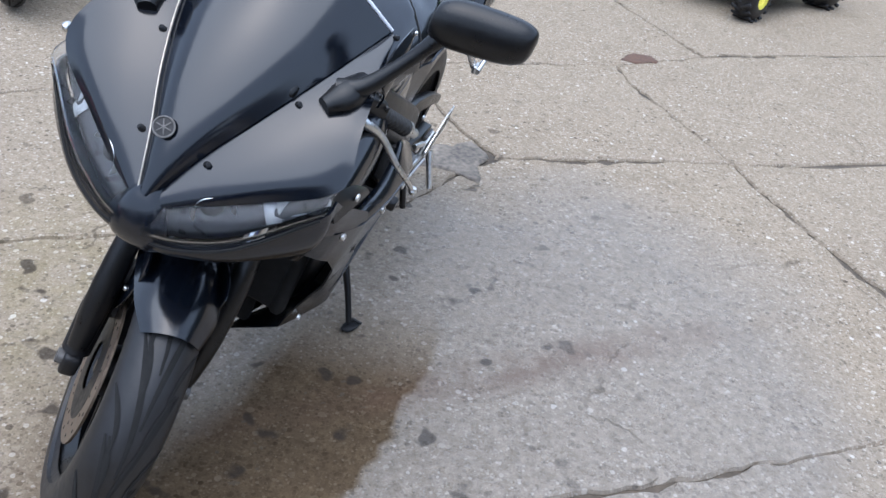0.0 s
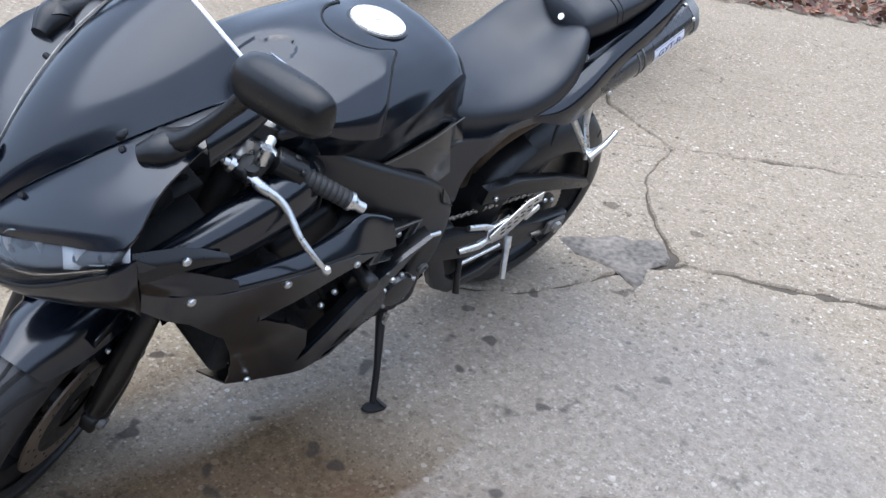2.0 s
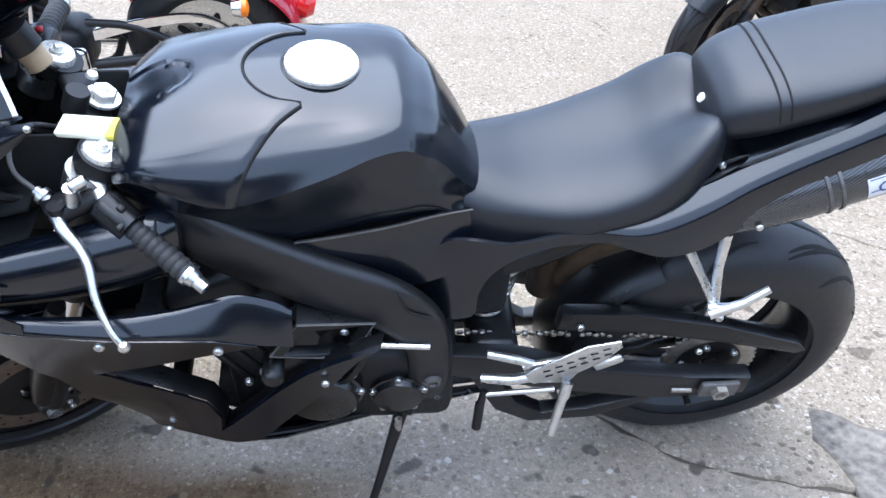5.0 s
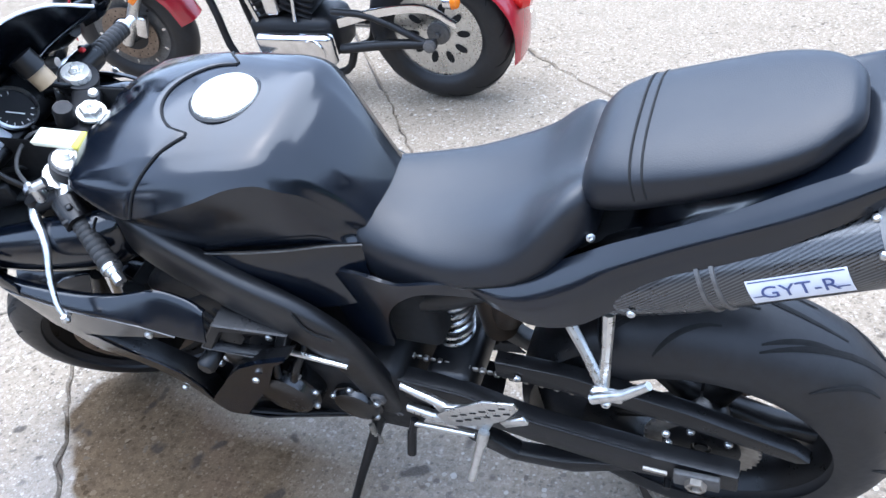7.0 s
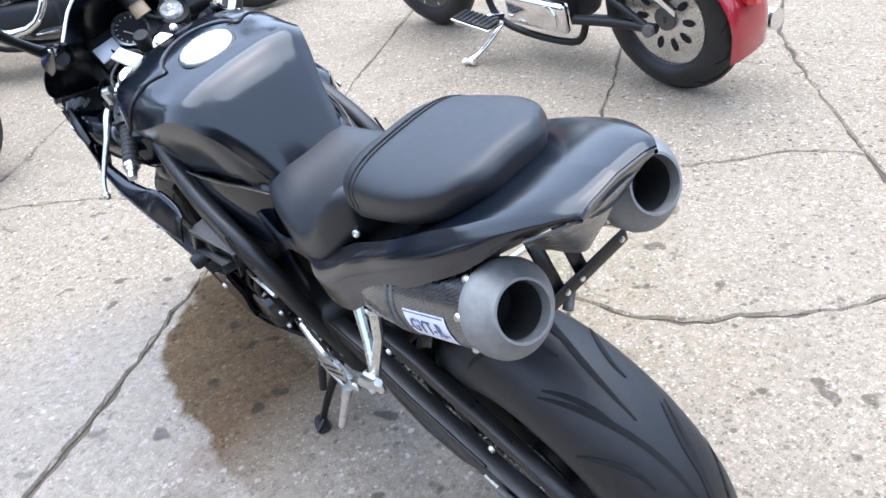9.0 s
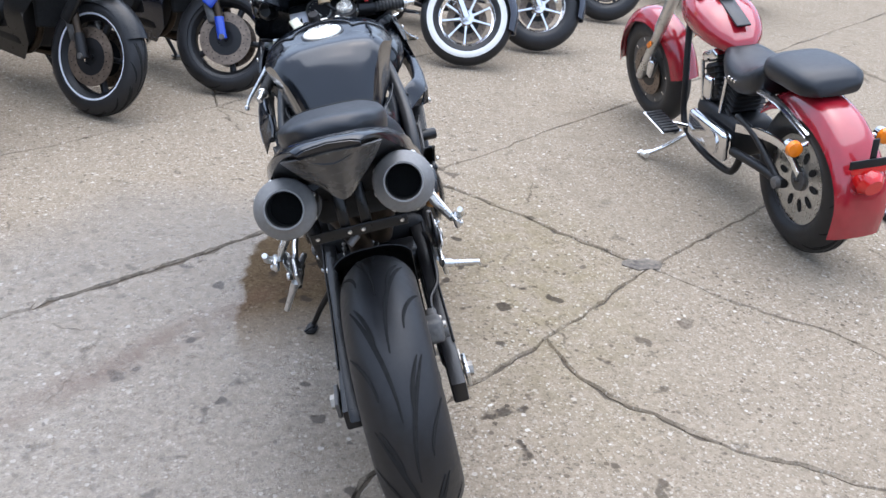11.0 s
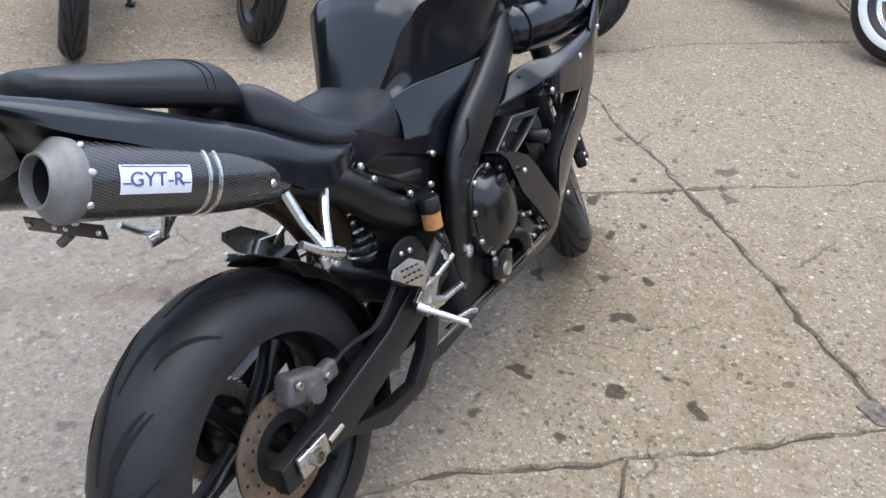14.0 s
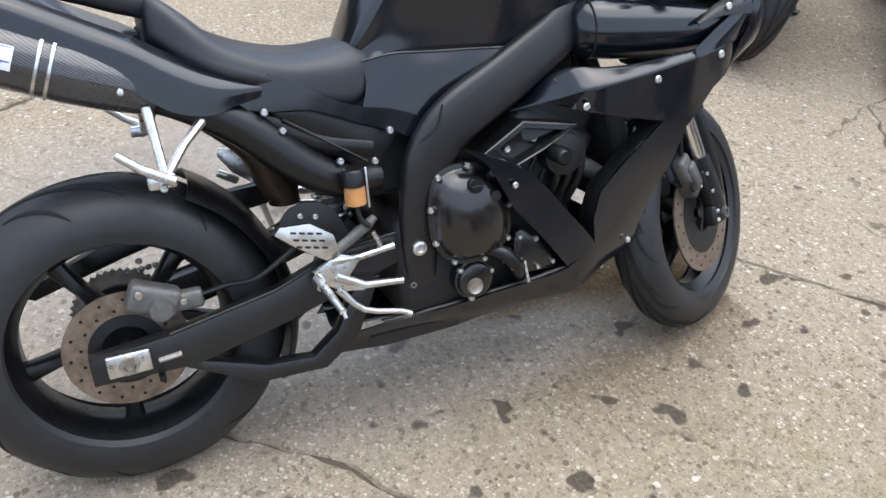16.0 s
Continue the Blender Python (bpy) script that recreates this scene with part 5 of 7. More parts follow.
        part("reservoir_stay", tube([(1.184, -0.018, 1.042), (1.180, -0.05, 1.01), (1.185, -0.10, 0.985)], 0.006, 8, 4), PLASTIC, bar)
        part("brake_hose", put(tube([(1.16, 0.15, 0.89), (1.22, 0.12, 0.93), (1.21, 0.06, 0.95), (1.16, 0.02, 0.90)], 0.006, 8, 5)), PLASTIC, bar)


both(bar_end)
TAGM = Matrix.Translation((1.101, 0.082, 1.000)) @ Matrix(((0.34, -0.836, 0.43), (0.88, -0.36, 0.0), (-0.33, -0.41, 0.90))).to_4x4()
tag = part("key_tag", moved(box((0.034, 0.086, 0.010), (0, 0, 0), 0.002), TAGM), PAPER, bike, "pale yellow key tag hanging at the lock")
part("tag_edge", moved(box((0.0345, 0.020, 0.0105), (0, 0.036, 0), 0.002), TAGM), YELLOW, tag)
part("key_ring", moved(tube([(0.012 * math.cos(t), 0.012 * math.sin(t), 0) for t in [2 * math.pi * k / 16 for k in range(16)]], 0.0012, 6, closed=True), Matrix.Translation((1.135, 0.022, 1.016))), STEEL, tag)

# instruments
GA = Matrix.Translation((1.290, 0.010, 0.995)) @ pose(0, 0, 0, 0, -48, 0)
dash = part("instrument_panel", moved(box((0.10, 0.19, 0.04), (0.0, 0.012, -0.028), 0.014, 3), GA), PLASTIC, bike, "instrument panel with a round dial")
part("dial_ring", moved(lathe([(0.040, 0.0), (0.046, 0.0), (0.046, 0.010), (0.042, 0.012), (0.040, 0.006)], 36, "Z"), GA), SILVER, dash)
part("dial_face", moved(lathe([(0, 0.003), (0.041, 0.003), (0.041, -0.005), (0, -0.005)], 36, "Z"), GA), DARK, dash)
part("needle", moved(box((0.034, 0.0025, 0.001), (-0.008, 0.006, 0.005), 0, 1, (0, 0, 35)), GA), WHITEMETAL, dash)
for k in range(12):
    t = radians(-40 + k * 24)
    part("dial_mark", moved(box((0.006, 0.0016, 0.0006), (0.034 * math.cos(t), 0.034 * math.sin(t), 0.0036), 0, 1, (0, 0, math.degrees(t))), GA), WHITEMETAL, dash)
part("display", moved(box((0.045, 0.062, 0.006), (-0.008, 0.075, -0.006), 0.003, 1), GA), LABEL, dash, "pale liquid crystal display")
# black tray and block added to stand in for the cockpit's shaded hollow
part("cockpit_shade_tray", join(box((0.20, 0.28, 0.012), (1.31, 0, 0.865), 0.004, 1, (0, 14, 0)), box((0.22, 0.12, 0.16), (1.36, 0, 0.79), 0.02)), BLACKHOLE, bike)
for k in range(6):
    a = k * 1.05
    part("cockpit_wire", tube([(1.40, 0.16 * math.cos(a), 0.87), (1.33, 0.14 * math.cos(a + 0.5), 0.92 + 0.01 * k), (1.25, 0.12 * math.cos(a + 1), 0.90), (1.18, 0.09 * math.cos(a + 1.5), 0.86)], 0.005 + 0.001 * (k % 3), 7, 4), PLASTIC if k % 2 else DARK, bike)
both(lambda s: part("relay_box", box((0.06, 0.04, 0.05), (1.30, s * 0.13, 0.885), 0.008, 2, (10, 8, 20 * s)), DARK, bike))

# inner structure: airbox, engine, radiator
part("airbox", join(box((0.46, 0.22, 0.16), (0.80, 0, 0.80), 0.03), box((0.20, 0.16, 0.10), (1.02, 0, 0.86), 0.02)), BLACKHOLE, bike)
engine = part("engine", box((0.44, 0.34, 0.24), (0.76, 0, 0.385), 0.03), DARK, bike, "dark cast engine")
part("cylinder_block", box((0.22, 0.36, 0.20), (0.90, 0, 0.58), 0.025, 2, (0, 30, 0)), DARK, engine)
part("cylinder_head", box((0.16, 0.33, 0.12), (0.965, 0, 0.67), 0.02, 2, (0, 30, 0)), DARK, engine)
part("oil_sump", box((0.26, 0.12, 0.12), (0.80, 0, 0.235), 0.03), DARK, engine)
for k in range(5):
    part("cooling_rib", box((0.012, 0.375, 0.15), (0.845 + k * 0.03, 0, 0.60 - k * 0.018), 0.003, 1, (0, 30, 0)), DARK, engine)


def right_cover(c, r, y, depth, name, screws, mat=DARK, label=""):
    bm = lathe([(0, depth), (r * 0.70, depth), (r * 0.86, depth * 0.86), (r * 0.94, depth * 0.35), (r * 1.02, depth * 0.3), (r * 1.02, -0.05), (0, -0.05)], 36)
    p = part(name, moved(bm, Matrix.Translation((c[0], y, c[1])) @ Matrix.Diagonal((1, -1 if y < 0 else 1, 1, 1))), mat, engine, label)
    sg = -1 if y < 0 else 1
    for k in range(screws):
        t = 2 * math.pi * k / screws + 0.3
        part("bolt", bolt_head((c[0] + r * 0.98 * math.cos(t), y + sg * depth * 0.3, c[1] + r * 0.98 * math.sin(t)), 0.0075, 0.008, sg), SILVER, p)
    return p


CLUTCH = [(0.630, 0.600), (0.700, 0.616), (0.762, 0.585), (0.798, 0.505), (0.792, 0.425), (0.730, 0.388), (0.655, 0.396), (0.614, 0.450), (0.607, 0.530)]
ring = [tuple(p) for p in spline(CLUTCH, 5, True)]
cx, cz = sum(p[0] for p in ring) / len(ring), sum(p[1] for p in ring) / len(ring)
rows = [[(cx + (x - cx) * k, -y, cz + (z - cz) * k) for x, z in ring] for k, y in ((1.0, 0.15), (1.0, 0.204), (0.985, 0.207), (0.90, 0.208), (0.87, 0.212), (0.82, 0.224), (0.72, 0.236), (0.5, 0.246), (0.28, 0.252), (0.08, 0.254))]
cl = part("clutch_cover", smooth(grid(rows, True, True), 28), CASTING, engine, "glossy black cast clutch cover with bolts")
for k in range(0, len(ring), 5):
    x, z = ring[k]
    part("bolt", bolt_head((cx + (x - cx) * 0.95, -0.209, cz + (z - cz) * 0.95), 0.0075, 0.008, -1), SILVER, cl)
part("oil_filler_cap", moved(join(lathe([(0, 0.012), (0.016, 0.012), (0.019, 0.008), (0.019, 0), (0, 0)], 18), box((0.026, 0.006, 0.005), (0, 0.014, 0), 0.001)), Matrix.Translation((0.704, -0.234, 0.572)) @ Matrix.Diagonal((1, -1, 1, 1))), PLASTIC, cl)
for x, z, r in ((0.704, 0.527, 0.013), (0.748, 0.542, 0.012), (0.70, 0.478, 0.008), (0.735, 0.465, 0.008)):
    part("recess", moved(lathe([(0, 0.001), (r, 0.001), (r, 0), (0, 0)], 14), Matrix.Translation((x, -0.2435, z)) @ Matrix.Diagonal((1, -1, 1, 1))), BLACKHOLE, cl)
pk = part("pickup_cover", plate([(0.805, 0.438), (0.850, 0.425), (0.905, 0.352), (0.895, 0.332), (0.820, 0.338), (0.798, 0.352)], -0.218, -0.15, 0.006, 3), CASTING, engine, "glossy black cast pick-up cover")
for x, z in ((0.812, 0.428), (0.852, 0.415), (0.893, 0.352), (0.855, 0.346), (0.815, 0.350)):
    part("bolt", bolt_head((x, -0.218, z), 0.007, 0.008, -1), SILVER, pk)
right_cover((0.705, 0.345), 0.045, -0.195, 0.02, "sight_glass_cover", 3, CASTING)
part("sight_glass", moved(lathe([(0, 0.004), (0.014, 0.004), (0.017, 0.006), (0.019, 0), (0, 0)], 18), Matrix.Translation((0.70, -0.216, 0.335)) @ Matrix.Diagonal((1, -1, 1, 1))), STEEL, engine)
part("water_hose", tube([(0.74, -0.20, 0.41), (0.77, -0.225, 0.40), (0.80, -0.225, 0.36), (0.82, -0.20, 0.33)], 0.016, 12, 5), PLASTIC, engine)
for k in range(4):
    part("cable_tie", tube([(0.76 + 0.02 * k, -0.225, 0.43 - 0.02 * k), (0.765 + 0.02 * k, -0.232, 0.38 - 0.02 * k)], 0.004, 8), SILVER if k % 2 else DARK, engine)
right_cover((0.80, 0.43), 0.075, 0.190, 0.035, "generator_cover", 7, CASTING)
right_cover((0.655, 0.39), 0.055, 0.175, 0.022, "sprocket_cover", 5, CASTING)
for x, z in ((0.90, 0.53), (0.93, 0.50), (0.74, 0.51)):
    part("bolt", bolt_head((x, 0.205, z), 0.008, 0.010, 1), SILVER, engine)
part("starter_cover", join(tube([(0.84, 0.17, 0.57), (0.84, 0.222, 0.565)], 0.045, 20), tube([(0.84, 0.222, 0.565), (0.84, 0.230, 0.564)], [0.04, 0.03], 20)), PLASTIC, engine)
for k in range(3):
    part("engine_hose", tube([(0.70 + 0.05 * k, 0.15, 0.60), (0.72 + 0.05 * k, 0.205, 0.56), (0.75 + 0.04 * k, 0.21, 0.50), (0.78 + 0.03 * k, 0.19, 0.46)], 0.009, 10, 4), PLASTIC, engine)
    part("engine_hose", tube([(0.88 + 0.04 * k, -0.15, 0.62), (0.90 + 0.04 * k, -0.20, 0.60), (0.92 + 0.03 * k, -0.20, 0.54), (0.90 + 0.03 * k, -0.17, 0.47)], 0.010, 10, 4), PLASTIC, engine)
part("coil_cover", join(tube([(0.93, -0.17, 0.60), (0.93, -0.225, 0.60)], 0.05, 24), tube([(0.93, -0.225, 0.60), (0.93, -0.232, 0.60)], [0.046, 0.034], 24)), DARK, engine)
part("downpipe", tube([(1.00, -0.15, 0.55), (1.06, -0.16, 0.50), (1.06, -0.15, 0.40), (0.98, -0.12, 0.28), (0.80, -0.10, 0.22)], 0.021, 12, 5), ALLOY, engine)
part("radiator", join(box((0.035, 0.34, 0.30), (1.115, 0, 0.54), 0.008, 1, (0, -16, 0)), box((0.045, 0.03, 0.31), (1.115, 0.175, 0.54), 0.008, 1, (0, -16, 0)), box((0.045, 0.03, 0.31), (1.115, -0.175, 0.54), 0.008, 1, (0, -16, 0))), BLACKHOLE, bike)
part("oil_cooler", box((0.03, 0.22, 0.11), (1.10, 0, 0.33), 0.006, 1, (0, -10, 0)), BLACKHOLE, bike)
both(lambda s: part("frame_slider", join(tube([(0.885 + 0.013 * s * -1, s * 0.17, 0.607), (0.885 + 0.013 * s * -1, s * 0.232, 0.607)], 0.012, 12), tube([(0.885 + 0.013 * s * -1, s * 0.228, 0.607), (0.885 + 0.013 * s * -1, s * 0.276, 0.607), (0.885 + 0.013 * s * -1, s * 0.282, 0.607)], [0.019, 0.019, 0.014], 18)), PLASTIC, bike, "black plastic frame slider"))

# swingarm, chain, sprocket, guard
ARM = [(-0.095, 0.292), (-0.095, 0.350), (0.06, 0.364), (0.28, 0.405), (0.42, 0.458), (0.57, 0.475), (0.575, 0.415), (0.45, 0.375), (0.30, 0.330), (0.10, 0.285)]
BRACE = [(0.06, 0.290), (0.105, 0.290), (0.24, 0.238), (0.34, 0.228), (0.40, 0.275), (0.455, 0.385), (0.51, 0.385), (0.445, 0.25), (0.365, 0.193), (0.22, 0.200)]


def swingarm(s):
    a = part("swingarm", plate(ARM, s * 0.118, s * 0.158, 0.006), FRAME, bike, "black swingarm beam")
    part("brace", plate(BRACE, s * 0.112, s * 0.148, 0.006), FRAME, a)
    part("edge_highlight", tube([(x, s * 0.156, z + 0.002) for x, z in ARM[2:6]], 0.0035, 6), DARK, a)
    part("adjuster_block", box((0.082, 0.012, 0.046), (-0.024, s * 0.168, 0.332), 0.003), SILVER if s < 0 else ALLOY, a, "silver axle adjuster block")
    part("axle_end", moved(lathe([(0, 0.0), (0.020, 0), (0.019, 0.014), (0.013, 0.014), (0.012, 0.003), (0, 0.003)], 6), Matrix.Translation((-0.024, s * 0.172, 0.332)) @ Matrix.Diagonal((1, s, 1, 1))), STEEL, a)
    part("adjuster_bolt", tube([(0.03, s * 0.160, 0.318), (0.075, s * 0.160, 0.322)], 0.006, 8), STEEL, a)
    part("spool", tube([(0.03, s * 0.150, 0.283), (0.03, s * 0.175, 0.283)], 0.007, 10), PLASTIC, a)


both(swingarm)
part("swingarm_bridge", box((0.10, 0.26, 0.09), (0.46, 0, 0.42), 0.02), FRAME, bike)
teeth = []
for k in range(84):
    t = 2 * math.pi * k / 84
    r = 0.108 if k % 2 else 0.101
    teeth.append((r * math.cos(t) - 0.022, r * math.sin(t) + 0.328))
part("rear_sprocket", plate(teeth, 0.088, 0.095, 0), STEEL, rear, "steel chain sprocket")
part("sprocket_carrier", moved(lathe([(0.02, 0.075), (0.070, 0.080), (0.072, 0.098), (0.045, 0.100), (0.02, 0.10)], 36), REAR), PLASTIC, rear)
for k in range(5):
    t = 2 * math.pi * k / 5
    part("sprocket_bolt", bolt_head((0.06 * math.cos(t) - 0.022, 0.098, 0.328 + 0.06 * math.sin(t)), 0.008, 0.008), SILVER, rear)
# chain: upper and lower run with links
links = []
for z0, z1, x0, x1 in ((0.418, 0.470, 0.0, 0.58), (0.220, 0.345, 0.0, 0.60)):
    n = int((x1 - x0) / 0.0145)
    ang = math.degrees(math.atan2(z1 - z0, x1 - x0))
    for i in range(n):
        u = (i + 0.5) / n
        links.append(box((0.0135, 0.006 if i % 2 else 0.013, 0.013 if i % 2 else 0.011), (x0 + (x1 - x0) * u, 0.0915, z0 + (z1 - z0) * u), 0.003, 1, (0, -ang, 0)))
tagged(part("drive_chain", join(*links), STEEL, bike, "greasy steel drive chain"), kind="stuff")
GUARD = [(0.345, 0.512), (0.34, 0.560), (0.20, 0.552), (0.0, 0.500), (-0.18, 0.430), (-0.205, 0.405), (-0.185, 0.395), (0.0, 0.448), (0.18, 0.492)]
g = part("chain_guard", plate(GUARD, 0.100, 0.130, 0.004), PLASTIC, bike, "black chain guard")
for x, z in ((0.035, 0.425), (0.30, 0.525)):
    part("bolt", bolt_head((x, 0.132, z), 0.008, 0.007), SILVER, g)
# rear tyre hugger
rows = []
for k in range(12):
    a = radians(-28 + k * 8.0)
    rows.append([(0.364 * math.cos(a) - 0.022 - 0.03 * abs(v) ** 4 * math.cos(a), v * 0.104, 0.328 + 0.364 * math.sin(a) - 0.03 * abs(v) ** 4 * math.sin(a)) for v in (-1, -0.8, -0.4, 0, 0.4, 0.8, 1)])
part("rear_hugger", smooth(shell(skin(rows, 2, 2), 0.003), 50), PLASTIC, bike)
# rear brake
rc = part("rear_caliper", join(box((0.10, 0.05, 0.062), (0.045, -0.110, 0.430), 0.012, 3, (0, 24, 0)), box((0.06, 0.03, 0.04), (0.11, -0.115, 0.415), 0.008, 2), tube([(0.055, -0.13, 0.415), (0.055, -0.148, 0.415)], [0.026, 0.022], 18)), ALLOY, bike, "dull cast rear brake caliper")
part("bolt", bolt_head((0.02, -0.137, 0.455), 0.010, 0.008, -1), STEEL, rc)
part("bolt", bolt_head((0.10, -0.131, 0.42), 0.008, 0.008, -1), STEEL, rc)
part("brake_hose", tube([(0.13, -0.12, 0.42), (0.19, -0.125, 0.43), (0.25, -0.155, 0.445), (0.34, -0.16, 0.50), (0.38, -0.15, 0.53)], 0.006, 8, 5), PLASTIC, rc)
# shock
part("shock_body", tube([(0.47, 0.02, 0.46), (0.44, 0.025, 0.70)], 0.022, 16), ALLOY, bike)
coil = [(0.47 - 0.03 * u + 0.036 * math.cos(u * 7 * 2 * math.pi), 0.022 + 0.036 * math.sin(u * 7 * 2 * math.pi), 0.47 + 0.17 * u) for u in [i / 140 for i in range(141)]]
part("shock_spring", tube(coil, 0.0055, 7), SILVER, bike, "bright coil spring")
part("shock_reservoir", tube([(0.36, 0.03, 0.53), (0.36, 0.03, 0.66)], 0.035, 18), TAN, bike)


# sub-frame rails, side covers
def rail(s):
    y = 0.125 if s < 0 else 0.085
    part("subframe_rail", tube([(0.52, s * y, 0.665), (0.40, s * y, 0.70), (0.24, s * y, 0.80), (0.05, s * y * 0.92, 0.90), (-0.15, s * y * 0.72, 0.99)], [0.030, 0.030, 0.026, 0.02, 0.016], 12, 4), PLASTIC, bike)


both(rail)
# left: a cover that arches over the shock
ARCH = [(0.61, 0.70), (0.585, 0.785), (0.535, 0.800), (0.465, 0.795), (0.384, 0.815), (0.29, 0.826), (0.21, 0.815), (0.165, 0.798), (0.163, 0.778), (0.20, 0.770), (0.236, 0.778), (0.30, 0.795), (0.393, 0.788), (0.45, 0.765), (0.494, 0.715), (0.512, 0.661), (0.52, 0.60), (0.60, 0.60)]
part("side_cover", curved_panel(ARCH, lambda x, z: 0.148 + 0.030 * max(0.0, 0.84 - z) - 0.12 * max(0.0, x - 0.46), 0.007, 0.03, 3), PAINT, bike, "black side cover arching over the shock")
# right: a flat cover over a heavy diagonal rail
part("subframe_rail", tube([(0.53, -0.135, 0.60), (0.44, -0.145, 0.612), (0.36, -0.145, 0.665), (0.27, -0.140, 0.75), (0.18, -0.138, 0.805), (0.11, -0.13, 0.83)], [0.030, 0.037, 0.040, 0.040, 0.036, 0.028], 14, 4), PLASTIC, bike)
COVER = [(0.205, 0.850), (0.262, 0.856), (0.349, 0.836), (0.436, 0.784), (0.50, 0.756), (0.56, 0.742), (0.655, 0.700), (0.625, 0.665), (0.578, 0.690), (0.50, 0.722), (0.405, 0.764), (0.325, 0.772), (0.25, 0.790), (0.205, 0.800)]
cov = part("side_cover", curved_panel(COVER, lambda x, z: -0.158 + 0.06 * max(0.0, 0.40 - x) * max(0.0, 0.40 - x) / 0.2 + 0.10 * max(0.0, z - 0.80), 0.006, 0.03, 2), PAINT, bike, "black side cover under the seat")
part("cover_plate", plate([(0.325, 0.770), (0.405, 0.762), (0.50, 0.720), (0.578, 0.688), (0.530, 0.620), (0.485, 0.628), (0.34, 0.755)], -0.150, -0.134, 0.005), PLASTIC, cov, "recessed black plate")
part("cover_ridge", tube([(0.345, -0.152, 0.752), (0.42, -0.153, 0.700), (0.505, -0.152, 0.640)], 0.004, 6), PLASTIC, cov)
for x, z in ((0.31, 0.775), (0.34, 0.735), (0.515, 0.645), (0.555, 0.70), (0.445, 0.655)):
    part("bolt", bolt_head((x, -0.165 if z > 0.65 else -0.172, z), 0.008, 0.008, -1), SILVER, cov)
# near-black blocks and sheets added behind openings, in place of the shade inside
part("inner_shade_block", box((0.20, 0.23, 0.26), (0.545, 0, 0.675), 0.02), BLACKHOLE, bike)
both(lambda s: part("inner_shade_sheet", box((0.20, 0.14, 0.006), (1.32, s * 0.160, 0.832), 0.002, 1, (0, 8, 0)), BLACKHOLE, bike))
both(lambda s: part("cockpit_shade_sheet", box((0.30, 0.006, 0.20), (1.23, s * 0.078, 0.885), 0.002, 1), BLACKHOLE, bike))
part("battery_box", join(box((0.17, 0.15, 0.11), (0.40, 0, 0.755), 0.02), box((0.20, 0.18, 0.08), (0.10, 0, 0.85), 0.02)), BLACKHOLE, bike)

# silencers
CANR = 0.057


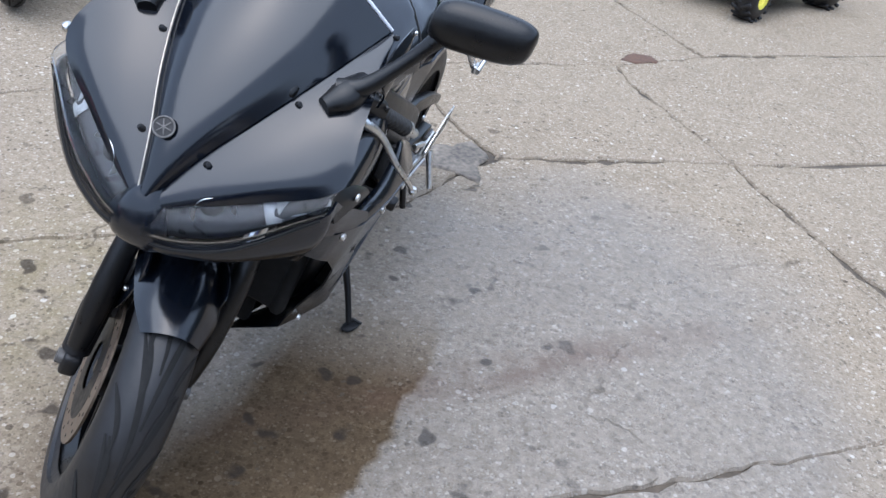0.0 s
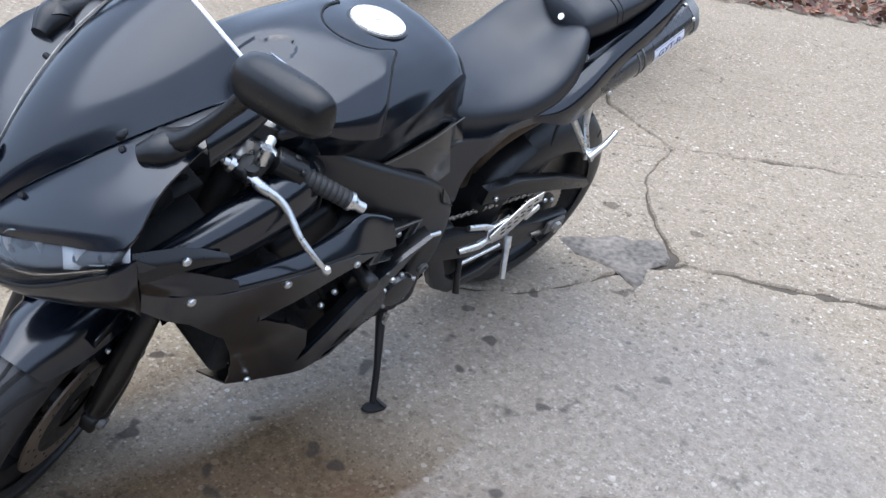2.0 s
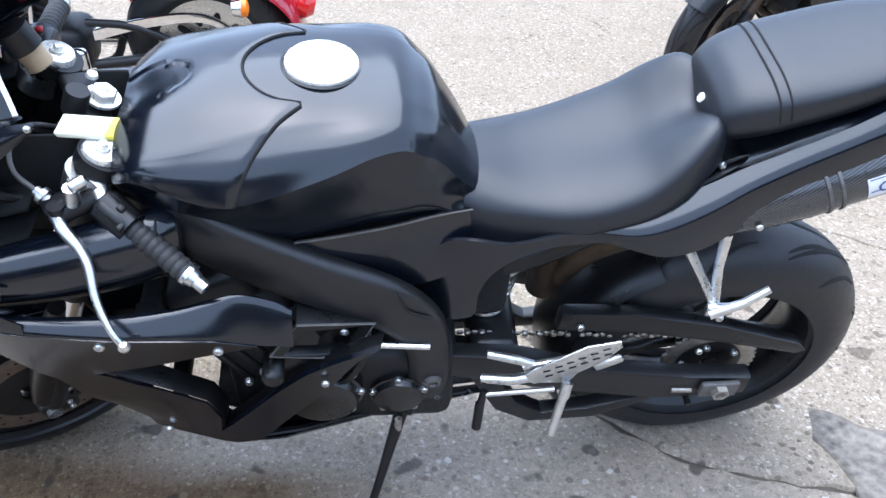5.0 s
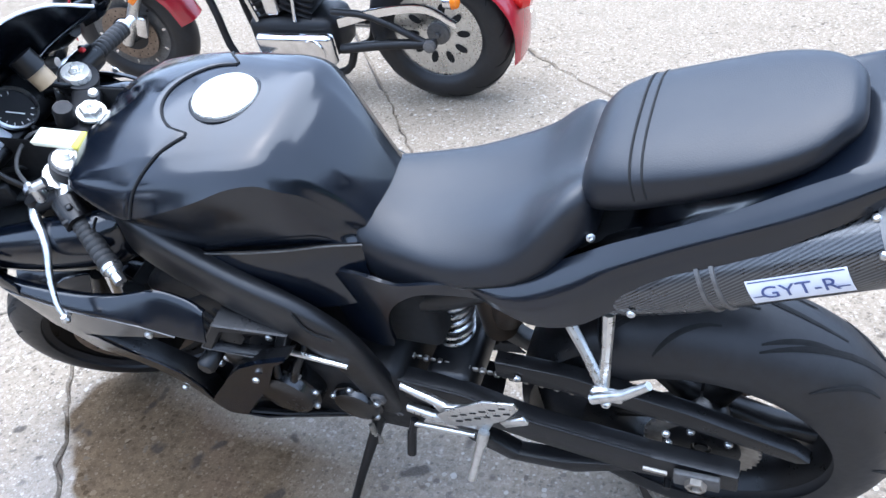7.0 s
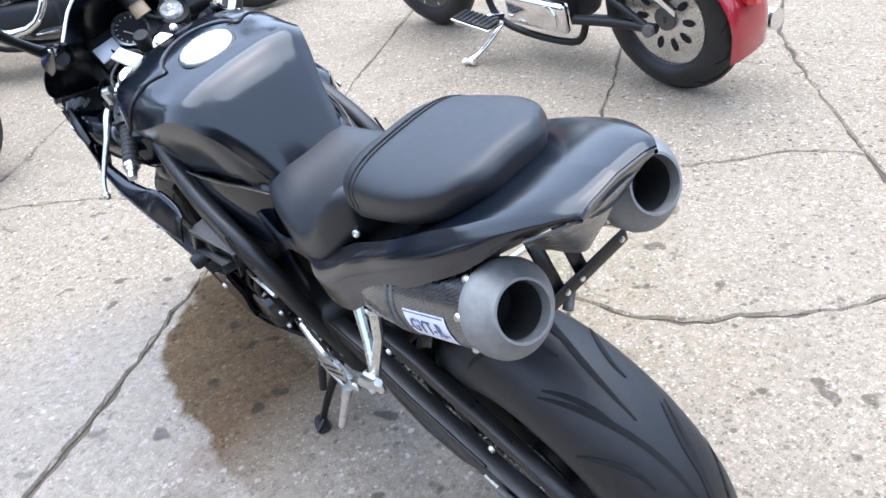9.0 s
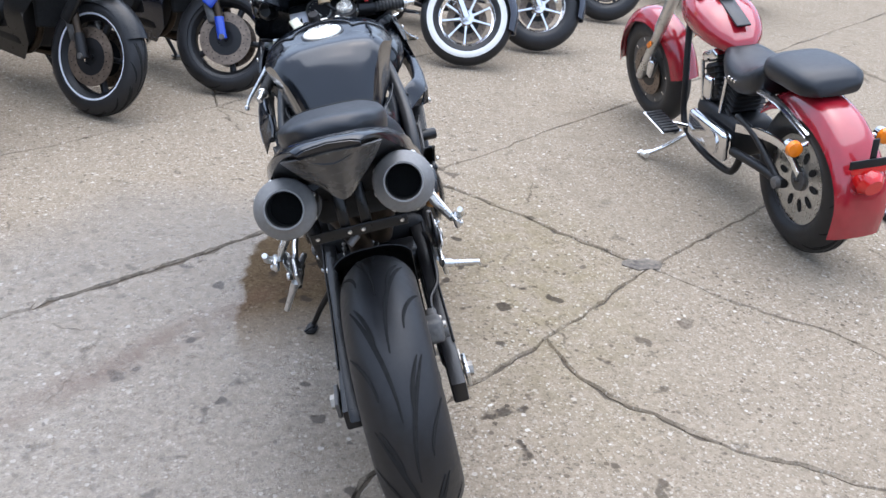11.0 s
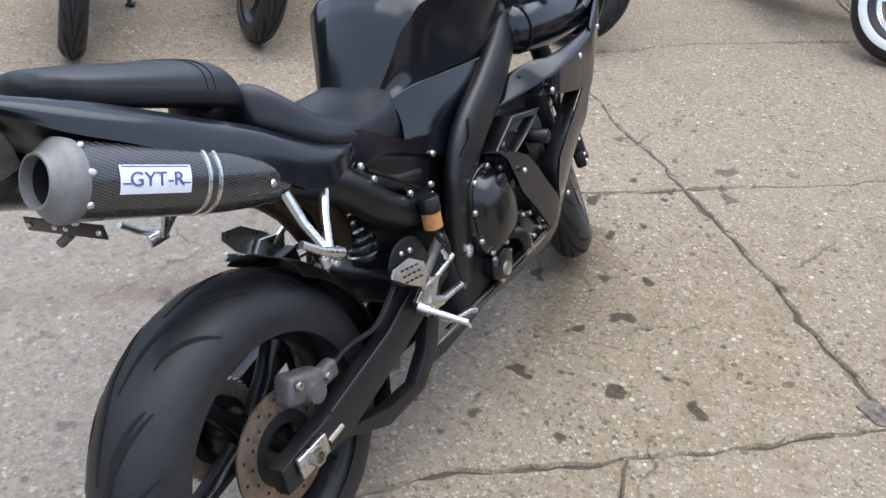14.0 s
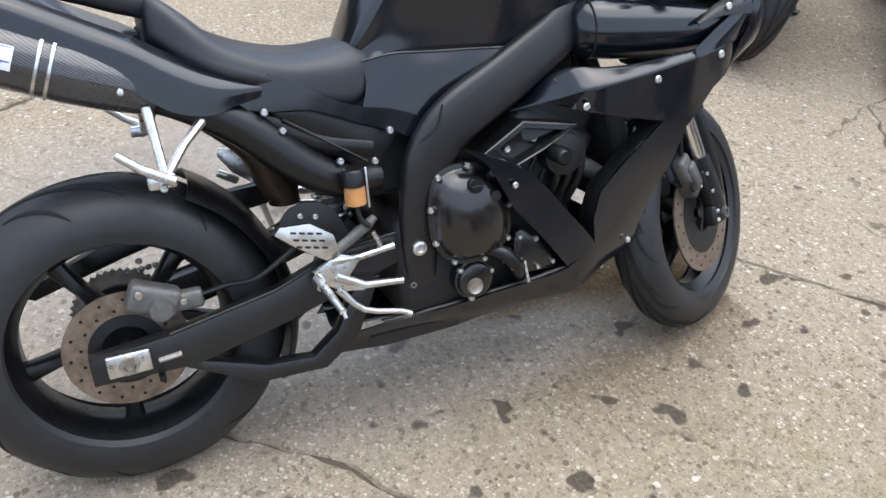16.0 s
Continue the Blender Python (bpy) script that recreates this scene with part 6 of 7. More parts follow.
def silencer(s):
    a, b = Vector((0.095, s * 0.128, 0.846)), Vector((-0.245, s * 0.116, 0.992))
    d = (b - a).normalized()
    M = Matrix.Translation(a) @ d.to_track_quat("Z", "X").to_matrix().to_4x4()
    L = (b - a).length
    can = part("silencer", moved(lathe([(0.030, -0.046), (0.041, -0.034), (0.044, -0.02), (CANR - 0.005, 0.04), (CANR, 0.11), (CANR, L), (CANR - 0.02, L)], 48, "Z"), M), CARBON, bike, "carbon fibre silencer under the tail")
    part("end_cap", moved(lathe([(CANR + 0.0015, L - 0.012), (CANR + 0.003, L - 0.004), (CANR + 0.003, L + 0.006), (0.054, L + 0.014), (0.042, L + 0.024), (0.0385, L + 0.034), (0.0350, L + 0.034), (0.0335, L - 0.05)], 48, "Z"), M), CAPMETAL, can, "brushed grey end cap")
    part("outlet", moved(lathe([(0.0, L - 0.05), (0.0332, L - 0.05), (0.0330, L + 0.018)], 32, "Z"), M), BLACKHOLE, can)
    for h in (0.135, 0.155):
        part("band", moved(lathe([(CANR, h), (CANR + 0.0025, h + 0.001), (CANR + 0.0025, h + 0.006), (CANR, h + 0.007)], 48, "Z"), M), ALLOY if s > 0 else SILVER, can)
    for k in range(8):
        t = 2 * math.pi * k / 8 + 0.25
        part("rivet", moved(lathe([(0, 0.004), (0.004, 0.003), (0.006, 0), (0, 0)], 8, "Z"), M @ Matrix.Rotation(t, 4, 'Z') @ Matrix.Translation((CANR + 0.002, 0, L - 0.014)) @ pose(0, 0, 0, 0, 90, 0)), SILVER, can)
    part("rivet", moved(lathe([(0, 0.004), (0.005, 0.003), (0.007, 0), (0, 0)], 8, "Z"), Matrix.Translation((0.068, s * 0.182, 0.850)) @ pose(0, 0, 0, -90 * s, 0, 0)), SILVER, can)
    # label plate curved round the can's outer flank, lettered
    U = Matrix((d * -1, Vector((0, s, 0)) - d * (s * d.y), Vector((0, 0, 1)))).transposed()
    U.col[1].normalize()
    up = U.col[0].cross(U.col[1])
    if up.z < 0:
        up = -up
    rd = lambda t, h, r: a + d * h + U.col[1] * (r * math.cos(t)) + up * (r * math.sin(t))
    rows = [[rd(t, h, CANR + 0.0016) for h in (L - 0.175, L - 0.055)] for t in [-0.30 + 0.09 * k for k in range(9)]]
    lab = part("label_plate", shell(grid(rows), 0.0006), LABEL, can, "silver label with blue letters")
    rows = [[rd(t, h, CANR + 0.0024) for h in (L - 0.172, L - 0.058)] for t in (0.36, 0.39)]
    part("label_bar", grid(rows), LETTER, lab)
    for h0, h1 in ((L - 0.172, L - 0.155), (L - 0.072, L - 0.058)):
        rows = [[rd(t, h, CANR + 0.0024) for h in (h0, h1)] for t in (-0.06, -0.02)]
        part("label_bar", grid(rows), LETTER, lab)
    cu = bpy.data.curves.new("letters", 'FONT')
    cu.body, cu.size, cu.extrude, cu.align_x, cu.align_y = "GYT-R", 0.028, 0.0003, 'CENTER', 'CENTER'
    tmp = bpy.data.objects.new("letters", cu)
    me = bpy.data.meshes.new_from_object(tmp)
    bpy.data.objects.remove(tmp)
    bm = bmesh.new()
    bm.from_mesh(me)
    for v in bm.verts:
        h = L - 0.115 + v.co.x * s * 1.15
        t = 0.05 + v.co.y / CANR
        v.co = rd(t, h, CANR + 0.003 + v.co.z)
    part("lettering", bm, LETTER, lab)
    # link pipe, browned by heat
    part("link_pipe", tube([tuple(a - d * -0.0), (0.14, s * 0.122, 0.822), (0.22, s * 0.095, 0.765), (0.30, s * 0.06, 0.68), (0.34, s * 0.03, 0.58)], [0.030, 0.030, 0.031, 0.033, 0.035], 16, 5), TAN, bike, "heat-browned link pipe")


both(silencer)


# passenger foot pegs on silver hangers
def hanger(s):
    q = (0.110, s * 0.220, 0.696)
    h = part("peg_hanger", join(tube([(0.175 if s > 0 else 0.205, s * 0.160, 0.800 if s > 0 else 0.785), (0.14 if s > 0 else 0.155, s * 0.190, 0.745), q], [0.010, 0.0085, 0.009], 8), tube([(0.105, s * 0.162, 0.815), (0.108, s * 0.182, 0.755), q], [0.010, 0.0085, 0.009], 8), box((0.05, 0.014, 0.026), (0.103, s * 0.228, 0.694), 0.005)), SILVER, bike, "polished passenger peg hanger")
    part("passenger_peg", tube([(0.123, s * 0.238, 0.694), (0.073, s * 0.240, 0.724), (0.036, s * 0.236, 0.756)], [0.010, 0.0085, 0.007], 10), SILVER, h)
    part("bolt", bolt_head((0.103, s * 0.235, 0.684), 0.008, 0.008, s), SILVER, h)


both(hanger)

# left rearset
HEEL = [(0.425, 0.525), (0.40, 0.550), (0.32, 0.610), (0.262, 0.622), (0.256, 0.605), (0.285, 0.560), (0.335, 0.520), (0.405, 0.495)]
rl = part("rearset_bracket", join(tube([(0.495, 0.190, 0.562), (0.44, 0.198, 0.552), (0.385, 0.202, 0.528)], [0.0075, 0.009, 0.008], 10), tube([(0.500, 0.190, 0.482), (0.44, 0.200, 0.488), (0.37, 0.204, 0.512)], [0.0095, 0.011, 0.009], 10), plate([(0.43, 0.540), (0.35, 0.560), (0.315, 0.525), (0.335, 0.480), (0.41, 0.485)], 0.196, 0.208, 0.003)), SILVER, bike, "polished aluminium rider's footrest bracket")
part("heel_plate", plate(HEEL, 0.212, 0.217, 0.0015), SILVER, rl, "drilled silver heel plate")
for k in range(12):
    x, z = 0.385 - 0.020 * (k % 6) - 0.006 * (k // 6), 0.535 + 0.0125 * (k % 6) - 0.016 * (k // 6) + 0.004
    part("slot", box((0.014, 0.0012, 0.0045), (x, 0.2176, z), 0.0005, 1, (0, 20, 0)), DARK, rl)
part("footpeg", join(tube([(0.338, 0.214, 0.492), (0.345, 0.228, 0.465)], 0.011, 12), tube([(0.345, 0.226, 0.468), (0.366, 0.266, 0.392)], [0.0095, 0.008], 12)), SILVER, rl, "knurled folding footpeg")
part("shift_rod", tube([(0.49, 0.205, 0.448), (0.36, 0.212, 0.468)], 0.0055, 10), SILVER, rl)
part("shift_toe", join(tube([(0.492, 0.200, 0.455), (0.50, 0.215, 0.425)], 0.008, 8), tube([(0.50, 0.212, 0.428), (0.506, 0.235, 0.375)], 0.0095, 12)), PLASTIC, rl)
part("shift_link", box((0.055, 0.010, 0.020), (0.272, 0.212, 0.552), 0.003, 1, (0, 32, 0)), SILVER, rl)
part("shift_shaft", tube([(0.72, 0.185, 0.60), (0.60, 0.185, 0.585)], 0.006, 8), SILVER, rl)
# right rearset
HEELR = [(0.288, 0.538), (0.300, 0.552), (0.36, 0.548), (0.405, 0.515), (0.415, 0.470), (0.385, 0.462), (0.325, 0.505)]
rr = part("rearset_bracket", join(tube([(0.395, -0.206, 0.455), (0.455, -0.204, 0.450), (0.535, -0.198, 0.456)], [0.010, 0.008, 0.0085], 10), tube([(0.40, -0.206, 0.420), (0.46, -0.204, 0.385), (0.548, -0.198, 0.372)], [0.012, 0.009, 0.0085], 10), plate([(0.355, 0.440), (0.41, 0.470), (0.46, 0.452), (0.425, 0.410), (0.46, 0.375), (0.41, 0.385), (0.365, 0.415)], -0.212, -0.200, 0.003)), SILVER, bike, "polished aluminium rider's footrest bracket")
part("heel_plate", plate(HEELR, -0.217, -0.212, 0.0015), SILVER, rr, "drilled silver heel plate")
for k in range(12):
    x, z = 0.325 + 0.017 * (k % 4) + 0.004 * (k // 4), 0.536 - 0.016 * (k // 4) - 0.004 * (k % 4)
    part("slot", box((0.012, 0.0012, 0.0045), (x, -0.2177, z), 0.0005, 1, (0, 15, 0)), DARK, rr)
part("footpeg", join(tube([(0.362, -0.208, 0.425), (0.366, -0.232, 0.415)], 0.013, 12), tube([(0.366, -0.230, 0.416), (0.381, -0.314, 0.389)], [0.0095, 0.0075], 12), tube([(0.381, -0.312, 0.389), (0.384, -0.316, 0.376)], 0.004, 8)), SILVER, rr)
part("brake_lever", tube([(0.40, -0.212, 0.395), (0.45, -0.216, 0.335), (0.53, -0.22, 0.312), (0.552, -0.222, 0.300)], [0.009, 0.007, 0.0065, 0.008], 10, 3), SILVER, rr)
part("brake_master", tube([(0.395, -0.205, 0.468), (0.48, -0.203, 0.515), (0.50, -0.203, 0.53)], [0.013, 0.012, 0.008], 12), ALLOY, rr)
part("master_rod", tube([(0.49, -0.206, 0.50), (0.505, -0.206, 0.465)], 0.006, 8), SILVER, rr)
pot = part("fluid_reservoir", tube([(0.458, -0.200, 0.572), (0.458, -0.200, 0.612)], 0.0215, 18), AMBER, bike, "amber brake fluid reservoir with black cap")
part("cap", tube([(0.458, -0.200, 0.611), (0.458, -0.200, 0.640), (0.458, -0.200, 0.645)], [0.024, 0.024, 0.020], 18), PLASTIC, pot)
part("stay", box((0.005, 0.005, 0.085), (0.486, -0.196, 0.600), 0.0015), SILVER, pot)
part("hose", tube([(0.458, -0.2, 0.572), (0.462, -0.205, 0.54), (0.48, -0.205, 0.52)], 0.006, 8, 4), PLASTIC, pot)
part("exhaust_shield", plate([(0.30, 0.52), (0.315, 0.575), (0.36, 0.59), (0.41, 0.57), (0.44, 0.50), (0.40, 0.46)], -0.185, -0.178, 0.003, 3), PLASTIC, bike)
for x, z in ((0.345, 0.565), (0.375, 0.558)):
    part("bolt", bolt_head((x, -0.186, z), 0.006, 0.005, -1), SILVER, bike)

rl.location.y = rr.location.y = 0.022

# plate bracket
pb = part("plate_bracket", join(box((0.006, 0.022, 0.10), (-0.190, 0.018, 0.935), 0.002, 1, (0, 12, 0)), box((0.006, 0.022, 0.10), (-0.190, -0.026, 0.935), 0.002, 1, (0, 12, 0)), box((0.004, 0.200, 0.024), (-0.205, -0.008, 0.892), 0.002)), PLASTIC, bike, "bare black number plate bracket")
for y in (0.078, 0.012, -0.016, -0.096):
    part("bolt", moved(lathe([(0, 0.004), (0.004, 0.003), (0.005, 0), (0, 0)], 8, "Z"), Matrix.Translation((-0.2075, y, 0.892)) @ pose(0, 0, 0, 0, -90, 0)), SILVER, pb)
part("plate_lamp", tube([(-0.195, 0.0, 0.875), (-0.205, 0.02, 0.862)], 0.008, 10), ALLOY, pb)

# side stand
st = part("side_stand", join(tube([(0.640, 0.150, 0.305), (0.655, 0.170, 0.262), (0.690, 0.234, 0.170), (0.722, 0.286, 0.082)], [0.017, 0.014, 0.010, 0.009], 12, 3), tube([(0.625, 0.13, 0.315), (0.645, 0.17, 0.305)], 0.022, 14)), PLASTIC, bike, "black side stand, folded out")
part("stand_foot", moved(join(plate([(-0.030, -0.012), (-0.008, -0.020), (0.026, -0.014), (0.034, 0.004), (0.016, 0.018), (-0.024, 0.016)], -0.0035, 0.0035, 0.002, 2)), Matrix.Translation((0.722, 0.294, 0.073)) @ pose(0, 0, 0, 105.2, 0, -15)), DARK, st)
part("stand_tang", tube([(0.715, 0.277, 0.092), (0.700, 0.318, 0.082)], 0.0045, 8), DARK, st)
part("stand_spring", tube([(0.655 + 0.007 * math.cos(i * 1.2), 0.182 + 0.007 * math.sin(i * 1.2), 0.295 - i * 0.0012) for i in range(70)], 0.002, 5), STEEL, st)

# ---- other motorcycles ----
REDPAINT = material("cherry_red_paint", (0.30, 0.012, 0.022), 0.18, 0, 0.12, 20, 0.0, 0.04, coat=0.8)
BLUEPAINT = material("blue_paint", (0.02, 0.06, 0.42), 0.25, 0, 0.12, 20, 0.0, 0.04, coat=0.6)
WHITEPAINT = material("white_paint", (0.72, 0.74, 0.74), 0.3, 0, 0.05, 20, 0.0, 0.04, coat=0.4)
GREENPAINT = material("green_paint", (0.10, 0.32, 0.04), 0.3, 0, 0.1, 20, 0.0, 0.04, coat=0.4)
NAVYPAINT = material("dark_blue_paint", (0.014, 0.017, 0.030), 0.25, 0, 0.15, 20, 0.0, 0.04, coat=0.5)
WHITEWALL = material("white_sidewall", (0.72, 0.72, 0.70), 0.6, 0, 0.06, 30)
ORANGE = material("amber_lens", (0.75, 0.20, 0.01), 0.2, 0, 0.1, 40)
REDLENS = material("red_lens", (0.55, 0.01, 0.01), 0.15, 0, 0.1, 40, coat=0.5)


def fork_wheel_frame(head, rake, axle, steer):
    """The turn about the steering head, for parts drawn straight ahead."""
    ax = Vector((-math.sin(radians(rake)), 0, math.cos(radians(rake))))
    return Matrix.Translation(head) @ Matrix.Rotation(radians(steer), 4, ax) @ Matrix.Translation([-v for v in head])


def parked_at(x, y, yaw, lean=11):
    return pose(x, y, 0.004, -lean, 0, yaw)


def cruiser(m, paint, label, steer, whitewall, spokes, rim_mat, disc_wheel=False, detail=True):
    """A heavy cruiser; x forward from the rear axle, y left, z up."""
    b = thing("cruiser_motorcycle", m, label, "motorcycle", "" if paint is REDPAINT else "motorcycles parked in a row")
    R, W = 0.335, 1.68
    ST = fork_wheel_frame((1.22, 0, 0.93), 32, W, steer)

    def P(name, bm, mat, label=""):
        return part(name, bm, mat, b, label)
    RW = Matrix.Translation((0, 0, R))
    FW = ST @ Matrix.Translation((W, 0, R))
    for mm, w, nm in ((RW, 0.082, "rear_wheel"), (FW, 0.070, "front_wheel")):
        c = wheel(b, mm, R, w, 0.085, 0.215, spokes, rim_mat, 12, 1, ((0.09, 0.148, 0.066),) if nm == "front_wheel" else (), w * 0.72, 0.014, 0.0, spoke_mat=rim_mat, name=nm, groove=(nm == "rear_wheel"))
        if disc_wheel:
            for s in (1, -1):
                d = lathe([(0.05, s * 0.040), (0.11, s * 0.048), (0.165, s * 0.044), (0.206, s * 0.050), (0.212, s * 0.045), (0.212, s * 0.03), (0.05, s * 0.03)], 48)
                part("wheel_disc", moved(d, mm), SILVER if nm == "rear_wheel" else ALLOY, c)
                for k in range(10):
                    t = 2 * math.pi * k / 10
                    o = lathe([(0, s * 0.0), (0.020, s * 0.0), (0.020, s * 0.0015), (0, s * 0.0015)], 14)
                    moved(o, Matrix.Diagonal((1.5, 1, 0.8, 1)))
                    part("wheel_slot", moved(o, mm @ Matrix.Rotation(t, 4, 'Y') @ Matrix.Translation((0.118 if nm == "rear_wheel" else 0.185, s * 0.0478, 0)) if nm == "rear_wheel" else mm @ Matrix.Rotation(t, 4, 'Y') @ Matrix.Translation((0.185, s * 0.049, 0)) @ Matrix.Scale(0.4, 4)), BLACKHOLE if nm == "rear_wheel" else CHROME, c)
        if whitewall:
            for s in (1, -1):
                part("white_sidewall", moved(lathe([(0.228, s * w * 0.90), (0.245, s * w * 1.005), (0.275, s * w * 1.0), (0.287, s * w * 0.93), (0.275, s * w * 0.9), (0.24, s * w * 0.85)], 56), mm), WHITEWALL, c)
    for s in (1, -1):
        leg = P("fork_leg", moved(join(tube([(1.20, s * 0.115, 0.98), (1.43, s * 0.115, 0.66)], 0.034, 16), tube([(1.42, s * 0.115, 0.67), (W, s * 0.115, R - 0.02)], 0.028, 16)), ST), CHROME if paint is not REDPAINT else SILVER)
        part("reflector", moved(box((0.05, 0.010, 0.03), (1.50, s * 0.148, 0.56), 0.004, 2, (0, 35, 0)), ST), ORANGE, leg)
    P("front_caliper", moved(box((0.06, 0.05, 0.12), (W - 0.12, 0.10, R + 0.06), 0.012, 2, (0, -20, 0)), ST), CHROME)
    rows = []
    for k in range(9):
        a = radians(-2 + k * 22)
        rr = R + 0.035 + 0.02 * (k / 8)
        rows.append([(W + rr * math.cos(a) * (1 - 0.16 * abs(v) ** 3), v * 0.092, R + (rr - 0.075 * abs(v) ** 3) * math.sin(a)) for v in (-1, -0.85, -0.5, 0, 0.5, 0.85, 1)])
    P("front_mudguard", moved(smooth(shell(skin(rows, 3, 3), 0.004), 50), ST), paint, "deep front mudguard")
    rows = []
    for k in range(9):
        a = radians(45 + k * 19)
        rr = R + 0.055
        rows.append([(rr * math.cos(a) * (1 - 0.05 * abs(v) ** 3), v * 0.115, R + 0.01 + rr * math.sin(a) - 0.09 * abs(v) ** 4 * max(0, math.sin(a))) for v in (-1, -0.9, -0.6, 0, 0.6, 0.9, 1)])
    P("rear_mudguard", smooth(shell(skin(rows, 3, 3), 0.004), 50), paint, "deep rear mudguard")
    # tank in two swollen halves with a chrome console
    rows = []
    for x, w, zt, zb in ((0.66, 0.05, 0.76, 0.70), (0.74, 0.125, 0.83, 0.70), (0.86, 0.165, 0.90, 0.715), (1.0, 0.170, 0.935, 0.74), (1.12, 0.140, 0.945, 0.78), (1.20, 0.085, 0.93, 0.82), (1.225, 0.03, 0.90, 0.86)):
        c, h = (zt + zb) / 2, (zt - zb) / 2
        rows.append([(x, w * math.copysign(abs(math.cos(t)) ** 0.75, math.cos(t)), c + h * math.copysign(abs(math.sin(t)) ** 0.8, math.sin(t))) for t in [2 * math.pi * k / 18 for k in range(18)]])
    tk = P("fuel_tank", smooth(skin(rows, 3, 1, True, True), 60), paint)
    part("console", join(box((0.26, 0.085, 0.03), (1.02, 0, 0.945), 0.012, 3, (0, -5, 0)), tube([(1.07, 0, 0.955), (1.067, 0, 0.975)], 0.052, 24)), CHROME, tk, "chrome tank console")
    part("dial", tube([(1.067, 0, 0.975), (1.0669, 0, 0.977)], 0.045, 24), LABEL, tk)
    part("tank_strap", box((0.22, 0.075, 0.012), (0.80, 0, 0.875), 0.005, 2, (0, -22, 0)), VINYL, tk)
    for s in (1, -1):
        part("filler_cap", tube([(0.98, s * 0.10, 0.925), (0.98, s * 0.103, 0.94)], 0.026, 18), CHROME, tk)
    # seats
    def cushion(stations):
        rr = [[(x, w * math.copysign(abs(math.cos(t)) ** 0.6, math.cos(t)), c + h * math.copysign(abs(math.sin(t)) ** 0.7, math.sin(t))) for t in [2 * math.pi * k / 18 for k in range(18)]] for x, w, c, h in stations]
        return smooth(skin(rr, 3, 1, True, True), 60)
    sd = P("rider_seat", cushion(((0.72, 0.06, 0.72, 0.03), (0.66, 0.11, 0.69, 0.06), (0.52, 0.155, 0.655, 0.07), (0.38, 0.17, 0.665, 0.07), (0.26, 0.16, 0.72, 0.08), (0.23, 0.12, 0.745, 0.05))), VINYL, "black stitched saddle")
    for k in range(3):
        part("stud", tube([(0.42 + 0.03 * k, 0.166, 0.665), (0.42 + 0.03 * k, 0.172, 0.665)], 0.008, 10), CHROME, sd)
    P("passenger_seat", cushion(((0.27, 0.10, 0.775, 0.03), (0.23, 0.145, 0.785, 0.06), (0.10, 0.155, 0.79, 0.062), (-0.04, 0.145, 0.785, 0.058), (-0.10, 0.10, 0.775, 0.03))), VINYL, "black passenger pad")
    # engine
    en = P("engine", box((0.46, 0.22, 0.20), (0.70, 0, 0.33), 0.05, 3), DARK, "v-twin engine with chrome covers")
    part("primary_cover", moved(join(box((0.40, 0.06, 0.15), (0.66, 0.15, 0.31), 0.03, 4), tube([(0.56, 0.17, 0.31), (0.56, 0.19, 0.31)], 0.06, 24)), Matrix()), CHROME, en, "chrome primary cover")
    for k, (x, tilt) in enumerate(((0.63, -22), (0.83, 22))):
        cyl = part("cylinder", box((0.13, 0.15, 0.20), (x, 0, 0.52), 0.02, 2, (0, tilt, 0)), DARK, en)
        for j in range(6):
            part("cooling_fin", box((0.16, 0.18, 0.008), (x + math.sin(radians(tilt)) * (j - 2.5) * 0.028, 0, 0.52 + (j - 2.5) * 0.028), 0.002, 1, (0, tilt, 0)), DARK, cyl)
        part("rocker_cover", box((0.15, 0.17, 0.06), (x + math.sin(radians(tilt)) * 0.125, 0, 0.645), 0.02, 3, (0, tilt, 0)), CHROME, en)
        part("pushrod_tube", tube([(x + 0.03, 0.10, 0.42), (x + 0.03 + math.sin(radians(tilt)) * 0.1, 0.10, 0.62)], 0.011, 10), CHROME, en)
    part("horn_cover", box((0.07, 0.04, 0.12), (0.735, 0.135, 0.53), 0.02, 3), CHROME, en)
    P("frame_tube", join(tube([(1.18, 0.05, 0.86), (1.08, 0.10, 0.50), (1.0, 0.11, 0.20), (0.5, 0.12, 0.17), (0.38, 0.11, 0.30)], 0.018, 10, 5), tube([(1.18, -0.05, 0.86), (1.08, -0.10, 0.50), (1.0, -0.11, 0.20), (0.5, -0.12, 0.17), (0.38, -0.11, 0.30)], 0.018, 10, 5)), DARK)
    for s in (1, -1):
        sw = P("swingarm", join(tube([(0.44, s * 0.13, 0.30), (0.2, s * 0.135, 0.33), (-0.02, s * 0.13, R)], 0.022, 10, 3), tube([(0.44, s * 0.125, 0.48), (0.25, s * 0.135, 0.46), (0.02, s * 0.13, R)], 0.016, 10, 3)), DARK)
        part("axle_nut", moved(lathe([(0, 0), (0.028, 0), (0.026, 0.02), (0.012, 0.024), (0, 0.024)], 12), Matrix.Translation((0, s * 0.145, R)) @ Matrix.Diagonal((1, s, 1, 1))), ALLOY, sw)
        st = P("fender_strut", join(tube([(0.34, s * 0.125, 0.66), (0.10, s * 0.128, 0.665), (-0.14, s * 0.125, 0.60)], [0.016, 0.018, 0.014], 8, 3)), CHROME)
        part("indicator", tube([(-0.15, s * 0.13, 0.575), (-0.15, s * 0.19, 0.57)], 0.010, 8), CHROME, st)
        part("indicator_bowl", tube([(-0.13, s * 0.20, 0.57), (-0.165, s * 0.20, 0.57)], [0.030, 0.036], 16), CHROME, st)
        part("indicator_lens", tube([(-0.165, s * 0.20, 0.57), (-0.185, s * 0.20, 0.57), (-0.192, s * 0.20, 0.57)], [0.035, 0.031, 0.012], 16), ORANGE, st)
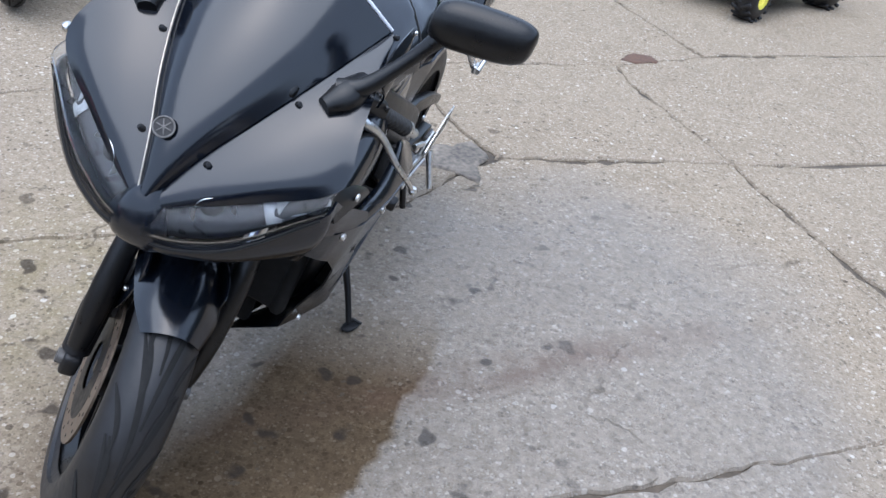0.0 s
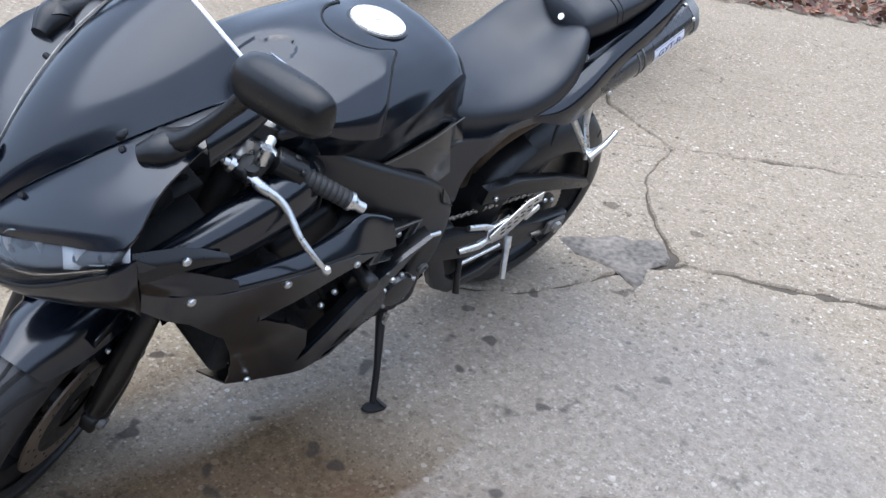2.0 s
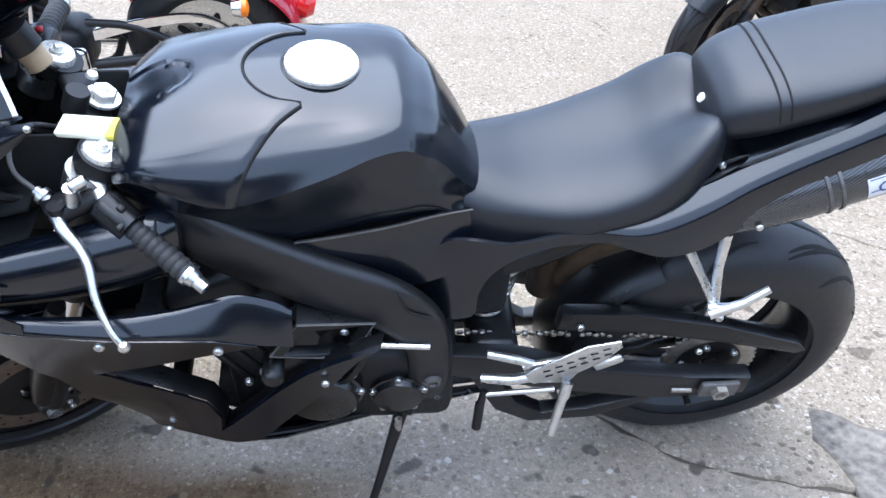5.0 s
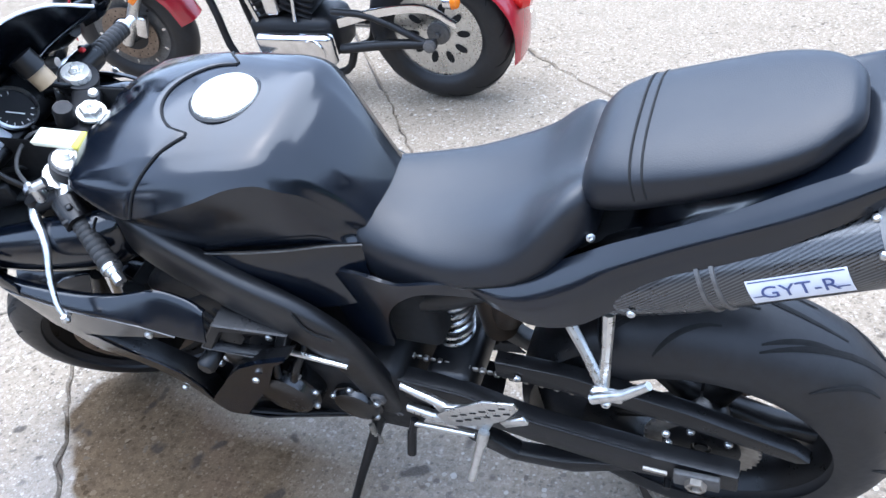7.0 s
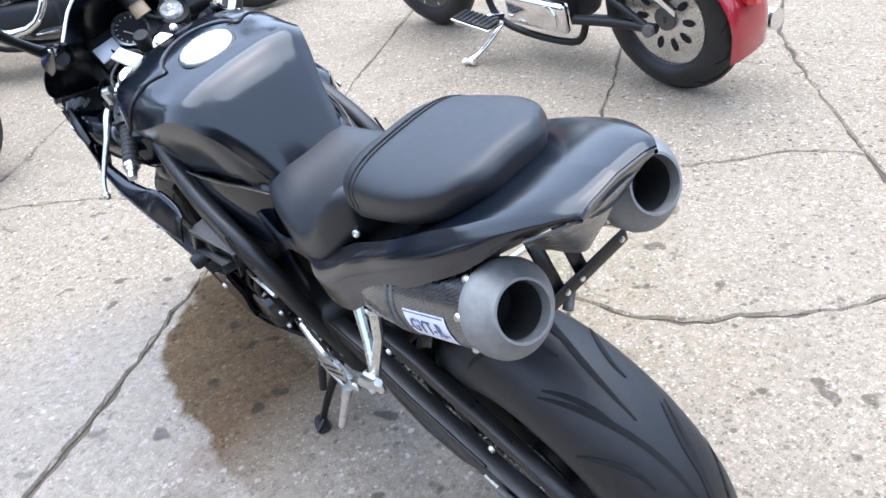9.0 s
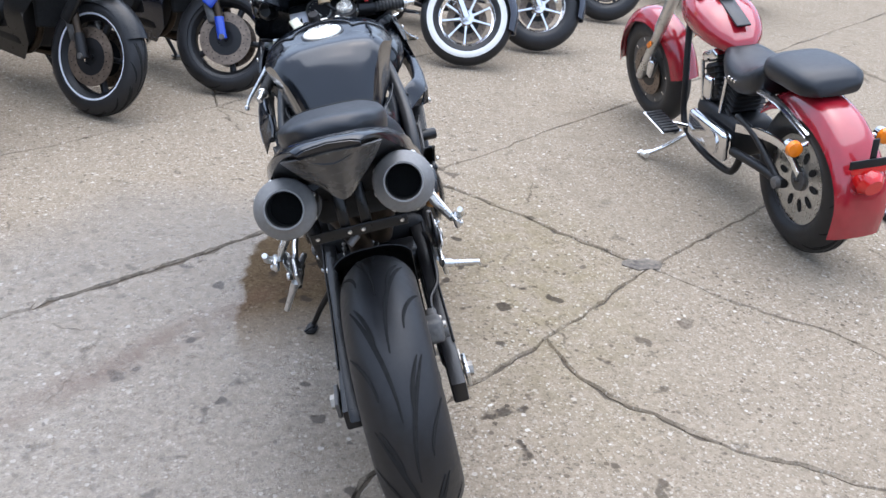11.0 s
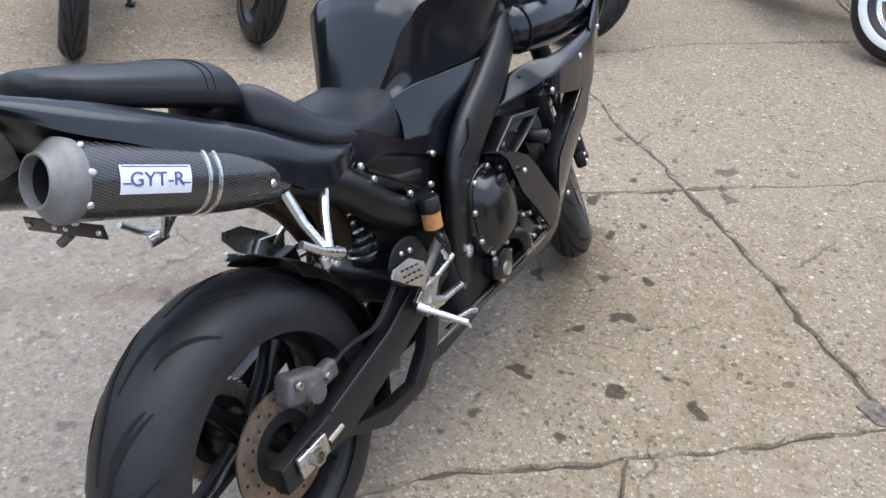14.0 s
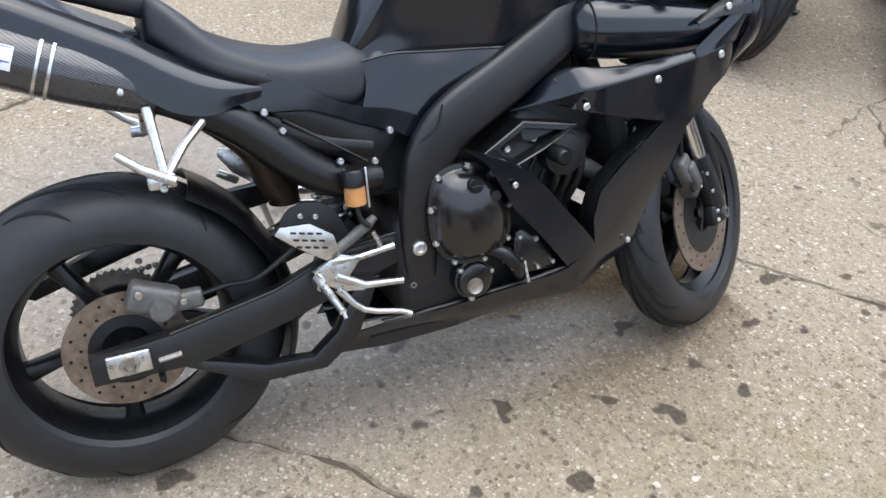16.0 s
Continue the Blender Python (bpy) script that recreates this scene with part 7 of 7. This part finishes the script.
        fb = P("footboard", plate([(0.86, 0.245), (1.14, 0.265), (1.14, 0.277), (0.86, 0.257)], s * 0.20, s * 0.31, 0.004), CHROME, "chrome-edged rubber footboard")
        part("board_rubber", box((0.26, 0.09, 0.010), (1.0, s * 0.255, 0.272), 0.004, 1, (0, -4, 0)), RUBBER, fb)
        for k in range(7):
            part("rubber_rib", box((0.008, 0.085, 0.006), (0.90 + 0.033 * k, s * 0.255, 0.272 + 0.0022 * k), 0.001, 1), DARK, fb)
        part("board_stay", tube([(1.0, s * 0.21, 0.255), (0.98, s * 0.10, 0.22)], 0.012, 8), CHROME, fb)
    P("belt_guard", smooth(shell(skin([[(0.0, 0.118, R + 0.175), (0.0, 0.138, R + 0.175), (0.0, 0.14, R + 0.145)], [(0.2, 0.118, R + 0.165), (0.2, 0.138, R + 0.165), (0.2, 0.14, R + 0.13)], [(0.42, 0.118, 0.45), (0.42, 0.138, 0.45), (0.42, 0.14, 0.41)], [(-0.13, 0.118, R + 0.10), (-0.13, 0.138, R + 0.10), (-0.13, 0.14, R + 0.075)]][3:] + [[(0.0, 0.118, R + 0.175), (0.0, 0.138, R + 0.175), (0.0, 0.14, R + 0.145)], [(0.2, 0.118, R + 0.165), (0.2, 0.138, R + 0.165), (0.2, 0.14, R + 0.13)], [(0.42, 0.118, 0.45), (0.42, 0.138, 0.45), (0.42, 0.14, 0.41)]], 4, 3), 0.004)), CHROME)
    P("exhaust_pipe", tube([(0.83, -0.12, 0.56), (0.90, -0.19, 0.45), (0.75, -0.20, 0.28), (0.3, -0.20, 0.26), (-0.35, -0.20, 0.27)], [0.022, 0.024, 0.026, 0.045, 0.045], 14, 4), CHROME)
    # bars
    bars = P("handlebar", moved(tube([(1.00, 0.42, 1.07), (1.10, 0.34, 1.10), (1.19, 0.16, 1.09), (1.20, 0, 1.08), (1.19, -0.16, 1.09), (1.10, -0.34, 1.10), (1.00, -0.42, 1.07)], 0.014, 12, 5), ST), CHROME)
    for s in (1, -1):
        part("grip", moved(tube([(1.07, s * 0.365, 1.09), (0.99, s * 0.43, 1.067)], 0.020, 12), ST), GRIP, bars)
        part("lever", moved(tube([(1.13, s * 0.33, 1.09), (1.11, s * 0.38, 1.08), (1.06, s * 0.45, 1.07)], 0.007, 8, 3), ST), CHROME, bars)
        part("switch_box", moved(box((0.06, 0.05, 0.05), (1.11, s * 0.325, 1.09), 0.012, 2), ST), CHROME, bars)
    hl = P("headlamp", moved(join(tube([(1.26, 0, 0.94), (1.34, 0, 0.93), (1.40, 0, 0.925)], [0.05, 0.09, 0.098], 24), box((0.16, 0.20, 0.10), (1.24, 0, 0.97), 0.04, 3)), ST), CHROME)
    part("lamp_glass", moved(tube([(1.40, 0, 0.925), (1.415, 0, 0.923)], [0.092, 0.06], 24), ST), LABEL, hl)
    tail = P("tail_lamp", tube([(-0.36, 0, 0.50), (-0.40, 0, 0.485), (-0.425, 0, 0.478)], [0.052, 0.055, 0.035], 20), REDLENS, "round red tail lamp")
    part("plate_holder", box((0.006, 0.20, 0.035), (-0.395, 0, 0.575), 0.002), DARK, tail)
    part("plate_stem", box((0.008, 0.025, 0.10), (-0.385, 0, 0.62), 0.002), DARK, tail)
    part("red_reflector", box((0.008, 0.17, 0.028), (-0.392, 0, 0.545), 0.003), REDLENS, tail)
    sd = P("side_stand", join(tube([(0.98, 0.12, 0.18), (1.0, 0.22, 0.12), (1.02, 0.33, 0.075)], 0.012, 10, 3), tube([(1.02, 0.30, 0.085), (1.06, 0.36, 0.068)], 0.014, 10)), CHROME, "chrome side stand, folded out")
    part("stand_foot", tube([(1.0, 0.335, 0.075), (1.06, 0.345, 0.075)], 0.016, 12), WHITEMETAL, sd)
    if paint is REDPAINT:
        part("hang_tag", moved(box((0.004, 0.05, 0.09), (1.10, 0.345, 1.0), 0.001, 1, (0, 0, 20)), ST), YELLOW, bars)
    return b


def red_heading():
    return parked_at(-2.31, 1.71, -99, 9)


cruiser(red_heading(), REDPAINT, "cherry red chrome cruiser motorcycle with black saddle", 8, False, 9, ALLOY, True)
cruiser(parked_at(-1.66 + 1.02, -1.18 - 1.34, 127, 10), NAVYPAINT, "dark blue cruiser motorcycle with whitewall tyres", 34, True, 9, CHROME)
cruiser(parked_at(-2.40 + 1.02, -1.56 - 1.34, 127, 10), NAVYPAINT, "dark blue cruiser motorcycle with chrome front wheel", 34, False, 7, CHROME)
cruiser(parked_at(-3.55 + 1.02, -2.55 - 1.34, 127, 10), NAVYPAINT, "black cruiser motorcycle with black wheels", 30, False, 7, DARK)


def sport_bike(m, paint, label, steer, rim_mat, fork_mat, stripe=None, white_rim=False):
    """A parked sport or naked motorcycle; x forward from the rear axle."""
    b = thing("sport_motorcycle", m, label, "motorcycle", "motorcycles parked in a row" if m.translation.y < 0 else "motorcycles parked behind")
    R, W = 0.312, 1.45
    ST = fork_wheel_frame((1.13, 0, 0.98), 24, W, steer)

    def P(name, bm, mat, label=""):
        return part(name, bm, mat, b, label)
    wheel(b, Matrix.Translation((0, 0, R + 0.012)), R + 0.012, 0.092, 0.085, 0.225, 5, rim_mat, 7, -1, ((0.062, 0.11, -0.085),), name="rear_wheel")
    FW = ST @ Matrix.Translation((W, 0, R))
    fw = wheel(b, FW, R, 0.064, 0.064, 0.226, 5, rim_mat, 8, 1, ((0.095, 0.155, 0.058), (0.095, 0.155, -0.058)), name="front_wheel")
    if white_rim:
        for s in (1, -1):
            part("rim_stripe", moved(lathe([(0.220, s * 0.052), (0.230, s * 0.053), (0.230, s * 0.055), (0.220, s * 0.054)], 56), FW), LABEL, fw)
    for s in (1, -1):
        leg = P("fork_leg", moved(tube([(1.14, s * 0.106, 0.98), (1.27, s * 0.106, 0.69)], 0.028, 14), ST), fork_mat)
        part("axle_lug", moved(tube([(1.40, s * 0.106, 0.42), (W, s * 0.106, R - 0.01)], 0.028, 14), ST), BLUEPAINT if stripe is BLUEPAINT else fork_mat, leg)
        part("slider_tube", moved(tube([(1.26, s * 0.106, 0.71), (1.41, s * 0.106, 0.40)], 0.021, 14), ST), TAN if fork_mat is DARK else CHROME, leg)
        part("fork_guard", moved(box((0.072, 0.030, 0.26), (1.372, s * 0.126, 0.585), 0.012, 3, (0, 24, 0)), ST), stripe or PLASTIC, leg)
        cal = P("brake_caliper", moved(box((0.055, 0.06, 0.12), (W - 0.11, s * 0.078, R + 0.12), 0.012, 2, (0, -30, 0)), ST), ALLOY)
        part("axle_nut", moved(tube([(W, s * 0.11, R), (W, s * 0.135, R)], 0.016, 12), ST), ALLOY, leg)
    rows = []
    for k in range(8):
        a = radians(30 + k * 15)
        rr = R + 0.02
        rows.append([(W + (rr - 0.05 * abs(v) ** 3) * math.cos(a), v * 0.074, R + (rr - 0.05 * abs(v) ** 3) * math.sin(a)) for v in (-1, -0.8, -0.4, 0, 0.4, 0.8, 1)])
    P("front_mudguard", moved(smooth(shell(skin(rows, 2, 2), 0.003), 50), ST), paint)
    en = P("engine", box((0.46, 0.34, 0.30), (0.78, 0, 0.42), 0.04, 3), DARK)
    part("cylinder_block", box((0.20, 0.34, 0.22), (0.92, 0, 0.62), 0.03, 2, (0, 28, 0)), DARK, en)
    for s in (1, -1):
        part("engine_cover", tube([(0.76, s * 0.16, 0.43), (0.76, s * 0.21, 0.43)], [0.10, 0.085], 28), DARK, en)
        P("frame_spar", tube([(1.10, s * 0.08, 0.90), (0.95, s * 0.17, 0.82), (0.72, s * 0.19, 0.72), (0.58, s * 0.17, 0.52), (0.58, s * 0.15, 0.36)], [0.04, 0.045, 0.05, 0.05, 0.04], 12, 4), DARK)
        P("swingarm", plate([(-0.08, 0.29), (-0.08, 0.35), (0.28, 0.41), (0.56, 0.47), (0.57, 0.40), (0.30, 0.34)], s * 0.115, s * 0.15, 0.006), DARK)
        P("side_fairing", curved_panel([(1.30, 0.66), (1.20, 0.80), (0.90, 0.74), (0.98, 0.58), (0.92, 0.36), (0.62, 0.30), (0.45, 0.27), (0.55, 0.20), (0.95, 0.19), (1.07, 0.30), (1.13, 0.46)], lambda x, z: s * (0.235 - 0.5 * max(0, 0.45 - z))), paint)
        part("exhaust_pipe", tube([(1.0, s * 0.1, 0.56), (1.08, s * 0.1, 0.42), (0.98, s * 0.09, 0.25), (0.6, s * 0.08, 0.2)], 0.02, 10, 4), TAN, en)
        P("footpeg", tube([(0.40, s * 0.18, 0.42), (0.40, s * 0.29, 0.40)], 0.010, 10), SILVER)
    P("radiator", box((0.035, 0.34, 0.32), (1.11, 0, 0.56), 0.008, 1, (0, -16, 0)), BLACKHOLE)
    rows = []
    for x, w, zt, zb in ((0.52, 0.07, 0.89, 0.80), (0.62, 0.13, 0.99, 0.80), (0.78, 0.175, 1.04, 0.80), (0.95, 0.175, 1.03, 0.82), (1.06, 0.11, 0.98, 0.86)):
        c, h = (zt + zb) / 2, (zt - zb) / 2
        rows.append([(x, w * math.cos(t), c + h * math.copysign(abs(math.sin(t)) ** 0.8, math.sin(t))) for t in [2 * math.pi * k / 16 for k in range(16)]])
    P("fuel_tank", smooth(skin(rows, 3, 1, True, True), 60), paint)
    rows = []
    for x, w, zt, zb in ((0.53, 0.10, 0.85, 0.74), (0.38, 0.15, 0.84, 0.74), (0.2, 0.15, 0.90, 0.78), (0.0, 0.12, 0.98, 0.86), (-0.2, 0.08, 1.04, 0.94), (-0.28, 0.04, 1.06, 1.0)):
        c, h = (zt + zb) / 2, (zt - zb) / 2
        rows.append([(x, w * math.copysign(abs(math.cos(t)) ** 0.7, math.cos(t)), c + h * math.copysign(abs(math.sin(t)) ** 0.8, math.sin(t))) for t in [2 * math.pi * k / 16 for k in range(16)]])
    P("seat_unit", smooth(skin(rows, 3, 1, True, True), 60), VINYL)
    rows = []
    for x, w, zt, zb in ((1.10, 0.15, 1.04, 0.92), (1.22, 0.22, 1.10, 0.82), (1.34, 0.20, 1.04, 0.76), (1.44, 0.11, 0.94, 0.78), (1.48, 0.03, 0.88, 0.82)):
        c, h = (zt + zb) / 2, (zt - zb) / 2
        rows.append([(x, w * math.cos(t), c + h * math.sin(t)) for t in [2 * math.pi * k / 16 for k in range(16)]])
    P("nose_fairing", smooth(skin(rows, 3, 1, True, True), 60), paint)
    P("silencer", tube([(0.5, -0.13, 0.24), (0.2, -0.17, 0.30), (-0.15, -0.18, 0.42)], [0.04, 0.055, 0.055], 16, 3), ALLOY)
    st = P("side_stand", tube([(0.64, 0.13, 0.29), (0.69, 0.20, 0.165), (0.724, 0.25, 0.072)], 0.012, 10, 3), DARK if paint is not WHITEPAINT else SILVER)
    part("stand_foot", moved(box((0.07, 0.05, 0.010), (0, 0, 0), 0.004), Matrix.Translation((0.722, 0.256, 0.0655)) @ pose(0, 0, 0, 12, 0, -15)), DARK, st)
    return b


def by_front(x, y, yaw, lean=12):
    """Parked so that the front tyre stands at x, y."""
    h = radians(yaw)
    return parked_at(x - 1.45 * math.cos(h), y - 1.45 * math.sin(h), yaw, lean)


sport_bike(by_front(0.76, -0.35, 127), PLASTIC, "black and green sport motorcycle with chrome-rimmed wheel", 10, DARK, DARK, PLASTIC, True)
sport_bike(by_front(0.05, -0.70, 127), NAVYPAINT, "dark sport motorcycle with bright blue fork guards", 30, DARK, DARK, BLUEPAINT)
sport_bike(by_front(1.53, 0.05, 127), WHITEPAINT, "white sport motorcycle parked in the row", 8, ALLOY, DARK)
sport_bike(by_front(2.21, 0.63, 127), PLASTIC, "black sport motorcycle parked in the row", 4, ALLOY, DARK)
sport_bike(by_front(-2.20, 3.92, -73), PLASTIC, "black sport motorcycle with pale-rimmed front wheel", 14, DARK, DARK, PLASTIC, True)
sport_bike(by_front(-0.91, 4.46, -73), WHITEPAINT, "white and black sport motorcycle on its stand", 18, DARK, SILVER, WHITEPAINT, True)


# ---- garden tractor with yellow wheels ----
def knobby(parent, at, R, w, rim_mat, turn):
    m = Matrix.Translation(at) @ pose(0, 0, 0, 0, 0, turn)
    core = part("wheel", moved(lathe([(0, -w * 0.5), (R * 0.30, -w * 0.5), (R * 0.34, -w * 0.8), (R * 0.52, -w * 0.9), (R * 0.52, w * 0.9), (R * 0.34, w * 0.8), (R * 0.30, w * 0.5), (0, w * 0.5)], 32), m), rim_mat, parent)
    part("tyre", moved(tyre(R, w, R * 0.42, R * 0.52), m), RUBBER, core)
    lugs = []
    for k in range(18):
        for s in (1, -1):
            lugs.append(moved(box((0.03, w * 0.95, R * 0.09), (0, s * w * 0.46, R - 0.004), 0.006, 1, (0, 0, s * 28)), Matrix.Rotation(2 * math.pi * (k + (0.5 if s > 0 else 0)) / 18, 4, 'Y')))
    tagged(part("tread_lug", moved(join(*lugs), m), RUBBER, core), kind="stuff")


tractor = thing("garden_tractor", pose(2.37, 7.79, 0, 0, 0, 233), "grey garden tractor with black knobby tyres on yellow rims", "tractor")
for x, y, R, w in ((0.0, 0.52, 0.26, 0.13), (0.0, -0.52, 0.26, 0.13), (1.25, 0.45, 0.19, 0.09), (1.25, -0.45, 0.19, 0.09)):
    knobby(tractor, (x, y, R), R, w, YELLOW, 0)
part("mower_deck", box((0.95, 1.05, 0.14), (0.62, 0, 0.20), 0.05, 3), ALLOY, tractor)
part("chassis", box((1.55, 0.50, 0.16), (0.62, 0, 0.40), 0.04, 2), LABEL, tractor, "pale grey chassis")
part("bonnet", box((0.75, 0.52, 0.40), (1.05, 0, 0.66), 0.08, 3), GREENPAINT, tractor)
part("seat", box((0.42, 0.46, 0.12), (0.10, 0, 0.66), 0.05, 3), VINYL, tractor)
part("backrest", box((0.10, 0.46, 0.36), (-0.12, 0, 0.86), 0.05, 3, (0, -12, 0)), VINYL, tractor)
part("steering_wheel", tube([(0.56 + 0.06 * math.cos(t), 0.18 * math.sin(t), 0.98 + 0.17 * math.cos(t) * 0.6) for t in [2 * math.pi * k / 24 for k in range(24)]], 0.014, 8, closed=True), PLASTIC, tractor)
part("steering_column", tube([(0.75, 0, 0.7), (0.57, 0, 0.98)], 0.02, 10), PLASTIC, tractor)
for s in (1, -1):
    part("mudguard", box((0.55, 0.22, 0.05), (0.0, s * 0.48, 0.58), 0.02, 2), GREENPAINT, tractor)

# ---- quad bike far down the row ----
quad = thing("quad_bike", pose(-4.6, -4.1, 0, 0, 0, 127), "black quad bike with large knobby tyres", "quad bike")
for x, y in ((0.0, 0.42), (0.0, -0.42), (1.2, 0.42), (1.2, -0.42)):
    knobby(quad, (x, y, 0.30), 0.30, 0.13, DARK, 0)
part("body", box((1.5, 0.45, 0.22), (0.6, 0, 0.52), 0.08, 3), PLASTIC, quad)
part("seat", box((0.7, 0.3, 0.14), (0.35, 0, 0.72), 0.06, 3), VINYL, quad)
part("handlebar", tube([(0.9, 0.4, 0.98), (1.0, 0.15, 1.0), (1.0, -0.15, 1.0), (0.9, -0.4, 0.98)], 0.015, 10, 4), DARK, quad)
for x in (0.0, 1.2):
    part("mudguard", box((0.62, 1.0, 0.04), (x, 0, 0.66), 0.02, 2), PLASTIC, quad)

# ---- fallen leaves along the yard's edge ----
LEAFMAT = bpy.data.materials.new("dry_leaves")
LEAFMAT.use_nodes = True
nt = LEAFMAT.node_tree
geo = nt.nodes.new("ShaderNodeNewGeometry")
ramp = nt.nodes.new("ShaderNodeValToRGB")
ramp.color_ramp.elements[0].color, ramp.color_ramp.elements[1].color = (0.05, 0.022, 0.014, 1), (0.26, 0.13, 0.075, 1)
mid = ramp.color_ramp.elements.new(0.5)
mid.color = (0.13, 0.055, 0.035, 1)
nt.links.new(geo.outputs["Random Per Island"], ramp.inputs["Fac"])
nt.links.new(ramp.outputs[0], nt.nodes["Principled BSDF"].inputs["Base Color"])
nt.nodes["Principled BSDF"].inputs["Roughness"].default_value = 0.75
rng = random.Random(4)


def leaf_heap(count, spot, size=0.05):
    verts, faces = [], []
    for _ in range(count):
        x, y, z = spot(rng)
        s = size * rng.uniform(0.5, 1.3)
        m = Matrix.Translation((x, y, z)) @ Euler((rng.uniform(-0.7, 0.7), rng.uniform(-0.7, 0.7), rng.uniform(0, 6.3))).to_matrix().to_4x4()
        k = len(verts)
        for px, py, pz in ((-1, 0, 0.1), (-0.35, 0.5, 0.0), (0.4, 0.42, 0.12), (1, 0, 0.25), (0.4, -0.42, 0.12), (-0.35, -0.5, 0.0), (0, 0, -0.08)):
            verts.append(m @ Vector((px * s, py * s, pz * s)))
        faces += [(k + a, k + (a + 1) % 6, k + 6) for a in range(6)]
    me = bpy.data.meshes.new("leaf_litter")
    me.from_pydata([tuple(v) for v in verts], [], faces)
    me.materials.append(LEAFMAT)
    return new("leaf_litter", me)


def edge_spot(r):
    u = r.uniform(-5.5, 4.5)
    d = min(r.expovariate(1 / 0.55), 2.2)
    y = 6.95 + 0.42 * (u + 1.2) * 0.9 + (0.5 - d * 0.0) + r.uniform(-0.15, 2.2) * (0.4 + 0.6 * r.random())
    return (u, y, 0.015 + 0.10 * max(0, min(1, (y - 6.95 - 0.38 * (u + 1.2)) / 1.2)) * r.random())


heap = leaf_heap(5200, edge_spot)
tagged(heap, "drift of dry brown leaves at the yard's edge", "leaves", kind="stuff")

# ---- plain walls out of view, added to darken what the paint reflects ----
WALLGREY = material("unseen_wall_grey", (0.10, 0.095, 0.085), 0.8, 0, 0.35, 6, 0.2)
WALLDARK = material("unseen_wall_dark", (0.035, 0.038, 0.022), 0.9, 0, 0.5, 12, 0.5)
for nm, at, size, turn, mt in (("reflection_wall_row", (3.0, -7.6, 1.2), (34, 0.3, 2.4), 28, WALLGREY), ("reflection_wall_back", (-6.0, 20.5, 1.1), (48, 0.4, 2.2), 28, WALLDARK), ("reflection_wall_side", (-22.0, 3.0, 1.1), (0.4, 50, 2.2), 28, WALLDARK), ("reflection_wall_far", (17.0, 6.0, 2.4), (0.4, 44, 4.8), 28, WALLDARK)):
    w = part(nm, box(size, (0, 0, 0), 0.02, 1), mt, None)
    w.matrix_basis = pose(*at, 0, 0, turn)
    tagged(w, "unseen wall added to darken the horizon in reflections", "wall", kind="structure")
